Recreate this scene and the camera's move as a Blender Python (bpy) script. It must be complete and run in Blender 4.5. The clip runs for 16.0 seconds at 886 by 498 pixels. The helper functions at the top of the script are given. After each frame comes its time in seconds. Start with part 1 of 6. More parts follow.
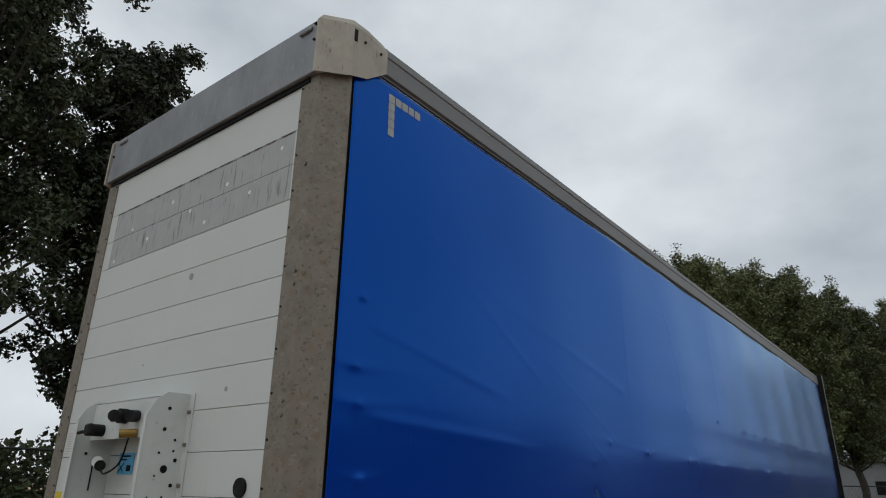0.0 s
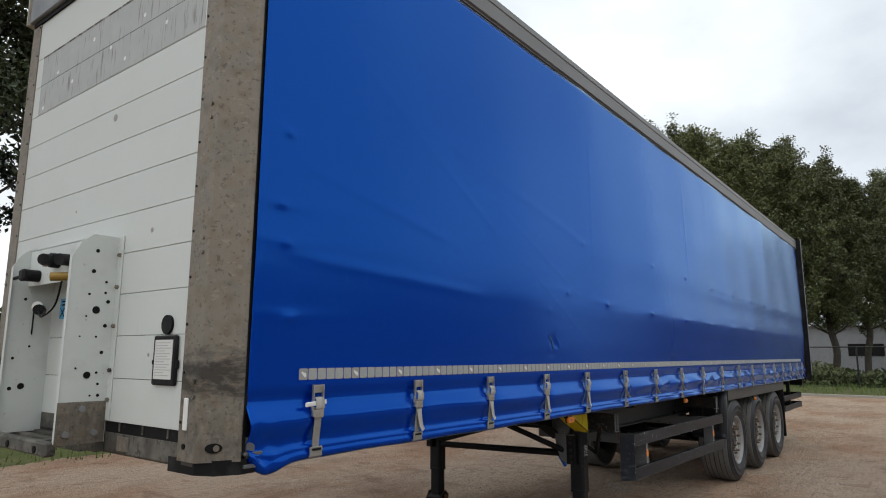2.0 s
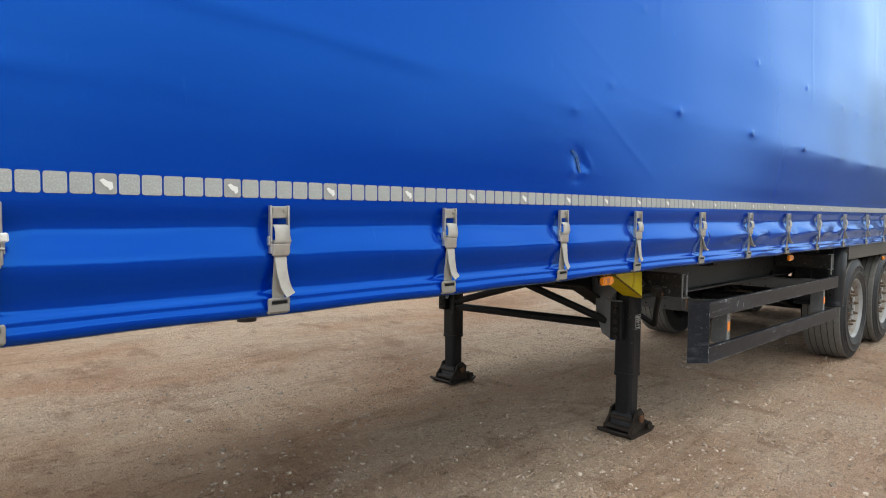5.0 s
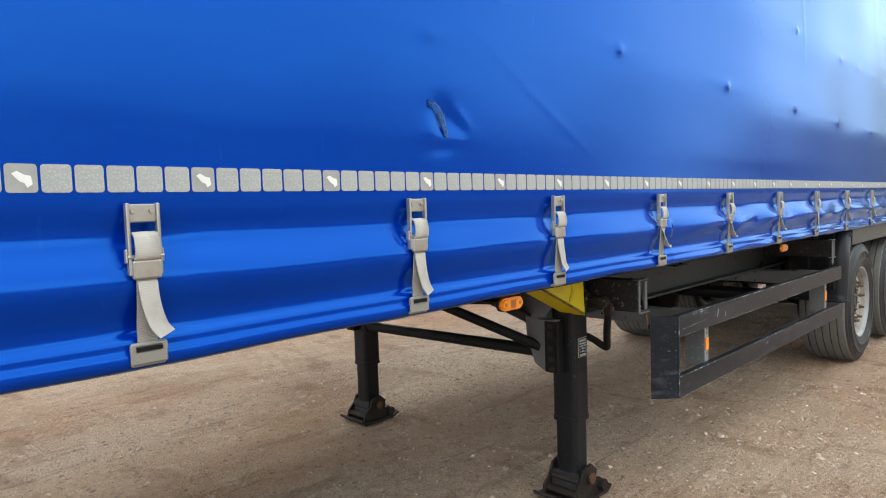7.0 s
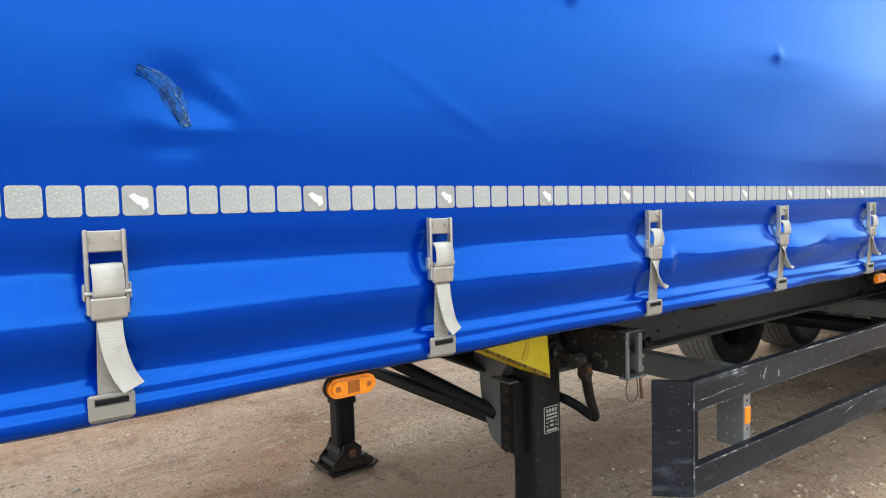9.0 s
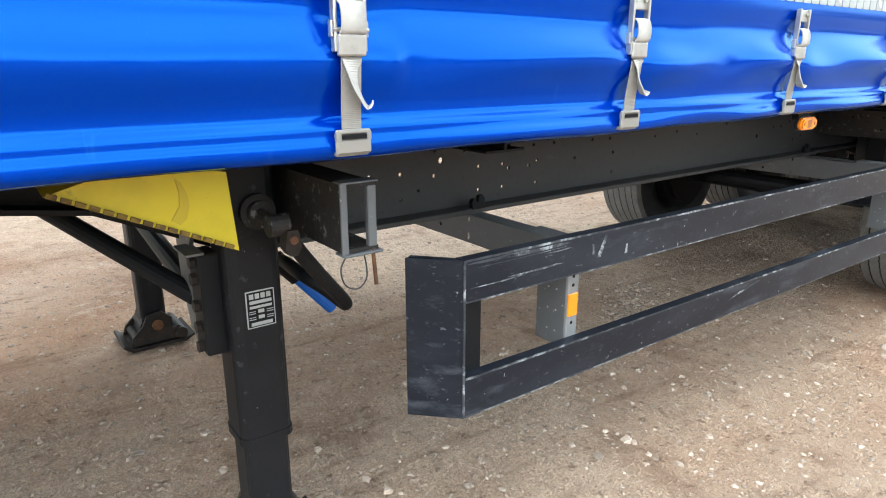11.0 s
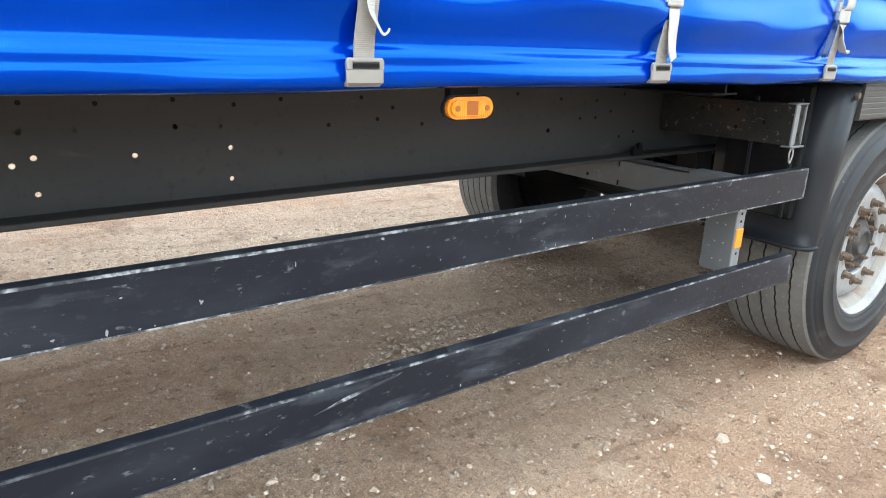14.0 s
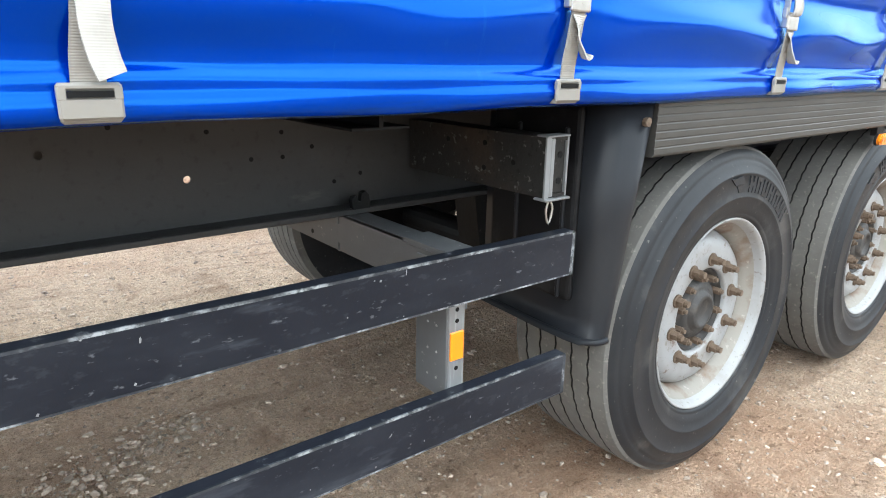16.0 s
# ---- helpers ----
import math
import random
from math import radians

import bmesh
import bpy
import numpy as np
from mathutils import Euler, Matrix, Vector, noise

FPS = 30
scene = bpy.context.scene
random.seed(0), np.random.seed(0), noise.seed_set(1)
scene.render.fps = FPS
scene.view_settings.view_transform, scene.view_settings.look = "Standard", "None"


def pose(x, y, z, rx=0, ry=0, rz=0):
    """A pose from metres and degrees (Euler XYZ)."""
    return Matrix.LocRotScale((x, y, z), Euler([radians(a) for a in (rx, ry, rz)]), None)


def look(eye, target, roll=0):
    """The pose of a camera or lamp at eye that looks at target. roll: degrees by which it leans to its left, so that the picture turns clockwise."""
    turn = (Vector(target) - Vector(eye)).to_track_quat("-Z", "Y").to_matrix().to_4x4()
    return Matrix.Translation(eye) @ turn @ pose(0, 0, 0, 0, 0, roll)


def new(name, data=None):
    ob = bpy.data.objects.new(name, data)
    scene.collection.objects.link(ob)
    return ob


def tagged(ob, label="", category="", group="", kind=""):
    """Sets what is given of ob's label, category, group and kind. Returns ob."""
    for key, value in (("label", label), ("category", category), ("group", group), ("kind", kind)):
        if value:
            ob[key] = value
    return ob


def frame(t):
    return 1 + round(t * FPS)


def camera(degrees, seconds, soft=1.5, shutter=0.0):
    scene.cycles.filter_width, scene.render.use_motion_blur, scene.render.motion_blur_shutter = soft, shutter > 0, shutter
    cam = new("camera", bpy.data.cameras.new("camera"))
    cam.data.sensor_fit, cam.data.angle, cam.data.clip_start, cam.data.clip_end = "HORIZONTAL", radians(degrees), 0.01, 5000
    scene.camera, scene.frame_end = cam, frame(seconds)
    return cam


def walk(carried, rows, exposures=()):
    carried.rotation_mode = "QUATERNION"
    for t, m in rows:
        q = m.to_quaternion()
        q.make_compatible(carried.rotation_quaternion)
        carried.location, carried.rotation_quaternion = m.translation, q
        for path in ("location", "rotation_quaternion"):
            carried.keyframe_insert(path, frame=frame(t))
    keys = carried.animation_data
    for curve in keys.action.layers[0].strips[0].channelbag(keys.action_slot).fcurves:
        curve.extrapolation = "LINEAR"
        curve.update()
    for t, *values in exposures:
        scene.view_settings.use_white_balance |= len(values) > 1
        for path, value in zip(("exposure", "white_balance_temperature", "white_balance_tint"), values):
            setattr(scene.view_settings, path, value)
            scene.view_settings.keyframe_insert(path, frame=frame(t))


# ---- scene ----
cam = camera(69.5, 16.0, soft=1.05)
PATH = [
    (0, (2.073, -1.743, 1.754), (0.919, -0.267, 2.455), 0.7),
    (0.5, (2.155, -1.693, 1.75), (0.986, -0.197, 2.38), 0.2),
    (1, (2.207, -1.654, 1.727), (1.014, -0.147, 2.28), 1.2),
    (1.5, (2.227, -1.563, 1.69), (1.013, -0.039, 2.142), 1.5),
    (2, (2.188, -1.43, 1.626), (0.985, 0.135, 1.952), 0.2),
    (2.5, (2.062, -1.174, 1.587), (0.834, 0.392, 1.787), 2.7),
    (3, (1.969, -0.925, 1.567), (0.68, 0.597, 1.713), 0.4),
    (3.2, (1.948, -0.816, 1.565), (0.648, 0.698, 1.695), 0.7),
    (5.3, (1.563, 0.444, 1.473), (0.14, 1.843, 1.345), 0.3),
    (5.5, (1.527, 0.57, 1.473), (0.141, 2.005, 1.344), 1.2),
    (6, (1.452, 0.828, 1.443), (0.078, 2.274, 1.3), -0.1),
    (6.5, (1.281, 1.131, 1.461), (-0.109, 2.56, 1.302), 0.9),
    (7, (1.255, 1.416, 1.468), (-0.148, 2.835, 1.338), -1.9),
    (7.5, (1.297, 1.682, 1.508), (-0.236, 2.967, 1.484), -0.9),
    (8, (1.279, 1.922, 1.504), (-0.288, 3.164, 1.514), -2.1),
    (8.5, (1.204, 2.191, 1.507), (-0.412, 3.369, 1.505), -0.2),
    (9, (1.143, 2.411, 1.509), (-0.468, 3.59, 1.39), -1.6),
    (9.5, (1.162, 2.667, 1.476), (-0.438, 3.836, 1.207), 0.2),
    (11.8, (0.924, 3.813, 1.292), (-0.594, 4.942, 0.643), -1.2),
    (12, (0.918, 3.9, 1.282), (-0.592, 5.039, 0.633), -1.9),
    (12.5, (0.872, 4.22, 1.272), (-0.64, 5.362, 0.631), 2.6),
    (13, (0.916, 4.485, 1.277), (-0.598, 5.655, 0.694), 1.5),
    (13.5, (0.996, 4.746, 1.28), (-0.577, 5.831, 0.689), 1.6),
    (14, (0.964, 4.993, 1.249), (-0.583, 6.112, 0.654), 1.5),
    (14.5, (0.861, 5.298, 1.269), (-0.686, 6.39, 0.627), 0.7),
    (15, (0.889, 5.608, 1.269), (-0.653, 6.734, 0.674), -0.3),
    (15.5, (0.945, 5.834, 1.284), (-0.584, 6.988, 0.707), -0.7),
    (16, (0.847, 6.132, 1.266), (-0.648, 7.332, 0.696), 1.0),
]
EXPOSURES = [(0.0, -0.36, 6250, 6), (1.5, 0.12, 6300, 6), (2.5, 0.42, 6400, 7), (3.0, 0.66, 6450, 6), (5.5, 1.23, 6500, 4), (8.0, 1.60, 6450, 3), (9.7, 1.90, 6300, 3), (12.0, 2.40, 6000, 2), (16.0, 2.38, 6100, 3)]
walk(cam, [(t, look(eye, target, roll)) for t, eye, target, roll in PATH], EXPOSURES)

# ---- world and sun: overcast sky with soft broken cloud ----
world = bpy.data.worlds.new("overcast_sky")
scene.world = world
world.use_nodes = True
wn, wl = world.node_tree.nodes, world.node_tree.links
wn.clear()
w_out = wn.new("ShaderNodeOutputWorld")
w_bg = wn.new("ShaderNodeBackground")
w_sky = wn.new("ShaderNodeTexSky")
w_sky.sky_type, w_sky.sun_disc = "NISHITA", False
w_sky.sun_elevation, w_sky.sun_rotation = radians(58), radians(160)
w_sky.dust_density, w_sky.ozone_density = 3.0, 1.0
w_co = wn.new("ShaderNodeTexCoord")
w_map = wn.new("ShaderNodeMapping")
w_map.inputs["Scale"].default_value = (1.0, 1.0, 1.7)
w_map.inputs["Location"].default_value = (0.3, 1.7, 0.4)
w_n = wn.new("ShaderNodeTexNoise")
w_n.inputs["Scale"].default_value, w_n.inputs["Detail"].default_value, w_n.inputs["Roughness"].default_value = 2.6, 7, 0.52
w_r = wn.new("ShaderNodeValToRGB")
w_r.color_ramp.elements[0].position, w_r.color_ramp.elements[0].color = 0.30, (5.9, 6.2, 6.75, 1)
w_r.color_ramp.elements[1].position, w_r.color_ramp.elements[1].color = 0.70, (10.2, 10.35, 10.6, 1)
w_mix = wn.new("ShaderNodeMixRGB")
w_mix.inputs[0].default_value = 0.93
wl.new(w_co.outputs["Generated"], w_map.inputs[0])
wl.new(w_map.outputs[0], w_n.inputs["Vector"])
wl.new(w_n.outputs[0], w_r.inputs[0])
wl.new(w_sky.outputs[0], w_mix.inputs[1])
wl.new(w_r.outputs[0], w_mix.inputs[2])
# brighter towards the hidden sun
w_dot = wn.new("ShaderNodeVectorMath")
w_dot.operation = "DOT_PRODUCT"
w_dot.inputs[1].default_value = (0.60, -0.80, 0.0)
w_gain = wn.new("ShaderNodeMapRange")
w_gain.inputs[1].default_value, w_gain.inputs[2].default_value, w_gain.inputs[3].default_value, w_gain.inputs[4].default_value = -1.0, 1.0, 1.0, 1.06
w_mul = wn.new("ShaderNodeVectorMath")
w_mul.operation = "SCALE"
wl.new(w_co.outputs["Generated"], w_dot.inputs[0])
wl.new(w_dot.outputs["Value"], w_gain.inputs[0])
wl.new(w_mix.outputs[0], w_mul.inputs[0])
wl.new(w_gain.outputs[0], w_mul.inputs["Scale"])
wl.new(w_mul.outputs[0], w_bg.inputs[0])
w_bg.inputs[1].default_value = 0.1
wl.new(w_bg.outputs[0], w_out.inputs[0])

sun_data = bpy.data.lights.new("sun", "SUN")
sun_data.energy, sun_data.angle, sun_data.color = 0.5, radians(60), (1.0, 0.94, 0.86)
sun = new("sun", sun_data)
sun.rotation_euler = (radians(32), 0, radians(20))

# ---- materials ----


def material(name, colour, rough=0.5, metal=0.0, spec=0.5, layers=(), bump=(), coat=0.0, random_value=0.0, coords="Object", tint=None, sheen=None):
    """A Principled material. layers: (kind, scale, low, high, colour, strength) stains over the base; bump: (kind, scale, strength, distance)."""
    m = bpy.data.materials.new(name)
    m.use_nodes = True
    n, l = m.node_tree.nodes, m.node_tree.links
    b = n["Principled BSDF"]
    b.inputs["Roughness"].default_value, b.inputs["Metallic"].default_value = rough, metal
    b.inputs["Specular IOR Level"].default_value, b.inputs["Coat Weight"].default_value = spec, coat
    b.inputs["Coat Roughness"].default_value = 0.15
    gl = None
    if sheen:
        # a tinted clear layer over the base: (colour face on, colour at a glance, strength, ior)
        b.inputs["Specular IOR Level"].default_value = 0.0
        gl = n.new("ShaderNodeBsdfGlossy")
        gl.inputs["Roughness"].default_value = rough
        fr, k, mix, hue = n.new("ShaderNodeFresnel"), n.new("ShaderNodeMath"), n.new("ShaderNodeMixShader"), n.new("ShaderNodeMixRGB")
        fr.inputs["IOR"].default_value = sheen[3]
        k.operation, k.use_clamp, k.inputs[1].default_value = "MULTIPLY", True, sheen[2]
        hue.inputs[1].default_value, hue.inputs[2].default_value = (*sheen[0], 1), (*sheen[1], 1)
        turn = n.new("ShaderNodeMath")
        turn.operation, turn.use_clamp, turn.inputs[1].default_value, turn.inputs[2].default_value = "MULTIPLY_ADD", True, 2.3, -0.25
        l.new(k.outputs[0], turn.inputs[0])
        l.new(turn.outputs[0], hue.inputs[0])
        l.new(hue.outputs[0], gl.inputs["Color"])
        l.new(fr.outputs[0], k.inputs[0])
        l.new(k.outputs[0], mix.inputs[0])
        l.new(b.outputs[0], mix.inputs[1])
        l.new(gl.outputs[0], mix.inputs[2])
        l.new(mix.outputs[0], n["Material Output"].inputs[0])
    co = n.new("ShaderNodeTexCoord")
    last = n.new("ShaderNodeRGB")
    last.outputs[0].default_value = (*colour, 1)
    out = last.outputs[0]
    rough_from = None

    def pattern(kind, scale, stretch=(1, 1, 1)):
        mp = n.new("ShaderNodeMapping")
        mp.inputs["Scale"].default_value = stretch
        l.new(co.outputs[coords], mp.inputs[0])
        if kind == "noise":
            t = n.new("ShaderNodeTexNoise")
            t.inputs["Scale"].default_value, t.inputs["Detail"].default_value, t.inputs["Roughness"].default_value = scale, 5, 0.6
            l.new(mp.outputs[0], t.inputs["Vector"])
            return t.outputs[0]
        if kind == "voronoi":
            t = n.new("ShaderNodeTexVoronoi")
            t.inputs["Scale"].default_value = scale
            l.new(mp.outputs[0], t.inputs["Vector"])
            return t.outputs["Distance"]
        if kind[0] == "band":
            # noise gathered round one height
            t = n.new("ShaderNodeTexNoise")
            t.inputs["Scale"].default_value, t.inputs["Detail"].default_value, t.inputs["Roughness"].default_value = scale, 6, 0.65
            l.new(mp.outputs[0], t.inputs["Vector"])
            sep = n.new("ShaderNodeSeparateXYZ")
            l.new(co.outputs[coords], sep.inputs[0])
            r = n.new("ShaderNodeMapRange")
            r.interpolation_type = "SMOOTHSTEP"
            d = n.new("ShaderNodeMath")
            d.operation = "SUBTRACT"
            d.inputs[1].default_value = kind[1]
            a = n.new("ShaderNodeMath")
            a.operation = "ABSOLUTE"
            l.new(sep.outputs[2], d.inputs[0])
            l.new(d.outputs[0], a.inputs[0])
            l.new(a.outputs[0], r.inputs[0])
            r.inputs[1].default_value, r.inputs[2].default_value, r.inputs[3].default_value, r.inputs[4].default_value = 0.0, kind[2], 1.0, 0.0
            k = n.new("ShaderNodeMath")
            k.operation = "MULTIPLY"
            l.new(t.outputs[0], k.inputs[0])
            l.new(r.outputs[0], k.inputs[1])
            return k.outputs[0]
        t = n.new("ShaderNodeTexWave")
        t.inputs["Scale"].default_value, t.inputs["Distortion"].default_value = scale, 0.4
        t.bands_direction = kind[-1].upper()
        l.new(mp.outputs[0], t.inputs["Vector"])
        return t.outputs[1]

    for kind, scale, low, high, stain, strength, *rest in layers:
        p = pattern(kind, scale, rest[0] if rest else (1, 1, 1))
        r = n.new("ShaderNodeMapRange")
        r.inputs[1].default_value, r.inputs[2].default_value, r.inputs[4].default_value = low, high, strength
        l.new(p, r.inputs[0])
        mx = n.new("ShaderNodeMixRGB")
        l.new(r.outputs[0], mx.inputs[0])
        l.new(out, mx.inputs[1])
        mx.inputs[2].default_value = (*stain, 1)
        out = mx.outputs[0]
        if len(rest) > 1:
            ra = n.new("ShaderNodeMapRange")
            ra.inputs[3].default_value, ra.inputs[4].default_value, ra.inputs[2].default_value = rough, rest[1], max(strength, 0.01)
            l.new(r.outputs[0], ra.inputs[0])
            rough_from = ra.outputs[0]
    if random_value:
        info = n.new("ShaderNodeObjectInfo")
        geo = n.new("ShaderNodeNewGeometry")
        add = n.new("ShaderNodeMath")
        add.operation = "ADD"
        l.new(info.outputs["Random"], add.inputs[0])
        l.new(geo.outputs["Random Per Island"], add.inputs[1])
        r = n.new("ShaderNodeMapRange")
        r.inputs[2].default_value, r.inputs[3].default_value, r.inputs[4].default_value = 2.0, 1 - random_value, 1 + random_value
        l.new(add.outputs[0], r.inputs[0])
        hs = n.new("ShaderNodeHueSaturation")
        l.new(r.outputs[0], hs.inputs["Value"])
        l.new(out, hs.inputs["Color"])
        out = hs.outputs[0]
    l.new(out, b.inputs["Base Color"])
    if rough_from:
        l.new(rough_from, (gl or b).inputs["Roughness"])
    normal = None
    for kind, scale, strength, distance, *rest in bump:
        p = pattern(kind, scale, rest[0] if rest else (1, 1, 1))
        bp = n.new("ShaderNodeBump")
        bp.inputs["Strength"].default_value, bp.inputs["Distance"].default_value = strength, distance
        l.new(p, bp.inputs["Height"])
        if normal:
            l.new(normal, bp.inputs["Normal"])
        normal = bp.outputs[0]
    if normal:
        l.new(normal, b.inputs["Normal"])
        if gl:
            l.new(normal, gl.inputs["Normal"])
    return m


SHEEN = ((0.02, 0.315, 1.0), (0.59, 0.80, 1.0), 1.25, 2.0)
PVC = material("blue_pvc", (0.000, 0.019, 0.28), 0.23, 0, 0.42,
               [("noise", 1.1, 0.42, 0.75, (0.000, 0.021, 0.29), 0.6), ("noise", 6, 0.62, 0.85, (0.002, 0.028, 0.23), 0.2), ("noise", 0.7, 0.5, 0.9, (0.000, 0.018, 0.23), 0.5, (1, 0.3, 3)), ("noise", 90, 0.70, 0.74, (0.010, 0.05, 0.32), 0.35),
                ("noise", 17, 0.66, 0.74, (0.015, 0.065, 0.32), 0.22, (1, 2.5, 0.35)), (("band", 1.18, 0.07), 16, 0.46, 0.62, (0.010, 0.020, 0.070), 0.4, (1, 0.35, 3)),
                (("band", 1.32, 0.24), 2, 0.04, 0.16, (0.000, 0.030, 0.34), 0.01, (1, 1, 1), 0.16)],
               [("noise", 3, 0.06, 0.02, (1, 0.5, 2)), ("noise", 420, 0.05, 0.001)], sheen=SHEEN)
PATCH_DARK = material("dark_repair_glue", (0.003, 0.070, 0.32), 0.38, 0, 0.22, [("noise", 60, 0.48, 0.58, (0.001, 0.022, 0.095), 0.85, (1, 1.6, 0.6)), ("noise", 110, 0.61, 0.66, (0.10, 0.20, 0.30), 0.6)], [("noise", 60, 0.5, 0.006)])
PATCH_PALE = material("pale_glue_edge", (0.010, 0.055, 0.13), 0.35, 0, 0.4, [("noise", 120, 0.56, 0.62, (0.32, 0.42, 0.50), 0.9)], [("noise", 90, 0.5, 0.004)])
GALV = material("galvanised_steel", (0.195, 0.158, 0.115), 0.58, 0.15, 0.4,
                [("noise", 9, 0.45, 0.7, (0.12, 0.105, 0.085), 0.8), ("voronoi", 16, 0.1, 0.55, (0.24, 0.235, 0.215), 0.35), ("noise", 24, 0.60, 0.64, (0.27, 0.243, 0.20), 0.6, (1, 1, 1.9)), ("noise", 55, 0.56, 0.66, (0.085, 0.072, 0.056), 0.7),
                 ("noise", 5, 0.6, 0.75, (0.07, 0.06, 0.05), 0.6), (("band", 1.54, 0.26), 9, 0.30, 0.52, (0.022, 0.020, 0.018), 0.85, (1, 1, 2.6)), (("band", 1.30, 0.35), 30, 0.30, 0.6, (0.06, 0.055, 0.045), 0.6, (1, 1, 0.6))],
                [("noise", 60, 0.25, 0.004), ("noise", 260, 0.12, 0.002, (1, 1, 6))])
ALU_HEAD = material("weathered_aluminium", (0.25, 0.26, 0.27), 0.5, 0.35, 0.5,
                    [("noise", 4, 0.4, 0.75, (0.14, 0.145, 0.15), 0.8, (1, 1, 0.6)), ("noise", 22, 0.55, 0.75, (0.36, 0.37, 0.38), 0.6, (6, 6, 0.5)), ("noise", 2, 0.6, 0.8, (0.10, 0.10, 0.10), 0.6)],
                    [("noise", 90, 0.08, 0.002)])
ALU_RAIL = material("anodised_rail", (0.17, 0.17, 0.168), 0.5, 0.3, 0.5, [("noise", 8, 0.4, 0.7, (0.2, 0.2, 0.2), 0.6, (1, 0.2, 1))], [("noise", 60, 0.05, 0.002)])
CAP = material("weathered_cream_plastic", (0.40, 0.37, 0.31), 0.55, 0, 0.4,
               [("noise", 7, 0.45, 0.75, (0.28, 0.25, 0.20), 0.8), ("noise", 18, 0.62, 0.72, (0.07, 0.06, 0.05), 0.8, (3, 3, 0.6))], [("noise", 70, 0.2, 0.003)])
BOARD = material("white_front_boards", (0.55, 0.575, 0.555), 0.42, 0, 0.5,
                 [("noise", 3, 0.45, 0.8, (0.53, 0.54, 0.51), 0.7), ("noise", 40, 0.70, 0.78, (0.28, 0.26, 0.23), 0.6), ("noise", 12, 0.62, 0.8, (0.40, 0.39, 0.37), 0.45, (5, 5, 0.5))],
                 [("noise", 300, 0.03, 0.001)], random_value=0.035)
RESIDUE = material("old_sign_residue", (0.37, 0.385, 0.38), 0.5, 0, 0.4,
                   [("noise", 7, 0.4, 0.7, (0.42, 0.43, 0.42), 0.8), ("noise", 9, 0.56, 0.68, (0.15, 0.125, 0.095), 0.85, (5, 5, 0.55)), ("noise", 26, 0.69, 0.72, (0.55, 0.55, 0.53), 0.7)],
                   [("noise", 60, 0.15, 0.002)])
WHITE_STEEL = material("white_painted_steel", (0.56, 0.59, 0.57), 0.45, 0, 0.5, [("noise", 6, 0.5, 0.8, (0.44, 0.44, 0.42), 0.7), ("noise", 50, 0.68, 0.72, (0.2, 0.18, 0.16), 0.8)], [("noise", 120, 0.06, 0.002)])
DARK_STEEL = material("black_chassis_paint", (0.0085, 0.009, 0.010), 0.5, 0, 0.12,
                      [("noise", 4, 0.45, 0.75, (0.015, 0.0148, 0.0145), 0.8), ("noise", 30, 0.66, 0.74, (0.07, 0.066, 0.062), 0.5)], [("noise", 70, 0.2, 0.003)])
# lit copy of the chassis paint: dust plus bounced light in the colour
BEAM = material("dusty_bounce_lit_beam_paint", (0.026, 0.0265, 0.027), 0.5, 0, 0.45, [("noise", 3, 0.45, 0.7, (0.040, 0.0395, 0.038), 0.8, (1, 0.3, 1)), ("noise", 40, 0.58, 0.72, (0.012, 0.012, 0.012), 0.6), ("noise", 16, 0.66, 0.72, (0.085, 0.08, 0.072), 0.35, (1, 0.25, 1))], [("noise", 70, 0.25, 0.003)])
ARM = material("flaking_rusty_black_paint", (0.020, 0.019, 0.018), 0.6, 0, 0.2, [("noise", 5, 0.5, 0.7, (0.042, 0.030, 0.022), 0.8), ("noise", 45, 0.60, 0.64, (0.15, 0.145, 0.14), 0.6), ("noise", 60, 0.58, 0.66, (0.012, 0.011, 0.010), 0.8)], [("noise", 50, 0.4, 0.004)])
RUST = material("brown_rust", (0.13, 0.062, 0.032), 0.85, 0, 0.2, [("noise", 25, 0.42, 0.66, (0.06, 0.03, 0.018), 0.8)], [("noise", 90, 0.4, 0.003)])
BARREL = material("rust_stained_rim_well", (0.24, 0.225, 0.20), 0.6, 0, 0.3, [("noise", 9, 0.48, 0.66, (0.15, 0.085, 0.05), 0.8), ("noise", 40, 0.6, 0.7, (0.45, 0.42, 0.38), 0.5)], [("noise", 90, 0.2, 0.003)])
GUARD = material("scuffed_grey_guard_paint", (0.0080, 0.0100, 0.0155), 0.40, 0.0, 0.22,
                 [("noise", 3, 0.45, 0.75, (0.0135, 0.0160, 0.0235), 0.8), ("noise", 7, 0.56, 0.74, (0.085, 0.096, 0.115), 0.7, (1, 0.4, 2)), ("noise", 55, 0.58, 0.66, (0.055, 0.062, 0.074), 0.2, (1, 0.5, 1)), ("noise", 1.7, 0.48, 0.70, (0.040, 0.046, 0.058), 0.35, (1, 1, 3)), ("noise", 34, 0.64, 0.71, (0.20, 0.21, 0.23), 0.4, (1, 1, 2.5)), ("noise", 38, 0.71, 0.74, (0.32, 0.33, 0.34), 0.75, (1, 0.8, 0.8))],
                 [("noise", 60, 0.12, 0.003)])
CHALK = material("bare_scraped_metal", (0.30, 0.32, 0.34), 0.6, 0.1, 0.4, [("noise", 9, 0.44, 0.56, (0.014, 0.017, 0.024), 0.97, (1, 0.8, 1.4)), ("noise", 34, 0.46, 0.54, (0.022, 0.026, 0.034), 0.9), ("noise", 110, 0.45, 0.6, (0.04, 0.043, 0.048), 0.7)])
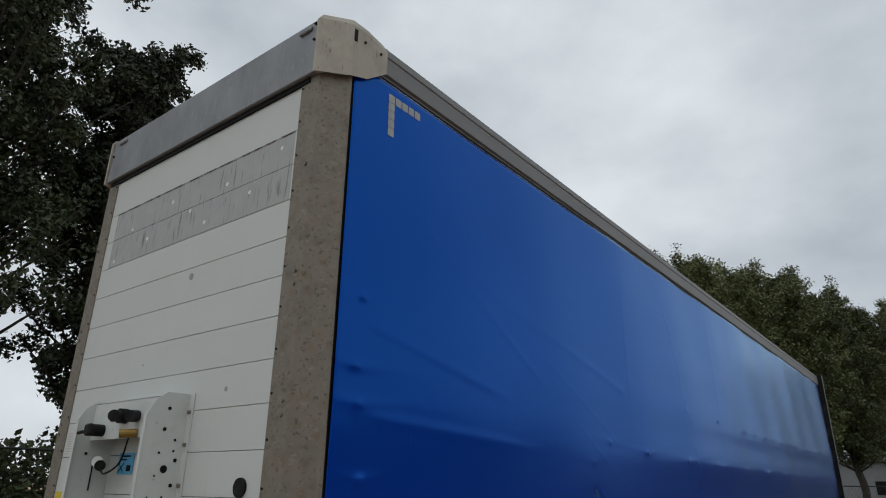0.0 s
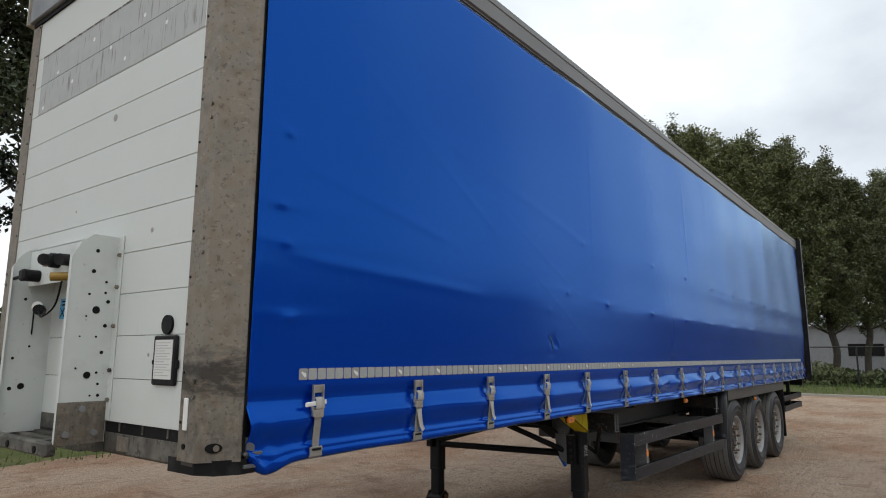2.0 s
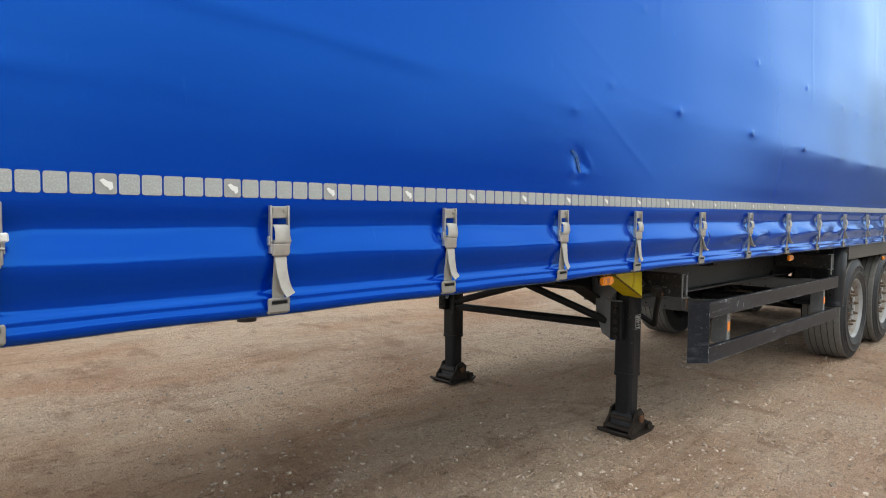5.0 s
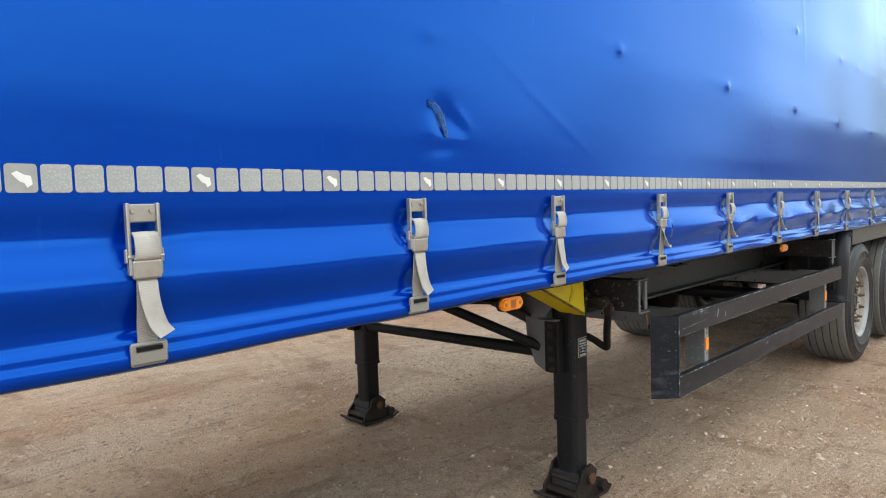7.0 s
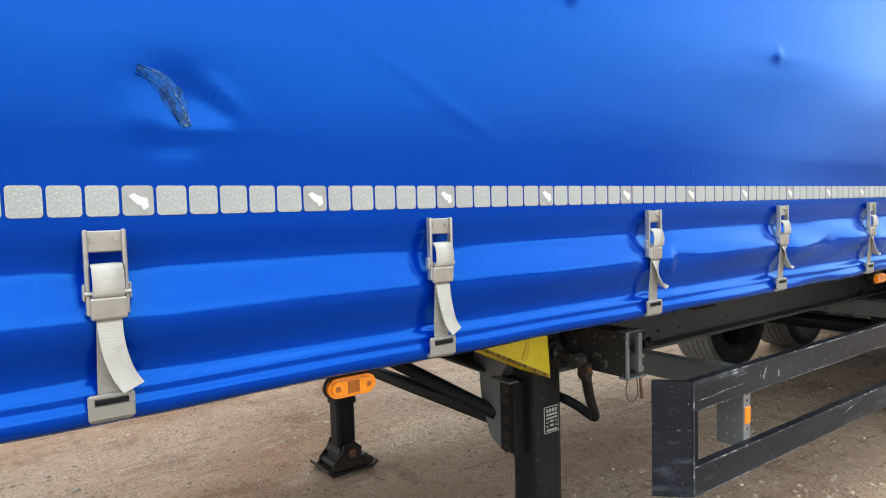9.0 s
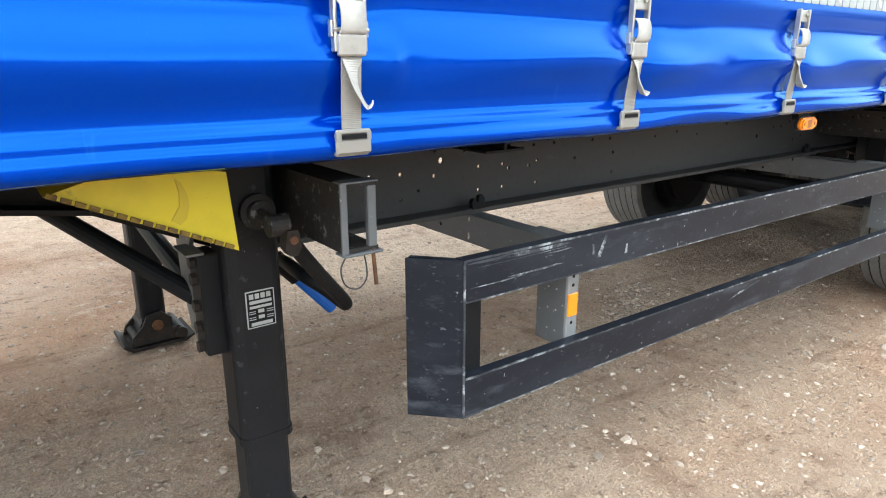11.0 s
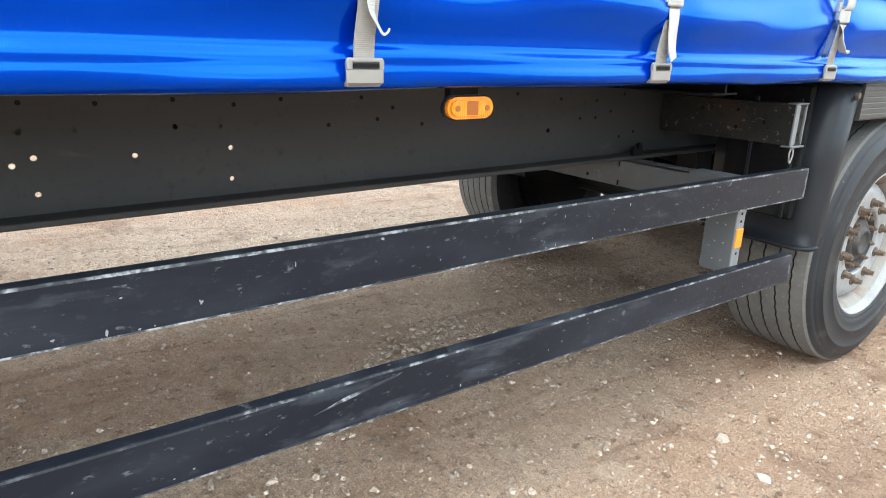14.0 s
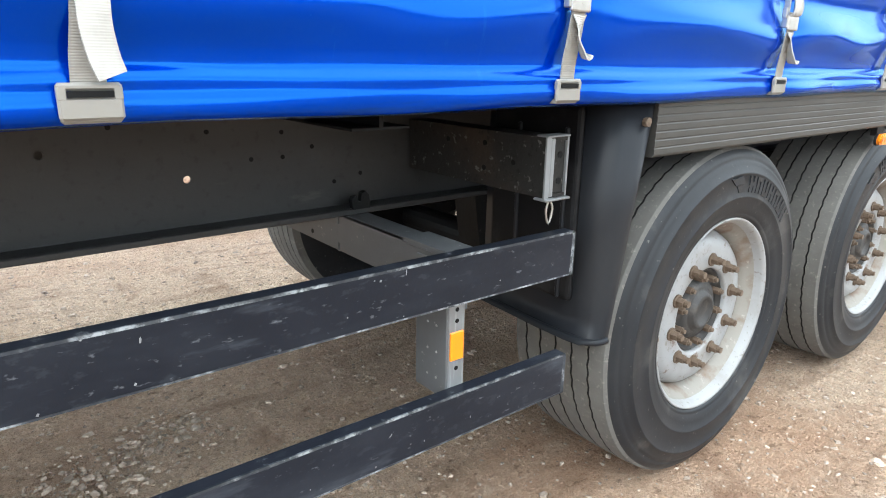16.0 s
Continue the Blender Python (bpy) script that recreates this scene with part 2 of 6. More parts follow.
LEG = material("dark_blue_black_leg_paint", (0.006, 0.0068, 0.0085), 0.42, 0, 0.22, [("noise", 4, 0.45, 0.75, (0.014, 0.015, 0.017), 0.8), ("noise", 26, 0.64, 0.74, (0.075, 0.08, 0.09), 0.6), ("noise", 70, 0.72, 0.75, (0.25, 0.25, 0.26), 0.6)], [("noise", 70, 0.12, 0.003)])
FOOT = material("dusty_brown_black_foot", (0.018, 0.0145, 0.0125), 0.55, 0, 0.2, [("noise", 12, 0.45, 0.7, (0.042, 0.029, 0.021), 0.7), ("noise", 50, 0.6, 0.7, (0.008, 0.0075, 0.007), 0.7)], [("noise", 60, 0.3, 0.004)])
STEP = material("dirty_galvanised_step", (0.07, 0.066, 0.058), 0.65, 0, 0.3, [("noise", 7, 0.45, 0.62, (0.16, 0.15, 0.13), 0.8), ("noise", 30, 0.55, 0.62, (0.03, 0.028, 0.025), 0.8)], [("noise", 60, 0.3, 0.004)])
GREY_BRACKET = material("grey_coated_bracket", (0.105, 0.110, 0.116), 0.5, 0.2, 0.5, [("noise", 14, 0.45, 0.75, (0.12, 0.125, 0.13), 0.8), ("noise", 60, 0.65, 0.72, (0.4, 0.4, 0.4), 0.6)], [("noise", 90, 0.1, 0.002)])
BLACK_PLASTIC = material("black_plastic", (0.008, 0.008, 0.009), 0.5, 0, 0.14, [("noise", 8, 0.5, 0.8, (0.05, 0.05, 0.05), 0.6)], [("noise", 200, 0.08, 0.001)])
FENDER = material("dark_grey_mudguard_plastic", (0.015, 0.0165, 0.020), 0.36, 0, 0.16, [("noise", 3, 0.45, 0.8, (0.035, 0.035, 0.036), 0.7, (1, 1, 0.5))], [("noise", 90, 0.05, 0.002)])
PANEL = material("grey_ribbed_panel", (0.060, 0.059, 0.056), 0.45, 0.35, 0.5, [("noise", 5, 0.45, 0.75, (0.045, 0.044, 0.041), 0.8, (1, 0.3, 1))], [("noise", 150, 0.06, 0.001)])
SIDEWALL = material("tyre_sidewall", (0.013, 0.0148, 0.0180), 0.5, 0, 0.3,
                    [("noise", 4, 0.42, 0.75, (0.026, 0.027, 0.029), 0.8), ("noise", 9, 0.58, 0.70, (0.075, 0.072, 0.068), 0.5), ("noise", 3, 0.60, 0.66, (0.05, 0.05, 0.05), 0.6), ("noise", 60, 0.66, 0.72, (0.24, 0.23, 0.21), 0.5)], [("noise", 120, 0.12, 0.002)])
TREAD = material("dusty_tyre_tread", (0.135, 0.13, 0.122), 0.85, 0, 0.2, [("noise", 10, 0.42, 0.7, (0.10, 0.096, 0.09), 0.8), ("noise", 70, 0.58, 0.72, (0.25, 0.235, 0.21), 0.6)], [("noise", 150, 0.4, 0.003)])
GROOVE = material("tread_groove", (0.012, 0.012, 0.012), 0.8, 0, 0.3)
RIM = material("white_rim_paint", (0.27, 0.275, 0.28), 0.4, 0, 0.5,
               [("noise", 8, 0.46, 0.72, (0.20, 0.19, 0.175), 0.8), ("noise", 22, 0.62, 0.70, (0.10, 0.055, 0.032), 0.9), ("noise", 60, 0.60, 0.66, (0.14, 0.12, 0.10), 0.6)], [("noise", 120, 0.08, 0.002)])
HUB = material("greasy_hub", (0.045, 0.043, 0.042), 0.6, 0.3, 0.5, [("noise", 30, 0.5, 0.75, (0.12, 0.105, 0.09), 0.7)], [("noise", 80, 0.3, 0.004)])
RUSTY = material("rusty_wheel_nut", (0.12, 0.085, 0.06), 0.75, 0.3, 0.4, [("noise", 60, 0.4, 0.7, (0.18, 0.135, 0.10), 0.8), ("noise", 90, 0.6, 0.75, (0.08, 0.05, 0.035), 0.7)], [("noise", 200, 0.3, 0.002)])
WEBBING = material("grey_webbing", (0.42, 0.405, 0.375), 0.85, 0, 0.2, [("noise", 18, 0.45, 0.75, (0.28, 0.265, 0.24), 0.8)], [("wave_z", 100, 0.16, 0.002)])
# dirty copy of the webbing, coloured darker for shade under the loose ends
WEBBING_SHADED = material("dirty_shaded_webbing", (0.27, 0.255, 0.23), 0.85, 0, 0.2, [("noise", 18, 0.45, 0.75, (0.18, 0.168, 0.15), 0.8)], [("wave_z", 100, 0.34, 0.002)])
BUCKLE = material("zinc_buckle", (0.42, 0.40, 0.37), 0.36, 0.75, 0.5, [("noise", 35, 0.45, 0.75, (0.33, 0.31, 0.28), 0.8)], [("noise", 120, 0.1, 0.001)])
CLIP = material("grey_hook_clip", (0.26, 0.248, 0.225), 0.5, 0.4, 0.5, [("noise", 30, 0.45, 0.75, (0.26, 0.245, 0.22), 0.8)], [("noise", 120, 0.1, 0.001)])
REFLECT = material("reflective_tape", (0.42, 0.44, 0.43), 0.45, 0, 0.5, [("noise", 8, 0.4, 0.75, (0.36, 0.375, 0.365), 0.8), ("voronoi", 200, 0.1, 0.5, (0.27, 0.28, 0.275), 0.7)], [("voronoi", 260, 0.15, 0.001)], random_value=0.06)
REFLECT_GREY = material("worn_reflective_tape", (0.30, 0.305, 0.30), 0.5, 0, 0.5, [("noise", 40, 0.4, 0.75, (0.24, 0.24, 0.23), 0.8)], random_value=0.06)
WHITE = material("white_plastic", (0.72, 0.72, 0.70), 0.45, 0, 0.5, [("noise", 20, 0.5, 0.8, (0.55, 0.54, 0.52), 0.6)])
YELLOW = material("yellow_plastic", (0.62, 0.50, 0.012), 0.4, 0, 0.5, [("noise", 9, 0.5, 0.8, (0.45, 0.35, 0.02), 0.7), ("noise", 30, 0.66, 0.74, (0.12, 0.10, 0.03), 0.6)])
ORANGE = material("amber_lens", (0.80, 0.24, 0.008), 0.22, 0, 0.5, [("noise", 60, 0.5, 0.8, (0.6, 0.15, 0.0), 0.6)], [("wave_y", 60, 0.3, 0.002)], coat=0.5)
ORANGE_DARK = material("amber_lens_core", (0.30, 0.085, 0.008), 0.35, 0, 0.5)
REFLEX = material("amber_reflex", (0.90, 0.235, 0.0), 0.3, 0, 0.5, [], [("voronoi", 220, 0.3, 0.001)], coat=0.4)
BLUE = material("blue_sticker", (0.10, 0.36, 0.60), 0.5, 0, 0.4)
BLUE_GRIP = material("blue_handle_grip", (0.01, 0.10, 0.42), 0.5, 0, 0.4)
BRASS = material("yellow_coupling", (0.26, 0.16, 0.03), 0.45, 0.3, 0.5)
PAPER = material("paper_sheet", (0.62, 0.62, 0.60), 0.6, 0, 0.3)
INK = material("grey_print", (0.40, 0.40, 0.39), 0.6, 0, 0.3)
BLACK = material("matt_black", (0.006, 0.006, 0.0065), 0.6, 0, 0.15)
FLOORBOTTOM = material("dark_underfloor", (0.014, 0.013, 0.012), 0.8, 0, 0.3, [("noise", 6, 0.4, 0.7, (0.04, 0.036, 0.03), 0.8)], [("noise", 30, 0.3, 0.005)])
ROOF = material("white_roof_tarpaulin", (0.5, 0.5, 0.5), 0.5, 0, 0.5, [("noise", 3, 0.4, 0.7, (0.35, 0.35, 0.34), 0.6)])
GROUND = material("sandy_gravel", (0.53, 0.335, 0.213), 0.95, 0, 0.08,
                  [("noise", 2.2, 0.48, 0.62, (0.60, 0.417, 0.284), 0.65), ("noise", 8, 0.50, 0.57, (0.34, 0.194, 0.118), 0.65, (1, 0.6, 1)), ("noise", 17, 0.55, 0.60, (0.66, 0.504, 0.369), 0.6), ("noise", 13, 0.53, 0.58, (0.24, 0.136, 0.083), 0.7, (0.8, 1.2, 1)), ("noise", 30, 0.56, 0.60, (0.72, 0.563, 0.426), 0.8), ("noise", 60, 0.53, 0.57, (0.14, 0.081, 0.051), 0.85),
                   ("noise", 110, 0.58, 0.62, (0.74, 0.611, 0.492), 0.8), ("voronoi", 34, 0.0, 0.14, (0.70, 0.563, 0.435), 0.6), ("noise", 210, 0.55, 0.60, (0.17, 0.097, 0.060), 0.6),
                   ("noise", 0.33, 0.45, 0.60, (0.40, 0.199, 0.106), 0.55, (1.3, 0.7, 1)), ("noise", 0.8, 0.50, 0.66, (0.24, 0.141, 0.089), 0.42, (1, 0.5, 1)), ("noise", 0.42, 0.52, 0.66, (0.66, 0.514, 0.388), 0.5, (0.9, 0.6, 2)),
                   ("noise", 5, 0.57, 0.66, (0.20, 0.112, 0.070), 0.36, (2.2, 0.3, 1)), ("noise", 3.1, 0.57, 0.66, (0.22, 0.124, 0.080), 0.42, (0.6, 1, 1)), ("noise", 7, 0.60, 0.68, (0.68, 0.543, 0.416), 0.4, (1, 0.7, 1)), ("noise", 26, 0.60, 0.66, (0.11, 0.064, 0.042), 0.5, (1, 0.7, 1))],
                  [("noise", 1.6, 0.6, 0.12, (1, 0.5, 1)), ("noise", 6, 0.9, 0.08, (1, 0.4, 1)), ("noise", 22, 1.0, 0.07), ("noise", 60, 1.0, 0.035), ("noise", 150, 0.8, 0.012)], coords="Object")
STONE = material("pale_pebble", (0.55, 0.46, 0.38), 0.9, 0, 0.2, [("noise", 60, 0.4, 0.7, (0.37, 0.25, 0.17), 0.8)], random_value=0.6)
SOIL_GRASS = material("grass_soil", (0.085, 0.095, 0.032), 0.95, 0, 0.2, [("noise", 1.4, 0.42, 0.7, (0.16, 0.14, 0.07), 0.75), ("noise", 14, 0.45, 0.7, (0.055, 0.085, 0.022), 0.8)], [("noise", 20, 0.8, 0.05)])
GRASS = material("grass_blade", (0.10, 0.14, 0.032), 0.7, 0, 0.3, random_value=0.5)
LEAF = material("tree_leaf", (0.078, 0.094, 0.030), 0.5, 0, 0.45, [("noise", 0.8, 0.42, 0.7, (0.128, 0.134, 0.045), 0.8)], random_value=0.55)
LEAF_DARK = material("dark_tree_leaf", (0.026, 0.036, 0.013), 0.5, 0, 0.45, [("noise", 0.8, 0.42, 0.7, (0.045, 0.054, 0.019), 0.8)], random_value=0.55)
LEAF_HEDGE = material("hedge_leaf", (0.065, 0.082, 0.030), 0.6, 0, 0.3, [("noise", 0.9, 0.45, 0.7, (0.12, 0.115, 0.055), 0.7)], random_value=0.5)
BARK = material("bark", (0.062, 0.054, 0.044), 0.9, 0, 0.2, [("noise", 9, 0.4, 0.7, (0.035, 0.030, 0.024), 0.85, (1, 1, 0.25))], [("noise", 20, 0.9, 0.03, (1, 1, 0.25))])
FENCE = material("dark_green_fence", (0.018, 0.022, 0.020), 0.6, 0.2, 0.4)
KERB = material("concrete_kerb", (0.36, 0.34, 0.30), 0.9, 0, 0.2, [("noise", 12, 0.4, 0.7, (0.26, 0.245, 0.21), 0.8)], [("noise", 60, 0.4, 0.004)])
CLADDING = material("grey_cladding", (0.24, 0.26, 0.28), 0.6, 0.1, 0.4, [("noise", 2, 0.4, 0.7, (0.20, 0.215, 0.23), 0.7)], [("wave_x", 3, 0.3, 0.03)])

# ---- mesh helpers ----


def finish(bm, name, mats, smooth=False):
    mesh = bpy.data.meshes.new(name)
    bmesh.ops.recalc_face_normals(bm, faces=bm.faces)
    bm.to_mesh(mesh)
    bm.free()
    for m in mats if isinstance(mats, (list, tuple)) else [mats]:
        mesh.materials.append(m)
    if smooth:
        mesh.polygons.foreach_set("use_smooth", [True] * len(mesh.polygons))
    return mesh


def rows_mesh(name, verts, faces, mats, smooth=False, slots=None):
    mesh = bpy.data.meshes.new(name)
    mesh.from_pydata(verts, [], faces)
    for m in mats if isinstance(mats, (list, tuple)) else [mats]:
        mesh.materials.append(m)
    if smooth:
        mesh.polygons.foreach_set("use_smooth", [True] * len(mesh.polygons))
    if slots is not None:
        mesh.polygons.foreach_set("material_index", slots)
    mesh.update()
    return mesh


def put(name, mesh, parent=None, at=(0, 0, 0), label="", turn=(0, 0, 0)):
    """A mesh object under a thing or a part, at a place relative to it."""
    ob = new(name, mesh)
    ob.parent = parent
    ob.matrix_basis = pose(*at, *turn)
    return tagged(ob, label)


def part(name, bm, mats, parent, label="", at=(0, 0, 0), smooth=False, turn=(0, 0, 0)):
    return put(name, finish(bm, name, mats, smooth), parent, at, label, turn)


def box(bm, x0, x1, y0, y1, z0, z1, bevel=0.0, mat=0, seg=1):
    m = Matrix.Translation(((x0 + x1) / 2, (y0 + y1) / 2, (z0 + z1) / 2)) @ Matrix.Diagonal((abs(x1 - x0), abs(y1 - y0), abs(z1 - z0), 1))
    r = bmesh.ops.create_cube(bm, size=1, matrix=m)
    faces = {f for v in r["verts"] for f in v.link_faces}
    if bevel:
        edges = {e for v in r["verts"] for e in v.link_edges}
        done = bmesh.ops.bevel(bm, geom=list(edges), offset=bevel, segments=seg, affect="EDGES", profile=0.5)
        faces = {f for f in faces if f.is_valid} | set(done["faces"])
    for f in faces:
        f.material_index = mat
    return bm


def prism(bm, outline, axis, a, b, mat=0):
    """A solid from an outline in the two other axes (in the order x, y, z), from a to b along axis."""
    def at(p, w):
        p = list(p)
        p.insert("xyz".index(axis), w)
        return p
    lo, hi = [bm.verts.new(at(p, a)) for p in outline], [bm.verts.new(at(p, b)) for p in outline]
    fs = [bm.faces.new(lo[::-1]), bm.faces.new(hi)]
    n = len(lo)
    fs += [bm.faces.new((lo[i], lo[(i + 1) % n], hi[(i + 1) % n], hi[i])) for i in range(n)]
    for f in fs:
        f.material_index = mat
    return bm


def rod(bm, p, q, r, seg=12, mat=0, r2=None):
    p, q = Vector(p), Vector(q)
    m = Matrix.Translation((p + q) / 2) @ (q - p).to_track_quat("Z", "Y").to_matrix().to_4x4()
    d = bmesh.ops.create_cone(bm, cap_ends=True, segments=seg, radius1=r, radius2=r if r2 is None else r2, depth=(q - p).length, matrix=m)
    for f in {f for v in d["verts"] for f in v.link_faces}:
        f.material_index = mat
    return bm


def pipe(bm, pts, r, seg=8, mat=0):
    """A bent round bar through the points."""
    pts = [Vector(p) for p in pts]
    rings = []
    for i, p in enumerate(pts):
        d = (pts[min(i + 1, len(pts) - 1)] - pts[max(i - 1, 0)]).normalized()
        s = d.cross(Vector((0.31, 0.2, 0.93)))
        s.normalize()
        u = d.cross(s)
        rings.append([bm.verts.new(p + r * (math.cos(k * math.tau / seg) * s + math.sin(k * math.tau / seg) * u)) for k in range(seg)])
    fs = [bm.faces.new((a[k], a[(k + 1) % seg], b[(k + 1) % seg], b[k])) for a, b in zip(rings, rings[1:]) for k in range(seg)]
    fs += [bm.faces.new(rings[0][::-1]), bm.faces.new(rings[-1])]
    for f in fs:
        f.material_index = mat
        f.smooth = True
    return bm


def bent(points, steps=6):
    """A smooth curve through the points (Catmull-Rom)."""
    p = [Vector(v) for v in points]
    p = [2 * p[0] - p[1], *p, 2 * p[-1] - p[-2]]
    out = []
    for i in range(1, len(p) - 2):
        for s in range(steps):
            t = s / steps
            out.append(0.5 * (2 * p[i] + (p[i + 1] - p[i - 1]) * t + (2 * p[i - 1] - 5 * p[i] + 4 * p[i + 1] - p[i + 2]) * t * t + (3 * p[i] - p[i - 1] - 3 * p[i + 1] + p[i + 2]) * t ** 3))
    return [*out, p[-2]]


def ribbon(bm, pts, width, thick, mat=0, across=None):
    """A flat band through the points; across: its width's direction at each point (default y)."""
    pts = [Vector(p) for p in pts]
    rings = []
    for i, p in enumerate(pts):
        d = (pts[min(i + 1, len(pts) - 1)] - pts[max(i - 1, 0)]).normalized()
        w = Vector(across[i] if across else (0, 1, 0)).normalized()
        n = w.cross(d).normalized()
        rings.append([bm.verts.new(p + a * w * width / 2 + b * n * thick / 2) for a, b in ((-1, -1), (1, -1), (1, 1), (-1, 1))])
    fs = [bm.faces.new((a[k], a[(k + 1) % 4], b[(k + 1) % 4], b[k])) for a, b in zip(rings, rings[1:]) for k in range(4)]
    fs += [bm.faces.new(rings[0][::-1]), bm.faces.new(rings[-1])]
    for f in fs:
        f.material_index = mat
    return bm


def lathe(bm, profile, seg=64, mats=None):
    """Turns (radius, x) round the x axis. mats: a slot for each step."""
    rings = [[bm.verts.new((x, r * math.cos(k * math.tau / seg), r * math.sin(k * math.tau / seg))) for k in range(seg)] for r, x in profile]
    for i, (a, b) in enumerate(zip(rings, rings[1:])):
        for k in range(seg):
            f = bm.faces.new((a[k], a[(k + 1) % seg], b[(k + 1) % seg], b[k]))
            f.material_index = mats[i] if mats else 0
            f.smooth = True
    return bm


def plate_with_holes(bm, y0, y1, z0, z1, x, thick, holes, mat=0):
    """An upright plate across x with round holes (y, z, radius) through it."""
    def ring(pts):
        vs = [bm.verts.new((x, y, z)) for y, z in pts]
        return [bm.edges.new((vs[i], vs[(i + 1) % len(vs)])) for i in range(len(vs))]
    edges = ring([(y0, z0), (y1, z0), (y1, z1), (y0, z1)])
    for y, z, r in holes:
        edges += ring([(y + r * math.cos(k * math.tau / 10), z + r * math.sin(k * math.tau / 10)) for k in range(10)])
    made = bmesh.ops.triangle_fill(bm, use_beauty=True, edges=edges)
    faces = [g for g in made["geom"] if isinstance(g, bmesh.types.BMFace)]
    solid = bmesh.ops.extrude_face_region(bm, geom=faces)
    bmesh.ops.translate(bm, vec=(-thick, 0, 0), verts=[g for g in solid["geom"] if isinstance(g, bmesh.types.BMVert)])
    for f in bm.faces:
        f.material_index = mat if f.material_index == 0 else f.material_index
    return bm


def B():
    return bmesh.new()


# ---- ground ----
def ease(t):
    t = min(max(t, 0.0), 1.0)
    return t * t * (3 - 2 * t)


def ground_z(x, y):
    """Gentle unevenness; the yard lies a little higher round the landing legs; wheel marks run along the trailer."""
    rise = 0.09 * ease((7.3 - y) / 2.7) * ease((y + 7) / 4) * ease((x + 9) / 4) * ease((9 - x) / 4)
    z = rise + 0.014 * noise.noise((x * 0.5, y * 0.5, 0)) + 0.008 * noise.noise((x * 1.7, y * 1.7, 3)) - 0.006
    if -9 < x < 6 and -6 < y < 16:
        marks = ease((noise.noise((x * 0.8, y * 0.35, 9)) - 0.02) * 4)
        z += 0.007 * marks * noise.noise((x * 11 + 1.2 * y, y * 0.9, 5)) + 0.005 * noise.noise((x * 6, y * 5, 7)) + 0.004 * noise.noise((x * 15, y * 13, 8))
    return z


def ground_sheet():
    near_x = np.r_[np.arange(-12, -4.2, 0.2), np.arange(-4.2, 2.0, 0.04), np.arange(2.0, 6.01, 0.2)]
    near_y = np.r_[np.arange(-6, -0.4, 0.2), np.arange(-0.4, 11, 0.05), np.arange(11, 16.01, 0.2)]
    far = np.array([1.2, 3, 6, 12, 25, 60, 150, 500, 1500, 3000])
    xs = np.r_[near_x[0] - far[::-1], near_x, near_x[-1] + far]
    ys = np.r_[near_y[0] - far[::-1], near_y, near_y[-1] + far]
    verts = []
    for y in ys:
        for x in xs:
            verts.append((x, y, ground_z(x, y) if abs(x) < 40 and abs(y) < 60 else -0.006))
    w = len(xs)
    faces = [(j * w + i, j * w + i + 1, (j + 1) * w + i + 1, (j + 1) * w + i) for j in range(len(ys) - 1) for i in range(w - 1)]
    return rows_mesh("ground", verts, faces, GROUND, True)


tagged(put("ground", ground_sheet()), "pale brown compacted sandy gravel yard with loose stones", "ground", kind="structure")


def pebbles():
    rng = np.random.default_rng(5)
    verts, faces = [], []
    ring = [(math.cos(k * math.tau / 5), math.sin(k * math.tau / 5)) for k in range(5)]
    base = np.array([(c, s, -0.3) for c, s in ring] + [(0.62 * c, 0.62 * s, 0.75) for c, s in ring], float)
    tri = [(k, (k + 1) % 5, 5 + (k + 1) % 5, 5 + k) for k in range(5)] + [tuple(range(5, 10))]
    for i in range(38000):
        near = i < 28000
        x, y = (rng.uniform(-3.5, 1.6), rng.uniform(1.5, 10.5)) if near else (rng.uniform(-11, 3.5), rng.uniform(-2, 15))
        s = min(0.0020 + rng.exponential(0.0030), 0.028)
        up = 0.0
        if i < 900:
            # ridge of loose stones thrown up by a wheel, under the floor
            t, v = rng.uniform(-0.15, 1.1), rng.normal() * 0.085
            x, y = -1.0 - 0.28 * t + 0.88 * v, 6.15 + 0.53 * t + 0.47 * v
            s = min(0.0025 + rng.exponential(0.0040), 0.018)
            up = 0.012 * math.exp(-(v / 0.06) ** 2) * rng.uniform(0, 1)
        k = s * rng.uniform(0.6, 1.3, 3) * (1, 1, 0.5)
        a = rng.uniform(0, math.tau)
        ca, sa = math.cos(a), math.sin(a)
        z = ground_z(x, y) + up
        pts = (base + rng.uniform(-0.25, 0.25, (10, 3))) * k
        o = len(verts)
        verts += [(x + p[0] * ca - p[1] * sa, y + p[0] * sa + p[1] * ca, z + p[2] + k[2] * 0.1) for p in pts]
        faces += [tuple(o + v for v in t) for t in tri]
    return rows_mesh("pebbles", verts, faces, STONE)


tagged(put("pebbles", pebbles()), "loose pale pebbles scattered over the gravel yard", "pebbles", kind="stuff")

# ---- the trailer ----
trailer = tagged(new("semi_trailer"), "white and blue curtain-sided three-axle semi-trailer parked on its landing legs", "trailer")
LEN, WIDE = 13.62, 2.32

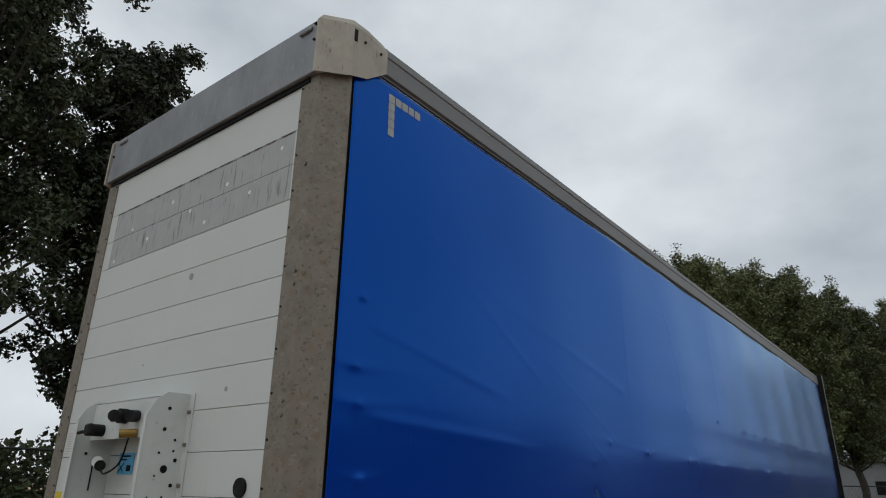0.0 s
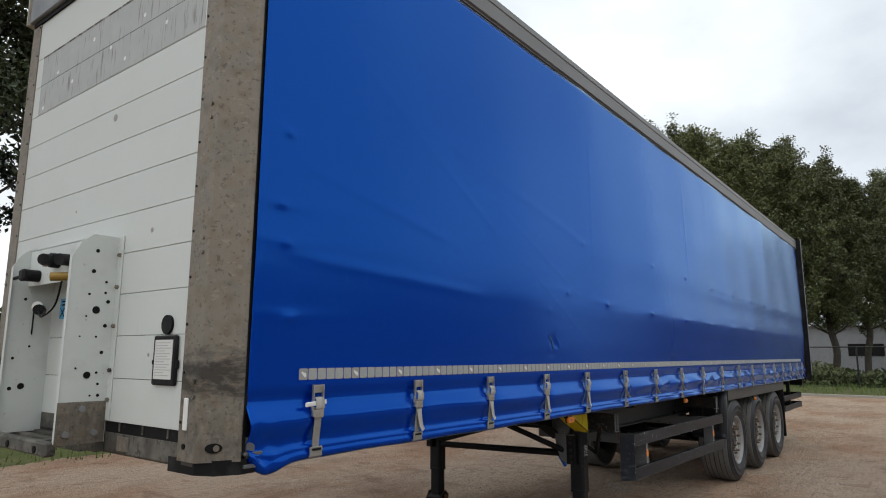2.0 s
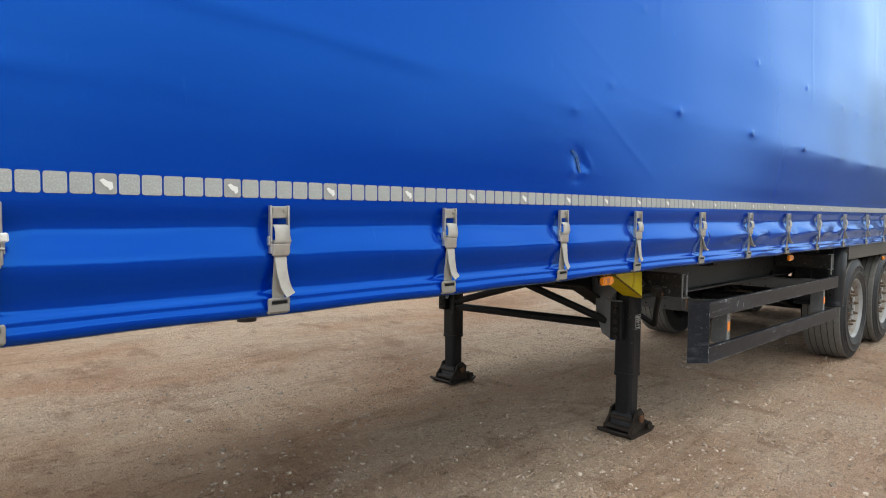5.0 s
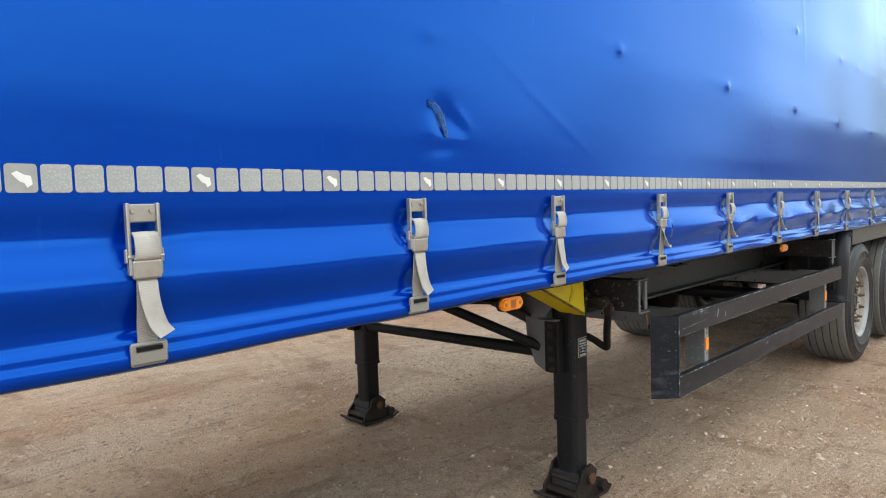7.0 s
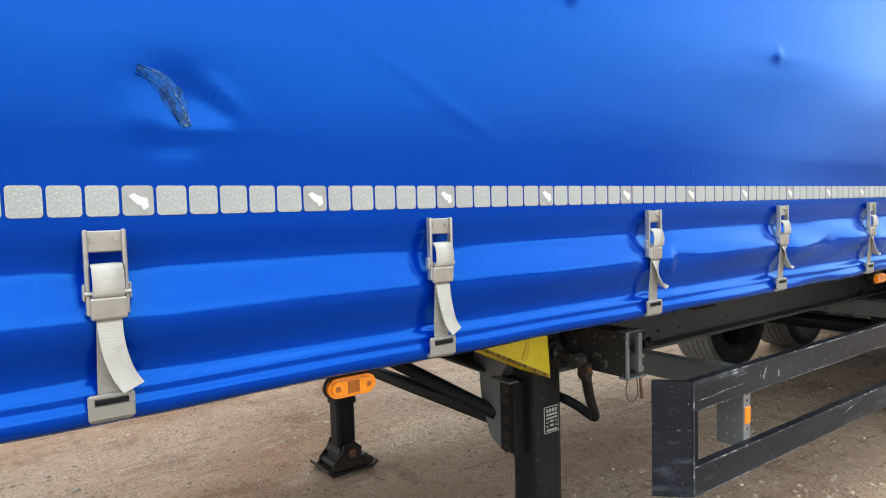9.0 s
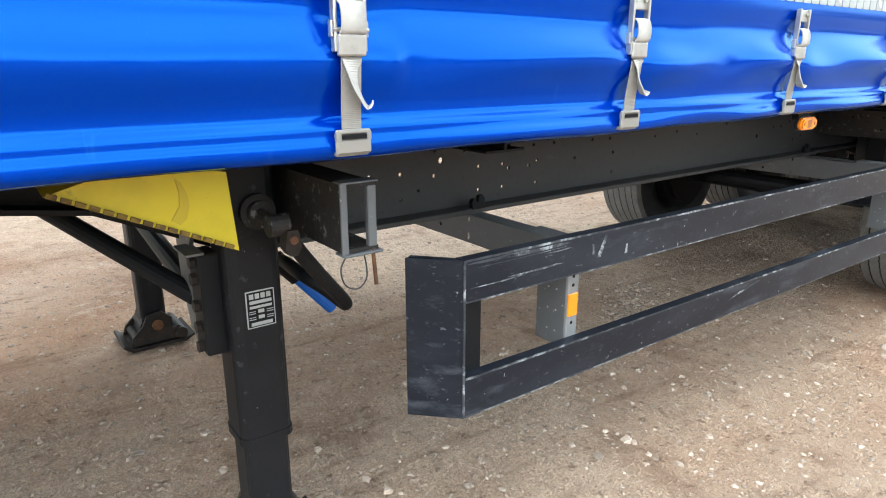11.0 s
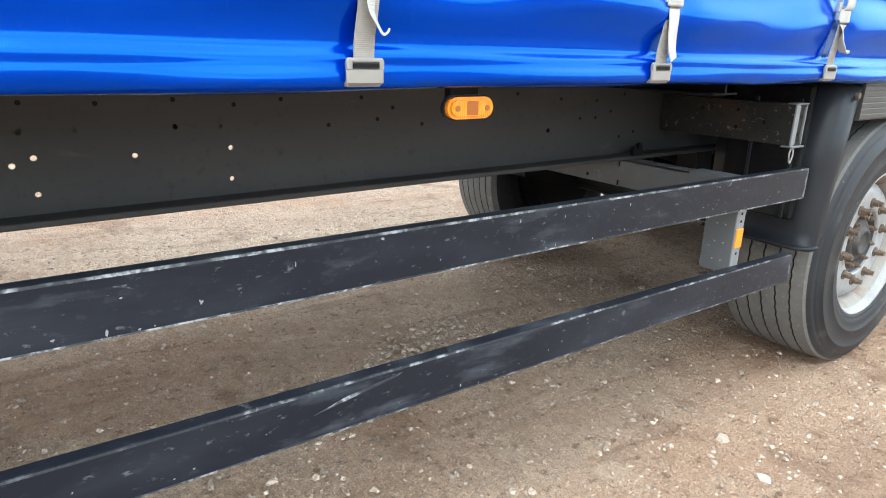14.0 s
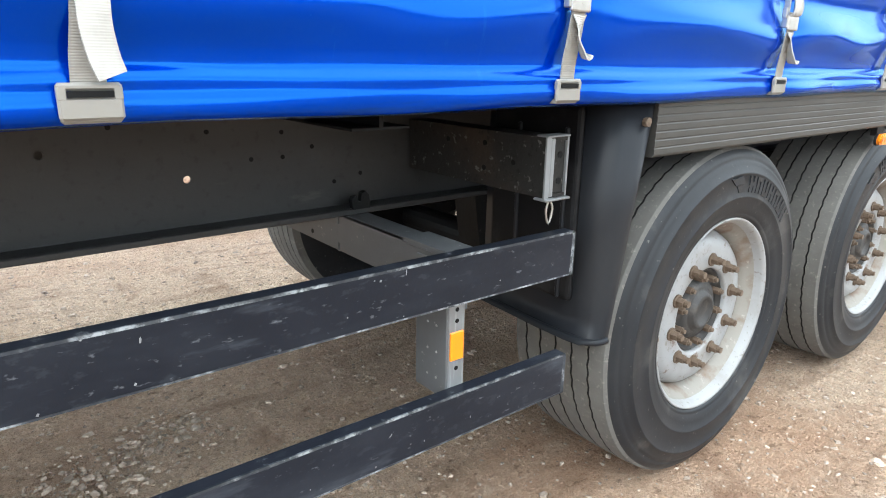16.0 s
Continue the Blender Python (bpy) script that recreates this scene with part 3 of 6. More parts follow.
# Front wall of stacked boards
wall_front = part("front_wall", box(B(), -WIDE + 0.18, -0.18, 0.012, 0.05, 1.24, 3.75), DARK_STEEL, trailer, "white front wall of stacked boards, grimy")
seams = [1.325, 1.515, 1.704, 1.895, 2.086, 2.277, 2.469, 2.660, 2.851, 3.043, 3.234, 3.425, 3.72]
for z0, z1 in zip(seams, seams[1:]):
    bm = box(B(), -WIDE + 0.21, -0.205, 0.0, 0.014, z0 + 0.0012, z1 - 0.0012, 0.0015)
    part("board", bm, BOARD, wall_front)
bm = B()
plate = box(bm, -2.015, -0.235, -0.0015, 0.002, 3.048, 3.42)
part("sign_residue", bm, RESIDUE, wall_front, "grey rectangle of old sign glue and streaks")
for i in range(9):
    bm = B()
    rod(bm, (-1.95 + 0.2 * i + 0.03 * math.sin(i * 5), -0.003, 3.08 + 0.29 * ((i * 0.618) % 1)), (-1.95 + 0.2 * i + 0.03 * math.sin(i * 5), 0.0, 3.08 + 0.29 * ((i * 0.618) % 1)), 0.012, 7)
    part("glue_spot", bm, WHITE, wall_front, "small white glue spot")
part("seam", box(B(), -2.015, -0.235, -0.0022, 0.0, 3.2335, 3.2355), BLACK, wall_front)
bm = box(B(), -2.015, -0.235, -0.003, 0.0, 3.414, 3.424)
part("grime_edge", bm, material("grime_line", (0.10, 0.09, 0.075), 0.9, 0, 0.2, [("noise", 12, 0.45, 0.6, (0.42, 0.42, 0.40), 0.9)]), wall_front, "dark grime line along the old sign edge")

# Bottom rail under the boards
bm = B()
box(bm, -WIDE + 0.2, -0.16, 0.015, 0.06, 1.285, 1.325, 0.003, 1)
box(bm, -WIDE + 0.1, -0.12, 0.01, 0.12, 1.185, 1.287, 0.012)
for x in (-0.32, -0.52, -0.72):
    box(bm, x - 0.006, x + 0.006, 0.008, 0.03, 1.285, 1.325, 0.002, 0)
part("front_rail", bm, [STEP, STEP], trailer, "dark steel rail under the front wall")
bm = box(B(), -0.72, -0.62, 0.002, 0.012, 1.205, 1.265, 0.002)
part("rating_plate", bm, GALV, trailer, "small dull metal plate on the front rail")
arc = [(-0.30, 0.008), (-0.12, 0.012), (-0.045, 0.05), (0.0, 0.13), (0.0, 0.30), (-0.04, 0.30), (-0.04, 0.14), (-0.08, 0.08), (-0.14, 0.05), (-0.30, 0.05)]
part("corner_shoe", prism(B(), arc, "z", 1.165, 1.222), BLACK_PLASTIC, trailer, "black rounded shoe under the corner post")
part("corner_shoe", prism(B(), [(-WIDE - x, y) for x, y in arc], "z", 1.165, 1.222), BLACK_PLASTIC, trailer, "black rounded shoe under the corner post")


def corner_post(mirror):
    f = (lambda x: -WIDE - x) if mirror else (lambda x: x)
    bm = B()
    outline = [(-0.215, -0.006), (-0.100, -0.006), (-0.088, -0.003), (-0.012, 0.108), (-0.002, 0.118), (0.004, 0.130), (0.0, 0.137), (-0.010, 0.136), (-0.020, 0.126),
               (-0.096, 0.018), (-0.106, 0.012), (-0.215, 0.010)]
    prism(bm, [(f(x), y) for x, y in outline], "z", 1.215, 3.72)
    bmesh.ops.recalc_face_normals(bm, faces=bm.faces)
    return bm


for side in (False, True):
    post = part("corner_post", corner_post(side), GALV, trailer, "mottled galvanised corner post with chamfered edge")
    f = (lambda x: -WIDE - x) if side else (lambda x: x)
    for i in range(13):
        z = 1.36 + 0.191 * i
        bm = rod(B(), (f(-0.202), -0.010, z), (f(-0.202), -0.004, z), 0.0055, 8)
        part("rivet", bm, DARK_STEEL, post)
    for z in (1.46, 1.52, 2.03, 2.09, 2.60, 2.66, 3.2):
        bm = rod(B(), (f(-0.125), -0.014, z), (f(-0.125), -0.004, z), 0.009, 10)
        part("bolt_head", bm, GALV, post)
    bm = box(B(), f(-0.185), f(-0.155), -0.012, -0.004, 1.33, 1.455, 0.004)
    part("marker_strip", bm, WHITE, post, "worn white marker strip")
    bm = B()
    c, d = Vector((f(-0.052), 0.047, 1.268)), Vector((f(0.04) - f(0), 0.0585, 0)).normalized()
    n = Vector((f(0.82) - f(0), -0.57, 0))
    oval = [c + n * 0.004 + d * 0.026 * math.cos(k * math.tau / 16) * (1.25 if abs(math.cos(k * math.tau / 16)) > 0.3 else 1) + Vector((0, 0, 0.018 * math.sin(k * math.tau / 16))) for k in range(16)]
    vs = [bm.verts.new(p) for p in oval]
    bm.faces.new(vs)
    r = bmesh.ops.extrude_face_region(bm, geom=list(bm.faces))
    bmesh.ops.translate(bm, vec=n * -0.006, verts=[g for g in r["geom"] if isinstance(g, bmesh.types.BMVert)])
    part("lashing_hole", bm, BLACK, post, "dark oval hole")
    bm = rod(B(), c + n * 0.003 + d * 0.01, c + n * 0.012 + d * 0.01, 0.012, 10)
    part("pin", bm, GALV, post)
    bm = rod(B(), (f(-0.172), -0.01, 1.27), (f(-0.172), -0.004, 1.27), 0.011, 12)
    part("round_hole", bm, BLACK, post)

# Header beam and corner caps at the roof's front
bm = B()
prism(bm, [(-0.035, 3.705), (-0.030, 3.70), (0.02, 3.70), (0.10, 3.98), (0.10, 4.04), (-0.005, 4.04), (-0.032, 4.02)], "x", -WIDE + 0.10, -0.088)
header = part("header_beam", bm, ALU_HEAD, trailer, "weathered grey aluminium header beam above the front wall")
bm = box(B(), -WIDE + 0.12, -0.15, -0.012, 0.03, 3.672, 3.70)
part("shadow_gap", bm, BLACK, header)
for x0 in (-0.235, -2.14):
    bm = box(B(), x0, x0 + 0.095, -0.048, -0.03, 3.968, 3.998, 0.008, seg=2)
    part("marker_lamp", bm, ALU_HEAD, header, "small faded marker lamp")
for x, z in ((-0.115, 4.0), (-0.115, 3.9), (-2.20, 3.9)):
    part("rivet", rod(B(), (x, -0.042, z), (x, -0.03, z), 0.008, 8), BLACK, header)


def corner_cap(mirror):
    f = (lambda x: -WIDE - x) if mirror else (lambda x: x)
    ring = [(-0.092, -0.046), (-0.078, -0.046), (0.012, 0.088), (0.022, 0.108), (0.024, 0.22), (0.022, 0.365), (-0.02, 0.37), (-0.15, 0.37), (-0.15, 0.0), (-0.092, 0.0)]
    low = [3.69, 3.69, 3.70, 3.705, 3.745, 3.86, 3.87, 3.9, 3.8, 3.70]
    high = [4.045, 4.048, 4.055, 4.055, 4.055, 4.035, 4.035, 4.03, 4.03, 4.03]
    bm = B()
    a = [bm.verts.new((f(x), y, z)) for (x, y), z in zip(ring, low)]
    m = [bm.verts.new((f(x), y, z - 0.035)) for (x, y), z in zip(ring, high)]
    cx, cy = -0.07, 0.16
    b = [bm.verts.new((f(x + (cx - x) * 0.12), y + (cy - y) * 0.12, z)) for (x, y), z in zip(ring, high)]
    k = len(ring)
    for i in range(k):
        bm.faces.new((a[i], a[(i + 1) % k], m[(i + 1) % k], m[i]))
        bm.faces.new((m[i], m[(i + 1) % k], b[(i + 1) % k], b[i]))
    bm.faces.new(b)
    bm.faces.new(a[::-1])
    return bm


for side in (False, True):
    cap = part("corner_cap", corner_cap(side), CAP, trailer, "cream weathered plastic corner cap on the roof edge")
    f = (lambda x: -WIDE - x) if side else (lambda x: x)
    for y, z in ((0.19, 3.955), (0.31, 3.955)):
        part("screw", rod(B(), (f(0.018), y, z), (f(0.029), y, z), 0.008, 8), BLACK, cap)
    part("scuff", box(B(), f(0.020), f(0.026), 0.112, 0.135, 3.925, 4.0, 0.002), BLACK, cap, "dark scrape")

# Roof rails and roof
for side in (False, True):
    f = (lambda x: -WIDE - x) if side else (lambda x: x)
    bm = B()
    outline = [(-0.06, 3.845), (-0.012, 3.845), (-0.006, 3.865), (0.010, 3.872), (0.012, 3.955), (0.004, 3.965), (0.004, 3.975), (0.010, 3.982), (0.006, 4.028), (-0.01, 4.042), (-0.08, 4.045), (-0.08, 3.9)]
    pts = [(f(x), z) for x, z in outline]
    lo = [bm.verts.new((x, 0.33, z + (0.006 if z > 3.95 else 0))) for x, z in pts]
    hi = [bm.verts.new((x, LEN - 0.02, z - (0.012 if z > 3.95 else 0.03))) for x, z in pts]
    k = len(pts)
    for i in range(k):
        bm.faces.new((lo[i], lo[(i + 1) % k], hi[(i + 1) % k], hi[i]))
    bm.faces.new(lo)
    bm.faces.new(hi[::-1])
    rail = part("roof_rail", bm, ALU_RAIL, trailer, "grey aluminium roof rail with a long groove")
    part("rubber_seal", box(B(), f(-0.05), f(-0.004), 0.14, LEN - 0.15, 3.80, 3.85), BLACK, rail, "black rubber seal")
part("roof", box(B(), -WIDE + 0.05, -0.05, 0.05, LEN - 0.03, 3.985, 4.012), ROOF, trailer, "pale tarpaulin roof")

# Side curtain: taut upper sheet with horizontal laths, loose strapped skirt below the tape
STRAPS = [0.512, 1.199, 1.882, 2.584, 3.228, 3.991, 4.768, 5.553, 6.334, 7.142, 7.98, 8.77, 9.56, 10.32, 11.06, 11.77, 12.46, 13.02]
POKES = [(3.24, 2.505, 0.004), (3.66, 2.045, 0.010), (4.69, 2.02, 0.011), (4.76, 2.49, 0.007), (5.79, 2.47, 0.009), (6.82, 2.44, 0.009), (7.85, 2.43, 0.010), (8.85, 2.42, 0.010), (9.8, 2.42, 0.010),
         (5.75, 2.00, 0.009), (6.75, 1.99, 0.009), (7.8, 1.98, 0.009), (8.8, 1.98, 0.008), (9.8, 1.97, 0.008), (10.8, 2.41, 0.009), (11.6, 2.41, 0.009), (10.8, 1.97, 0.008), (7.35, 2.44, 0.007), (8.35, 2.43, 0.007), (9.3, 2.42, 0.007),
         (0.30, 2.59, 0.009), (0.27, 2.265, 0.008), (0.30, 2.10, 0.007), (0.34, 1.78, 0.009), (2.95, 2.09, 0.005), (2.65, 1.94, 0.003)]
CREASES = [(0.55, 3.20, 2.05, 2.35, 0.0028, 0.022), (1.9, 2.62, 3.2, 2.05, 0.0014, 0.014), (2.3, 2.25, 3.55, 1.60, 0.0013, 0.010), (0.2, 2.50, 1.6, 2.25, 0.003, 0.03), (0.2, 2.06, 1.9, 1.98, 0.003, 0.03),
           (1.0, 2.95, 3.3, 2.50, 0.003, 0.03), (3.4, 3.5, 3.42, 2.3, 0.002, 0.02), (0.75, 3.8, 0.76, 2.6, 0.002, 0.02), (5.9, 3.7, 5.95, 2.2, 0.002, 0.02), (8.0, 3.7, 8.05, 2.2, 0.002, 0.03)]


def curtain_x(y, z):
    """How far the sheet stands out from the side's plane, for arrays of y and z."""
    y, z = np.asarray(y, float), np.asarray(z, float)
    x = np.zeros(np.broadcast(y, z).shape)
    grow = 1 / (1 + np.exp(-(y - 4.2) / 0.6))
    # laths press the sheet out; it falls back under them
    for lz, fall, amp, near in ((2.50, 0.008, 0.013, 0.10), (2.085, 0.014, 0.012, 0.18), (2.95, 0.01, 0.005, 0.1), (3.38, 0.01, 0.004, 0.1)):
        lz = lz - fall * np.minimum(y, 7.5)
        d = z - lz
        x = x + amp * (near + (1 - near) * grow) * np.where(d > 0, np.exp(-(d / 0.26) ** 2), np.exp(-(d / 0.17) ** 2))
    x = x + (0.007 + 0.013 * grow) * np.clip((3.85 - z) / 1.5, 0, 1) * np.clip((z - 1.55) / 0.45, 0, 1)
    # welded panel joints: the sheet turns a little at each
    for k in (3.47, 6.80, 10.15):
        x = x + 0.0045 * np.exp(-np.abs(y - k) / np.where(y > k, 0.9, 0.5)) * np.clip((z - 2.5) / 0.9, 0, 1)
    for py, pz, amp in POKES:
        r = ((y - py) / 0.024) ** 2 + ((z - pz) / 0.015) ** 2
        tail = np.exp(-((z - pz - 0.06 * np.abs(y - py)) / 0.030) ** 2) * np.exp(-np.abs(y - py) / 0.16)
        x = x + amp * (0.50 * np.exp(-r) + 0.34 * tail)
    for ya, za, yb, zb, amp, wide in CREASES:
        l = math.hypot(yb - ya, zb - za)
        u, v = (yb - ya) / l, (zb - za) / l
        s, n = (y - ya) * u + (z - za) * v, -(y - ya) * v + (z - za) * u
        x = x + 0.55 * amp * np.exp(-(n / wide) ** 2) * np.clip(s / 0.25, 0, 1) * np.clip((l - s) / 0.25, 0, 1)
    x = x + 0.0035 * np.sin(y * 1.9 + 0.7) * np.sin(z * 2.3) + 0.002 * np.sin(y * 4.7 + z * 1.3) * np.clip((z - 1.6) / 0.4, 0, 1)
    # dent at the repaired tear
    x = x - 0.006 * np.exp(-((y - 2.70) / 0.06) ** 2 - ((z - 1.71) / 0.05) ** 2) + 0.004 * np.exp(-((y - 2.655) / 0.03) ** 2 - ((z - 1.685) / 0.045) ** 2)
    n, t = 0.68 * (y - 2.762) + 0.73 * (z - 1.712), 0.73 * (y - 2.762) - 0.68 * (z - 1.712)
    x = x + np.exp(-(t / 0.045) ** 2) * (0.0032 * np.exp(-((n - 0.014) / 0.014) ** 2) - 0.0028 * np.exp(-((n + 0.010) / 0.014) ** 2))
    x = x + 0.0028 * np.exp(-((z - 1.660 - 0.05 * (y - 2.70)) / 0.012) ** 2) * np.exp(-((y - 2.735) / 0.06) ** 2) - 0.003 * np.exp(-((z - 1.63) / 0.02) ** 2 - ((y - 2.68) / 0.05) ** 2)
    # flat along the reflective tape
    flat = np.clip((z - 1.50) / 0.16, 0, 1)
    x = x * np.where(z > 1.50, 0.15 + 0.85 * flat ** 1.2, 0.0)
    # skirt
    zc = z + 0.006 * np.clip((y - 1.3) / 1.4, 0, 1) * np.clip((z - 1.26) / 0.08, 0, 1) * np.clip((1.50 - z) / 0.06, 0, 1)
    s = np.interp(zc, [1.150, 1.158, 1.166, 1.175, 1.186, 1.195, 1.203, 1.211, 1.219, 1.227, 1.235, 1.245, 1.258, 1.275, 1.293, 1.306, 1.320, 1.334, 1.345, 1.355, 1.366, 1.378, 1.392, 1.406, 1.420, 1.432, 1.442, 1.455, 1.470, 1.485, 1.50],
                  [-0.010, 0.001, 0.0065, 0.0100, 0.0105, 0.0090, 0.0055, 0.0040, 0.0048, 0.0038, -0.0002, -0.0060, -0.0080, -0.0055, 0.001, 0.0065, 0.0120, 0.0162, 0.0178, 0.0176, 0.0152, 0.0108, 0.0048, -0.0014, -0.0070, -0.0102, -0.0108, -0.0088, -0.0050, -0.0015, 0.0])
    pull = np.zeros_like(x)
    for i, k in enumerate(STRAPS):
        pull = pull + np.exp(-np.abs((y - k) / 0.05) ** 1.6)
    wave = np.sin(y * 3.1 + 1.2) * 0.35 + np.sin(y * 7.3 + 0.5) * 0.22 + np.where(y > 4.1, np.sin(y * 6.5 + z * 26 + 1.5 * np.sin(y * 2.3)) * 0.70 + np.sin(y * 12.0 - z * 38 + np.sin(y * 3.7)) * 0.30, 0.12 * np.sin(y * 13 + z * 18))
    low = z < 1.50
    skirt = 1.0 * s * (1 + 0.30 * wave) - pull * np.clip((1.47 - z) / 0.05, 0, 1) * np.where(z < 1.25, 0.004, 0.012) + 0.004 * wave * np.clip((1.49 - z) / 0.08, 0, 1)
    x = np.where(low, skirt, x)
    # loose torn corner at the front
    corner = np.exp(-((y - 0.16) / 0.16) ** 2) * np.clip((1.42 - z) / 0.22, 0, 1)
    x = x + corner * (0.006 + 0.005 * np.sin((y * 0.8 + z) * 62) + 0.003 * np.sin(y * 70 - z * 40))
    return x


def curtain_mesh():
    ys = np.unique(np.r_[np.arange(0.152, 7.2, 0.016), np.arange(7.2, 13.42, 0.028), 13.42])
    zs = np.r_[np.linspace(1.150, 1.50, 64), np.linspace(1.507, 2.7, 92), np.linspace(2.722, 3.83, 42)]
    Y, Z = np.meshgrid(ys, zs)
    X = curtain_x(Y, Z)
    # hem: lifted and gently uneven, hanging lower at the loose front corner
    t = np.clip((1.26 - Z) / 0.11, 0, 1)
    lift = 0.030 + 0.0015 * np.sin(Y * 2.3) + 0.002 * np.sin(Y * 9.1) - 0.038 * np.exp(-((Y - 0.27) / 0.09) ** 2) + 0.05 * np.exp(-((Y - 0.13) / 0.05) ** 2)
    Z = Z + t * lift
    front = np.exp(-((Y - 0.152) / 0.05) ** 2) * np.clip((1.40 - Z) / 0.2, 0, 1)
    Y = Y + front * 0.012
    verts = np.stack([X, Y, Z], -1).reshape(-1, 3).tolist()
    w = len(ys)
    faces = [(j * w + i, j * w + i + 1, (j + 1) * w + i + 1, (j + 1) * w + i) for j in range(len(zs) - 1) for i in range(w - 1)]
    return rows_mesh("side_curtain", verts, faces, PVC, True)


part("edge_gap", box(B(), -0.03, -0.006, 0.130, 0.156, 1.25, 3.80), BLACK, trailer, "black gap strip beside the corner post")
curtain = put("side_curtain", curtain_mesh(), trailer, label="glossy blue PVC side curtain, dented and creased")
solid = curtain.modifiers.new("thickness", "SOLIDIFY")
solid.thickness, solid.offset = 0.0025, -1
part("far_curtain", box(B(), -WIDE + 0.0, -WIDE + 0.02, 0.14, 13.4, 1.19, 3.84), PVC, trailer, "blue side curtain on the far side")

# Repaired tear
path = bent([(2.638, 0, 1.755), (2.663, 0, 1.745), (2.684, 0, 1.727), (2.697, 0, 1.705), (2.707, 0, 1.682), (2.713, 0, 1.664)], 6)


def glue(shift, wide, lift, rough):
    """A strip of glue along the tear, thickest in its middle."""
    bm, rows = B(), []
    for i, p in enumerate(path):
        d = (path[min(i + 1, len(path) - 1)] - path[max(i - 1, 0)]).normalized()
        u = i / (len(path) - 1)
        w = wide * (0.12 + 0.88 * math.sin(math.pi * (0.04 + 0.90 * u)) ** 0.9) * (1 + 0.5 * noise.noise((u * 9, wide * 300, 3)))
        row = []
        for j in range(7):
            a = (j - 3) / 3
            off = shift + w * a
            yy, zz = p.x - d.z * off, p.z + d.x * off
            row.append(bm.verts.new((float(curtain_x(yy, zz)) + 0.0009 + lift * (1 - a * a) + rough * noise.noise((yy * 70, zz * 70, 2)), yy, zz)))
        rows.append(row)
    for a, b in zip(rows, rows[1:]):
        for j in range(6):
            bm.faces.new((a[j], a[j + 1], b[j + 1], b[j]))
    return bm


part("glued_tear", glue(0.0, 0.017, 0.0022, 0.0022), PATCH_DARK, curtain, "dark teal glue over a torn spot", smooth=True)
part("torn_lip", glue(-0.010, 0.0020, 0.0030, 0.0040), PATCH_DARK, curtain, smooth=True)
part("torn_lip", glue(0.006, 0.0016, 0.0034, 0.0042), PATCH_PALE, curtain, smooth=True)

# Reflective tape squares
sq = [(-0.0238, -0.019), (-0.0222, -0.0228), (-0.0185, -0.0245), (0.0185, -0.0245), (0.0222, -0.0228), (0.0238, -0.019), (0.0238, 0.019), (0.0222, 0.0228), (0.0185, 0.0245), (-0.0185, 0.0245), (-0.0222, 0.0228), (-0.0238, 0.019)]
tile = finish(prism(B(), sq, "x", 0, 0.0012), "reflective_square", REFLECT)
bm = prism(B(), sq, "x", 0, 0.0012)
prism(bm, [(-0.014, 0.008), (-0.006, 0.012), (0.004, 0.006), (0.014, 0.004), (0.016, -0.010), (0.008, -0.016), (0.004, -0.008), (-0.002, -0.006), (-0.006, -0.002)], "x", 0.0012, 0.0016, 1)
tile_mark = finish(bm, "marked_square", [REFLECT_GREY, WHITE])
count = 0
y = 0.430
while y < 13.0:
    x = float(curtain_x(y, 1.54)) + 0.0006
    put("reflective_square", tile_mark if count % 6 == 0 else tile, curtain, (x, y, 1.540))
    y += 0.05238
    count += 1
for y, z in [(0.432, 3.744 - 0.052 * i) for i in range(5)] + [(0.432 + 0.054 * i, 3.744) for i in range(1, 5)]:
    put("reflective_square", tile, curtain, (float(curtain_x(y, z)) + 0.001, y, z))

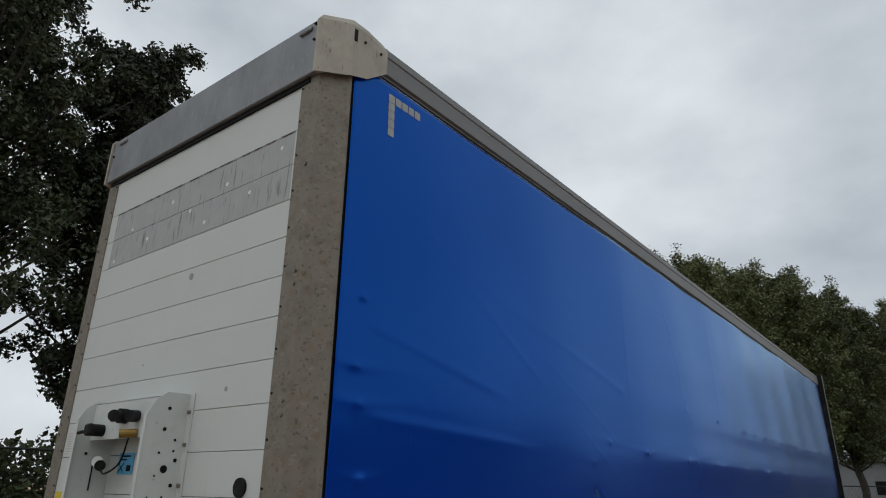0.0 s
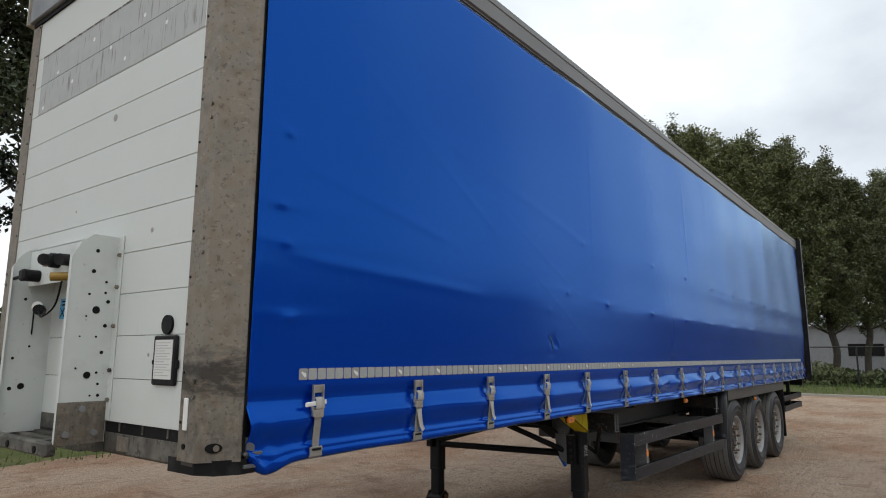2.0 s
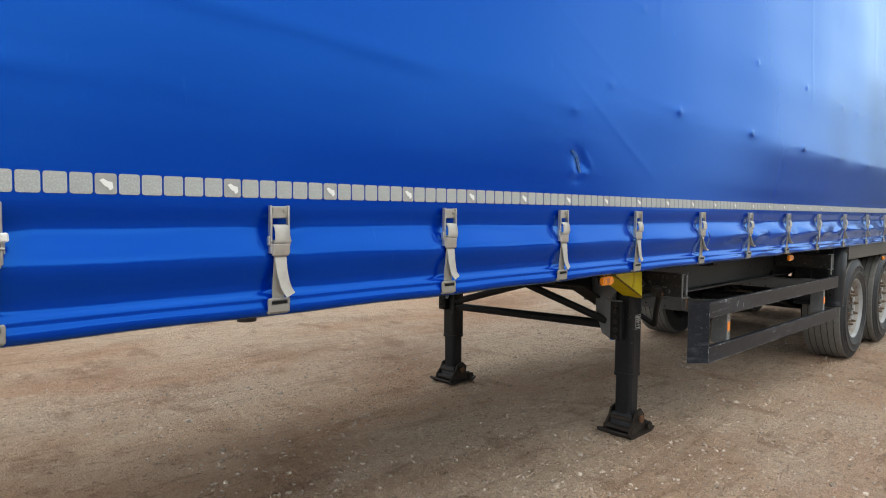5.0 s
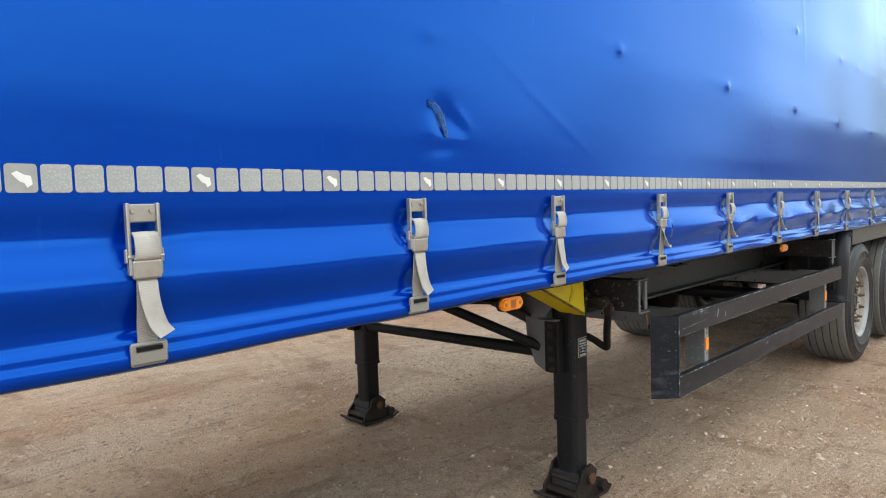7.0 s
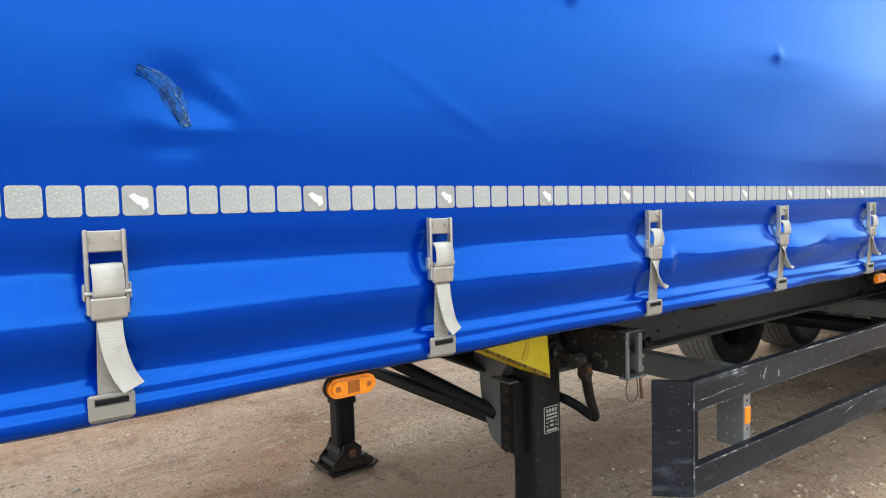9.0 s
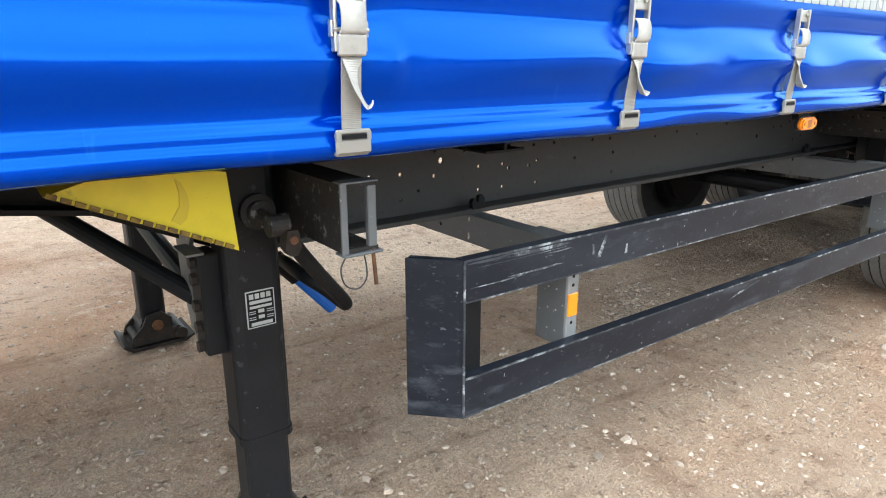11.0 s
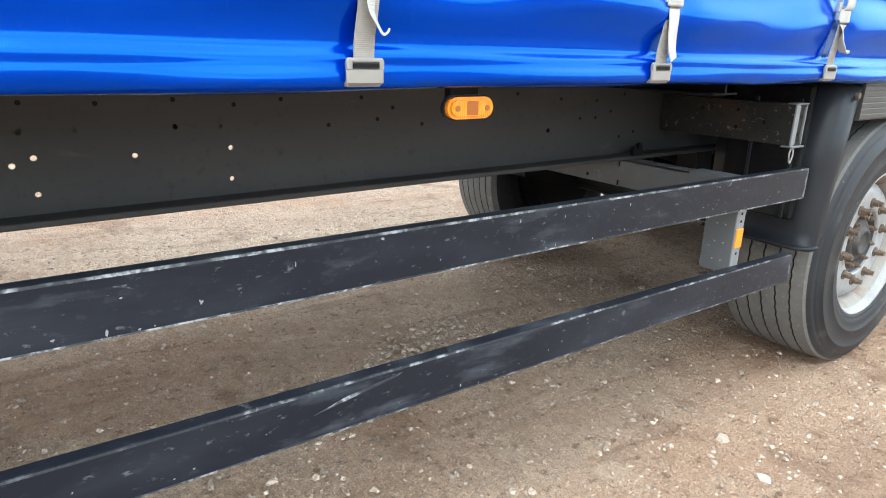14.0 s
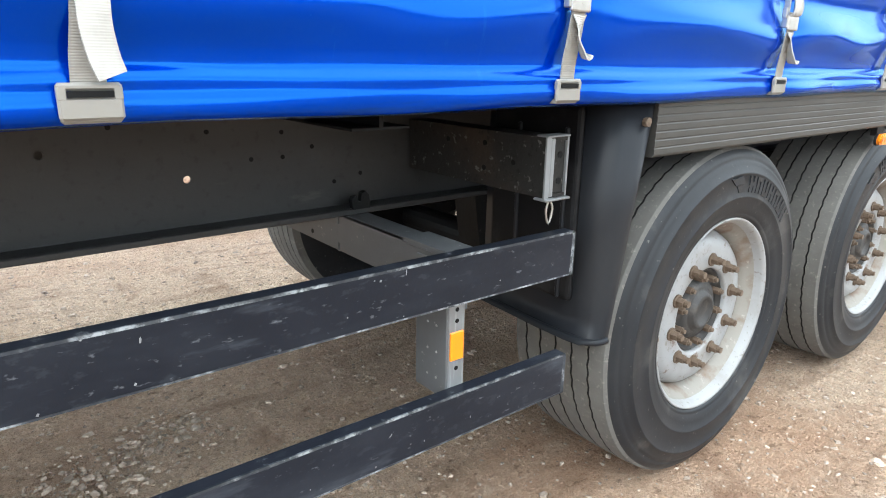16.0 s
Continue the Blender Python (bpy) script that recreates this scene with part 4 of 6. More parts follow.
# Straps with over-centre buckles
def buckle_meshes():
    out = {}
    bm = B()
    for s in (-1, 1):
        box(bm, 0.004, 0.020, s * 0.0275 - 0.0032, s * 0.0275 + 0.0032, -0.135, 0.0, 0.002)
        box(bm, 0.004, 0.017, s * 0.0325 - 0.0025, s * 0.0325 + 0.0025, -0.112, -0.085, 0.002)
    box(bm, 0.006, 0.012, -0.0275, 0.0275, -0.036, -0.002, 0.002)
    box(bm, 0.006, 0.012, -0.0275, 0.0275, -0.135, -0.118, 0.002)
    out["buckle"] = finish(bm, "buckle", BUCKLE)
    out["rivet"] = finish(rod(B(), (0.012, 0, -0.014), (0.0165, 0, -0.014), 0.0055, 8), "rivet", BUCKLE)
    bm = B()
    ribbon(bm, bent([(0.010, 0, -0.055), (0.024, 0, -0.060), (0.030, 0, -0.080), (0.028, 0, -0.100), (0.020, 0, -0.106)], 4), 0.045, 0.004)
    out["strap_turn"] = finish(bm, "strap_turn", WEBBING, True)
    bm = B()
    box(bm, 0.014, 0.024, -0.0265, 0.0265, -0.142, -0.106, 0.004, seg=2)
    for dy, dz in ((-0.006, -0.116), (0.004, -0.115), (0.0, -0.126), (0.005, -0.130)):
        box(bm, 0.0238, 0.0246, dy - 0.0022, dy + 0.0022, dz - 0.0012, dz + 0.0012)
    rod(bm, (0.018, -0.033, -0.100), (0.018, 0.033, -0.100), 0.004, 8)
    out["lever"] = finish(bm, "lever", BUCKLE)
    bm = B()
    box(bm, 0.002, 0.011, -0.034, 0.034, -0.303, -0.277, 0.003)
    box(bm, 0.002, 0.011, -0.034, 0.034, -0.270, -0.261, 0.003)
    for s in (-1, 1):
        box(bm, 0.002, 0.011, s * 0.029 - 0.005, s * 0.029 + 0.005, -0.280, -0.266, 0.001)
    box(bm, -0.016, 0.006, -0.032, 0.032, -0.307, -0.298, 0.003)
    out["hook_clip"] = finish(bm, "hook_clip", CLIP)
    return out


parts_of_strap = buckle_meshes()
slot_mesh = finish(box(B(), 0.0105, 0.0125, -0.024, 0.024, -0.277, -0.270), "clip_slot", BLACK)
LEAN = {4.768: -0.028, 5.553: -0.040, 6.334: -0.052, 7.142: -0.046, 7.98: -0.025, 0.512: -0.01}
for i, k in enumerate(STRAPS):
    lean = LEAN.get(k, -0.012 if k < 3 else -0.03 if k > 7.5 else 0.0)
    at = (0.004, k + 0.75 * lean, 1.495)
    lean *= 0.25
    b = put("strap_buckle", parts_of_strap["buckle"], trailer, at, "zinc over-centre buckle with grey webbing strap")
    for name in ("strap_turn", "lever"):
        put(name, parts_of_strap[name], b)
    for s in (-1, 1):
        put("rivet", parts_of_strap["rivet"], b, (0, s * 0.017, 0))
    put("hook_clip", parts_of_strap["hook_clip"], b, (0.006, lean, 0))
    put("clip_slot", slot_mesh, b, (0.006, lean, 0))
    bm = ribbon(B(), bent([(0.016, 0, -0.138), (0.012, lean * 0.35, -0.19), (0.008, lean * 0.8, -0.235), (0.008, lean, -0.285)], 5), 0.037, 0.003)
    part("webbing", bm, WEBBING_SHADED, b, "ribbed dirty grey webbing, coloured darker for its shade")
    if i > 0:
        curl = 0.55 + 0.45 * math.sin(i * 2.4)
        far = k > 3.5 and abs(k - 6.334) > 0.1
        end = lean * 0.5
        pts = [(0.019, 0.0, -0.146), (0.021, 0.001, -0.170), (0.022, 0.007 + end, -0.200), (0.022, 0.017 + end, -0.232), (0.025, 0.030 + end, -0.250 - 0.006 * curl)]
        if far:
            pts = [(0.019, 0.0, -0.146), (0.020, 0.001, -0.165), (0.021, 0.005 + end, -0.190), (0.024, 0.014 + end, -0.212), (0.027, 0.021 + end, -0.224), (0.029, 0.027 + end, -0.222), (0.028, 0.032 + end, -0.216)]
        if abs(k - 6.334) < 0.1:
            pts = [(x, y * 0.45, z) for x, y, z in pts]
        line = bent(pts, 5)
        n = len(line)
        across = [(-0.30 * j / n, 1 - 0.15 * j / n, 0.30 * j / n) for j in range(n)]
        if far:
            # twisted edge-on to the sheet
            across = [(-1.5 * min(1, 2.2 * j / n), 1 - 0.1 * j / n, 0.2 * j / n) for j in range(n)]
        part("loose_end", ribbon(B(), line, 0.036, 0.0025, across=across), WEBBING, b, "curling loose strap end")
    else:
        part("white_tag", box(B(), 0.020, 0.026, -0.085, 0.035, -0.088, -0.068, 0.003), WHITE, b, "white plastic seal tag", turn=(4, 0, 0))

# Latch at the curtain's lower front corner
bm = box(B(), -0.05, 0.012, 0.145, 0.215, 1.185, 1.20, 0.003)
box(bm, -0.05, 0.010, 0.145, 0.23, 1.232, 1.245, 0.003)
box(bm, -0.05, 0.0, 0.16, 0.20, 1.20, 1.30, 0.004)
rod(bm, (-0.02, 0.225, 1.17), (-0.02, 0.225, 1.32), 0.012, 10)
part("curtain_latch", bm, GREY_BRACKET, trailer, "small steel latch beside the corner post")
part("side_rave", box(B(), -0.075, -0.03, 0.16, LEN - 0.05, 1.21, 1.42), DARK_STEEL, trailer, "dark side beam behind the curtain")

# Rear frame: flat posts standing out past the curtain, with a pale outer edge
for side in (False, True):
    f = (lambda x: -WIDE - x) if side else (lambda x: x)
    bm = prism(B(), [(f(-0.14), LEN - 0.11), (f(-0.02), LEN - 0.11), (f(0.0), LEN - 0.05), (f(0.085), LEN - 0.045), (f(0.092), LEN - 0.02), (f(0.085), LEN), (f(-0.14), LEN)], "z", 1.16, 4.03)
    rear_post = part("rear_post", bm, BLACK_PLASTIC, trailer, "black rear corner post")
    part("post_edge", box(B(), f(0.0875), f(0.098), LEN - 0.048, LEN - 0.018, 1.24, 4.04, 0.003), ALU_HEAD, rear_post, "pale metal edge strip")
    for z in (1.5, 2.3, 3.1, 3.8):
        part("hinge", box(B(), f(0.06), f(0.10), LEN - 0.005, LEN + 0.025, z - 0.05, z + 0.05, 0.005), DARK_STEEL, rear_post)
# solid black strip stands in for the shade behind the curtain's end
part("rear_gap", box(B(), -0.06, -0.008, 13.40, 13.52, 1.22, 3.84), BLACK, trailer, "black strip put in for the shade between curtain and rear post")
part("rear_door", box(B(), -WIDE + 0.14, -0.14, LEN - 0.05, LEN - 0.02, 1.2, 3.97), WHITE_STEEL, trailer, "white rear doors, closed")
part("rear_bumper", box(B(), -WIDE + 0.08, -0.08, LEN - 0.16, LEN - 0.02, 1.04, 1.2, 0.01), DARK_STEEL, trailer)
for z in (0.86, 0.68):
    part("underrun_bar", box(B(), -WIDE + 0.1, -0.1, LEN - 0.35, LEN - 0.25, z - 0.05, z + 0.05, 0.008), DARK_STEEL, trailer, "dark steel underrun bar")
    part("side_bar", box(B(), -0.14, -0.10, 11.62, LEN - 0.25, z - 0.05, z + 0.045, 0.006), GUARD, trailer, "short dark side bar behind the wheels")
bm = pipe(B(), bent([(-0.04, 13.45, 1.24), (0.02, 13.50, 1.22), (0.03, 13.58, 1.27), (0.0, 13.66, 1.31)], 5), 0.012)
box(bm, -0.05, 0.01, 13.38, 13.5, 1.15, 1.19, 0.004)
part("rear_latch", bm, DARK_STEEL, trailer, "dark curtain tension handle")

# Floor, chassis beams and cross members
part("floor_underside", box(B(), -WIDE + 0.05, -0.07, 0.12, LEN - 0.1, 1.245, 1.285), FLOORBOTTOM, trailer, "dark wooden underfloor")
bm = B()
for i in range(24):
    y = 0.5 + i * 0.55
    box(bm, -WIDE + 0.06, -0.08, y - 0.003, y + 0.003, 1.185, 1.245)
    box(bm, -WIDE + 0.06, -0.08, y - 0.035, y + 0.035, 1.180, 1.187)
part("floor_bearers", bm, DARK_STEEL, trailer, "dark steel floor bearers")
HOLES = [(y, z, 0.0065) for y, z in ((4.387, 1.02), (4.495, 1.017), (4.387, 0.94), (4.494, 0.938), (4.622, 1.078), (4.622, 1.0), (4.74, 1.071), (4.85, 1.068), (4.937, 1.074), (5.053, 1.066), (5.155, 1.066), (5.36, 1.063), (5.463, 1.061),
                                     (5.486, 1.006), (5.268, 1.002), (5.072, 1.01), (5.032, 0.996), (4.936, 0.996), (4.91, 1.012), (4.804, 1.013), (4.91, 0.934), (5.07, 0.932), (5.484, 0.929), (4.804, 0.935))]
HOLES += [(4.648, 1.046, 0.010), (6.291, 1.072, 0.009), (6.569, 0.996, 0.009)]
BLIND = [(4.42, 1.10), (4.56, 1.11), (4.75, 1.12), (4.9, 1.12), (5.06, 1.125), (5.2, 1.12), (5.36, 1.125), (5.5, 1.11), (5.62, 1.12), (5.75, 1.05), (5.95, 1.09), (6.05, 1.04), (6.2, 1.11), (6.42, 1.12), (6.62, 1.1), (6.72, 1.03), (6.8, 1.09),
         (4.56, 0.96), (5.85, 1.12), (5.9, 1.06), (6.88, 1.05), (6.95, 1.11), (6.94, 0.955), (6.80, 1.03), (7.02, 0.97)]
for side, x in ((0, -0.62), (1, -WIDE + 0.62)):
    s = 1 if side == 0 else -1
    bm = plate_with_holes(B(), 3.95, 12.4, 0.888, 1.182, x, 0.008 * s, HOLES if side == 0 else [])
    beam = part("chassis_beam", bm, BEAM, trailer, "black steel chassis I-beam drilled with holes")
    bm = B()
    box(bm, x - 0.07, x + 0.062, 3.95, 12.4, 0.874, 0.890, 0.003)
    box(bm, x - 0.07, x + 0.062, 0.6, 12.4, 1.168, 1.182, 0.003)
    part("flange", bm, BEAM, beam)
    bm = prism(B(), [(0.6, 1.13), (3.0, 1.11), (3.65, 1.02), (3.95, 0.888), (3.95, 1.17), (0.6, 1.17)], "x", x - 0.008, x)
    part("gooseneck", bm, DARK_STEEL, beam)
    bm = B()
    for (y0, z0), (y1, z1) in zip([(0.6, 1.13), (3.0, 1.11), (3.65, 1.02), (3.95, 0.882)], [(3.0, 1.11), (3.65, 1.02), (3.95, 0.882), (4.0, 0.878)]):
        prism(bm, [(y0, z0), (y1, z1), (y1, z1 + 0.012), (y0, z0 + 0.012)], "x", x - 0.07, x + 0.062)
    part("gooseneck_flange", bm, DARK_STEEL, beam)
    if side == 0:
        for y, z in BLIND:
            part("bolt_hole", rod(B(), (x - 0.001, y, z), (x + 0.0015, y, z), 0.0058, 10), BLACK, beam)
        part("round_hole", rod(B(), (x - 0.001, 4.672, 1.126), (x + 0.002, 4.672, 1.126), 0.028, 18), BLACK, beam)
for y in (0.9, 2.2, 3.95, 5.35, 6.9, 8.3, 9.6, 10.9, 12.2):
    part("cross_member", box(B(), -WIDE + 0.64, -0.64, y - 0.03, y + 0.03, 0.96 if y > 3.5 else 1.13, 1.12 if y > 3.5 else 1.16, 0.004), DARK_STEEL, trailer, "black cross member between the beams")
# Kingpin plate under the nose
part("kingpin_plate", box(B(), -1.69, -0.63, 0.6, 2.3, 1.115, 1.128), DARK_STEEL, trailer)
part("kingpin", rod(B(), (-1.16, 1.7, 0.96), (-1.16, 1.7, 1.115), 0.045, 16), HUB, trailer)


def outrigger(y, z0, z1, x_end, wide, closed, label):
    """A channel arm standing out from the beam, open towards the rear and at its end."""
    edge = ALU_HEAD if closed else GREY_BRACKET
    a, b = y - 0.055, y - 0.055 + wide
    bm = prism(B(), [(a, z0), (b, z0), (b, z0 + 0.008), (a + 0.008, z0 + 0.008), (a + 0.008, z1 - 0.008), (b, z1 - 0.008), (b, z1), (a, z1)], "x", -0.612, x_end)
    o = part("outrigger_arm", bm, ARM, trailer, label)
    part("rusty_inside", box(B(), -0.60, x_end - 0.004, a + 0.0085, a + 0.011, z0 + 0.009, z1 - 0.009), RUST, o, "brown rusty inner face")
    part("end_edge", box(B(), x_end - 0.003, x_end + 0.003, a - 0.003, a + 0.012, z0 - 0.003, z1 + 0.003, 0.001), edge, o, "pale bare end edge")
    part("end_lip", box(B(), x_end - 0.03, x_end + 0.010, a - 0.004, b + 0.008, z0 - 0.007, z0 - 0.001, 0.002), edge, o)
    part("end_lip", box(B(), x_end - 0.03, x_end + 0.006, a - 0.002, b, z1 + 0.001, z1 + 0.005, 0.001), edge, o)
    if not closed:
        part("end_strip", box(B(), x_end - 0.014, x_end + 0.001, b - 0.022, b - 0.002, z0 + 0.006, z1 - 0.006, 0.002), edge, o)
        return o
    part("end_plate", box(B(), x_end - 0.016, x_end - 0.006, a + 0.014, b - 0.003, z0 + 0.008, z1 - 0.008, 0.001), ARM, o, "dark drilled end plate")
    part("end_strip", box(B(), x_end - 0.012, x_end + 0.002, a + 0.012, a + 0.026, z0 + 0.002, z1 - 0.002, 0.002), edge, o)
    part("end_rim", box(B(), x_end - 0.012, x_end + 0.001, b - 0.004, b + 0.002, z0 + 0.001, z1, 0.001), edge, o)
    for z in (z0 + 0.035, z1 - 0.04):
        part("plate_hole", rod(B(), (x_end - 0.007, b - 0.02, z), (x_end - 0.0045, b - 0.02, z), 0.008, 8), BLACK, o)
    return o


arm = outrigger(4.085, 0.970, 1.112, -0.115, 0.082, False, "black flaking channel arm with a wire pin at its end")
bm = pipe(B(), bent([(-0.113, 4.035, 0.967), (-0.110, 4.020, 0.940), (-0.112, 4.030, 0.905), (-0.112, 4.058, 0.892), (-0.110, 4.078, 0.910), (-0.112, 4.080, 0.940), (-0.113, 4.075, 0.968)], 5), 0.0018, 6)
part("safety_pin", bm, HUB, arm, "thin dark wire loop")
part("pin", rod(B(), (-0.118, 4.10, 0.972), (-0.114, 4.104, 0.892), 0.0045, 8), RUST, arm, "rusty hanging pin")
arm = outrigger(7.232, 0.972, 1.106, -0.10, 0.070, True, "black rusty channel arm beside the mudguard")
part("hook", pipe(B(), bent([(-0.103, 7.200, 0.968), (-0.100, 7.207, 0.945), (-0.102, 7.198, 0.912), (-0.104, 7.190, 0.940), (-0.103, 7.196, 0.966)], 4), 0.0028, 6), BUCKLE, arm)
for x, z in ((-0.30, 1.075), (-0.30, 1.015), (-0.20, 1.04), (-0.44, 1.07)):
    part("bolt_hole", rod(B(), (x, 7.1755, z), (x, 7.1785, z), 0.007, 8), BLACK, arm)
for y in (4.45, 6.75):
    bm = box(B(), -0.62, -0.10, y - 0.004, y + 0.004, 1.15, 1.19)
    box(bm, -0.62, -0.10, y - 0.06, y + 0.06, 1.145, 1.151, 0.001)
    part("tee_bracket", bm, DARK_STEEL, trailer, "black tee bracket under the floor")

# Side guard
guard = part("side_guard", box(B(), -0.11, -0.082, 4.30, 4.37, 0.54, 0.90, 0.002), DARK_STEEL, trailer, "scuffed dark grey side guard with two rails")


def guard_rail(za, zb, high):
    """A channel rail falling slightly towards the rear."""
    bm = B()
    y0, y1 = 4.292, 7.232
    sect = [(-0.078, 0.0), (-0.052, 0.0), (-0.050, 0.003), (-0.050, high - 0.003), (-0.052, high), (-0.082, high), (-0.082, high - 0.010), (-0.078, high - 0.010), (-0.078, high - 0.004), (-0.056, high - 0.004), (-0.056, 0.004), (-0.078, 0.004)]
    lo = [bm.verts.new((x, y0, za + z)) for x, z in sect]
    hi = [bm.verts.new((x, y1, zb + z)) for x, z in sect]
    k = len(sect)
    for i in range(k):
        bm.faces.new((lo[i], lo[(i + 1) % k], hi[(i + 1) % k], hi[i]))
    bm.faces.new(lo)
    bm.faces.new(hi[::-1])
    return bm


rng = random.Random(3)
for za, zb in ((0.822, 0.799), (0.531, 0.497)):
    r = part("guard_rail", guard_rail(za, zb, 0.102), GUARD, guard, "dark grey rail with scraped edges")
    bm = B()
    chips = B()
    for i in range(22):
        y = 4.3 + 2.8 * rng.random()
        zc = za + (zb - za) * (y - 4.29) / 2.94
        z, a, l = zc + 0.004 + 0.085 * rng.random() ** 1.5, 0.0012 + 0.003 * rng.random() ** 3, 0.002 + 0.009 * rng.random() ** 3
        prism(chips, [(y, z), (y + a, z - a * 0.4), (y + a * 1.6, z + l * 0.6), (y + a, z + l), (y + 0.3 * a, z + 0.7 * l)], "x", -0.0505, -0.0496)
    tagged(part("paint_chips", chips, ALU_HEAD, guard, "small white paint chips"), kind="stuff")
    for t0, t1, o in ((0.0975, 0.1026, 0.0494), (-0.0006, 0.0028, 0.0494)):
        vs = [bm.verts.new((-x, y, z0 + t)) for x, y, z0, t in ((o, 4.294, za, t0), (o, 7.23, zb, t0), (o, 7.23, zb, t1), (o, 4.294, za, t1))]
        bm.faces.new(vs)
        ws = [bm.verts.new((-x, y, z0 + 0.1026)) for x, y, z0 in ((0.0494, 4.294, za), (0.0494, 7.23, zb), (0.0535, 7.23, zb), (0.0535, 4.294, za))]
        bm.faces.new(ws)
    ws = [bm.verts.new((-0.0494, 7.2325 + d, zb + z)) for d, z in ((-0.012, 0), (0, 0), (0, 0.1026), (-0.008, 0.1026))]
    bm.faces.new(ws)
    tagged(part("edge_wear", bm, CHALK, guard, "pale scraped edges and chips"), kind="stuff")
bm = B()
for y0, y1, z0, z1 in ((4.30, 4.50, 0.909, 0.917), (4.40, 4.63, 0.905, 0.914), (4.33, 4.62, 0.899, 0.9025), (4.31, 4.48, 0.853, 0.857), (4.42, 4.61, 0.857, 0.863), (4.55, 4.64, 0.893, 0.897)):
    prism(bm, [(y0, (z0 + z1) / 2), (y0 + (y1 - y0) * 0.2, z0 + 0.001), (y0 + (y1 - y0) * 0.55, z0), (y1 - (y1 - y0) * 0.1, z0 + 0.002), (y1, (z0 + z1) / 2), (y1 - (y1 - y0) * 0.15, z1), (y0 + (y1 - y0) * 0.4, z1 - 0.0015), (y0 + 0.02, z1 - 0.001)], "x", -0.0505, -0.0492)
prism(bm, [(4.735, 0.85), (4.75, 0.85), (4.775, 0.905), (4.765, 0.907), (4.748, 0.872)], "x", -0.0505, -0.0490)
prism(bm, [(4.718, 0.862), (4.726, 0.86), (4.722, 0.89), (4.716, 0.89)], "x", -0.0505, -0.0490)
prism(bm, [(4.852, 0.842), (4.862, 0.842), (4.862, 0.868), (4.856, 0.868)], "x", -0.0505, -0.0490)
prism(bm, [(5.43, 0.57), (5.62, 0.60), (5.63, 0.606), (5.50, 0.589)], "x", -0.0505, -0.0490)
tagged(part("scrape_wear", bm, CHALK, guard, "long pale scrape marks"), kind="stuff")
bm = B()
ends = [(-0.050, 4.296), (-0.058, 4.284), (-0.146, 4.198), (-0.150, 4.205), (-0.062, 4.292)]
prism(bm, ends, "z", 0.531, 0.924)
prism(bm, [(-0.058, 4.286), (-0.146, 4.200), (-0.165, 4.225), (-0.078, 4.300)], "z", 0.918, 0.922)
part("end_plate", bm, GUARD, guard, "dark folded end plate")
part("end_edge", box(B(), -0.0515, -0.0485, 4.290, 4.2955, 0.531, 0.924), CHALK, guard)
for y, drop in ((4.685, 0.0), (6.915, 0.024)):
    bm = box(B(), -0.088, -0.082, y - 0.018, y + 0.024, 0.54 - drop, 0.92 - drop, 0.001)
    u = part("upright", bm, ALU_HEAD, guard, "pale grey channel upright")
    part("upright_web", box(B(), -0.188, -0.083, y - 0.024, y - 0.018, 0.60 - drop, 0.90 - drop, 0.001), GREY_BRACKET, guard, "dark grey drilled web plate")
    part("amber_reflector", box(B(), -0.083, -0.077, y - 0.016, y + 0.020, 0.688 - drop, 0.752 - drop, 0.002), REFLEX, guard, "amber reflex reflector")
    for z in (0.668, 0.775, 0.80):
        part("bolt_hole", rod(B(), (-0.083, y + 0.003, z - drop), (-0.0812, y + 0.003, z - drop), 0.005, 8), BLACK, guard)
    for z in (0.64, 0.70, 0.76, 0.82):
        for x in (-0.115, -0.145):
            part("bolt_hole", rod(B(), (x, y - 0.0255, z - drop), (x, y - 0.0238, z - drop), 0.0028, 8), REFLECT_GREY, guard)
    # hanger arm under the beam
    a, b, zl = y + 0.026, y + 0.032, 0.782 - drop * 0.5
    xs = -0.557 if drop == 0 else -0.605
    bm = B()
    box(bm, -1.25, xs - 0.005, a, b, zl, 0.874)
    box(bm, xs + 0.005, -0.085, a, b, zl, 0.874)
    for z0, z1 in ((zl, 0.792 - drop), (0.815 - drop, 0.852 - drop * 0.4), (0.873, 0.874)):
        box(bm, xs - 0.0055, xs + 0.0055, a + 0.0003, b - 0.0003, z0, z1)
    box(bm, -1.25, -0.085, a, y + 0.092, 0.866, 0.8735, 0.001)
    box(bm, -0.30, -0.085, y + 0.02, y + 0.094, 0.8665, 0.880, 0.001)
    tagged(part("hanger_arm", bm, GREY_BRACKET, guard, "grey slotted channel hanger arm"), kind="stuff")
    part("bolt_hole", rod(B(), (xs - 0.15, a - 0.001, 0.815 - drop), (xs - 0.15, a + 0.001, 0.815 - drop), 0.007, 8), BLACK, guard)
    bm = prism(B(), [(y + 0.044, 0.888), (y + 0.040, 0.912), (y + 0.046, 0.922), (y + 0.056, 0.924), (y + 0.060, 0.908), (y + 0.066, 0.908), (y + 0.070, 0.930), (y + 0.082, 0.934), (y + 0.092, 0.922), (y + 0.096, 0.888)], "x", -0.572, -0.556)
    part("beam_clamp", bm, DARK_STEEL, guard, "dark cast beam clamp")

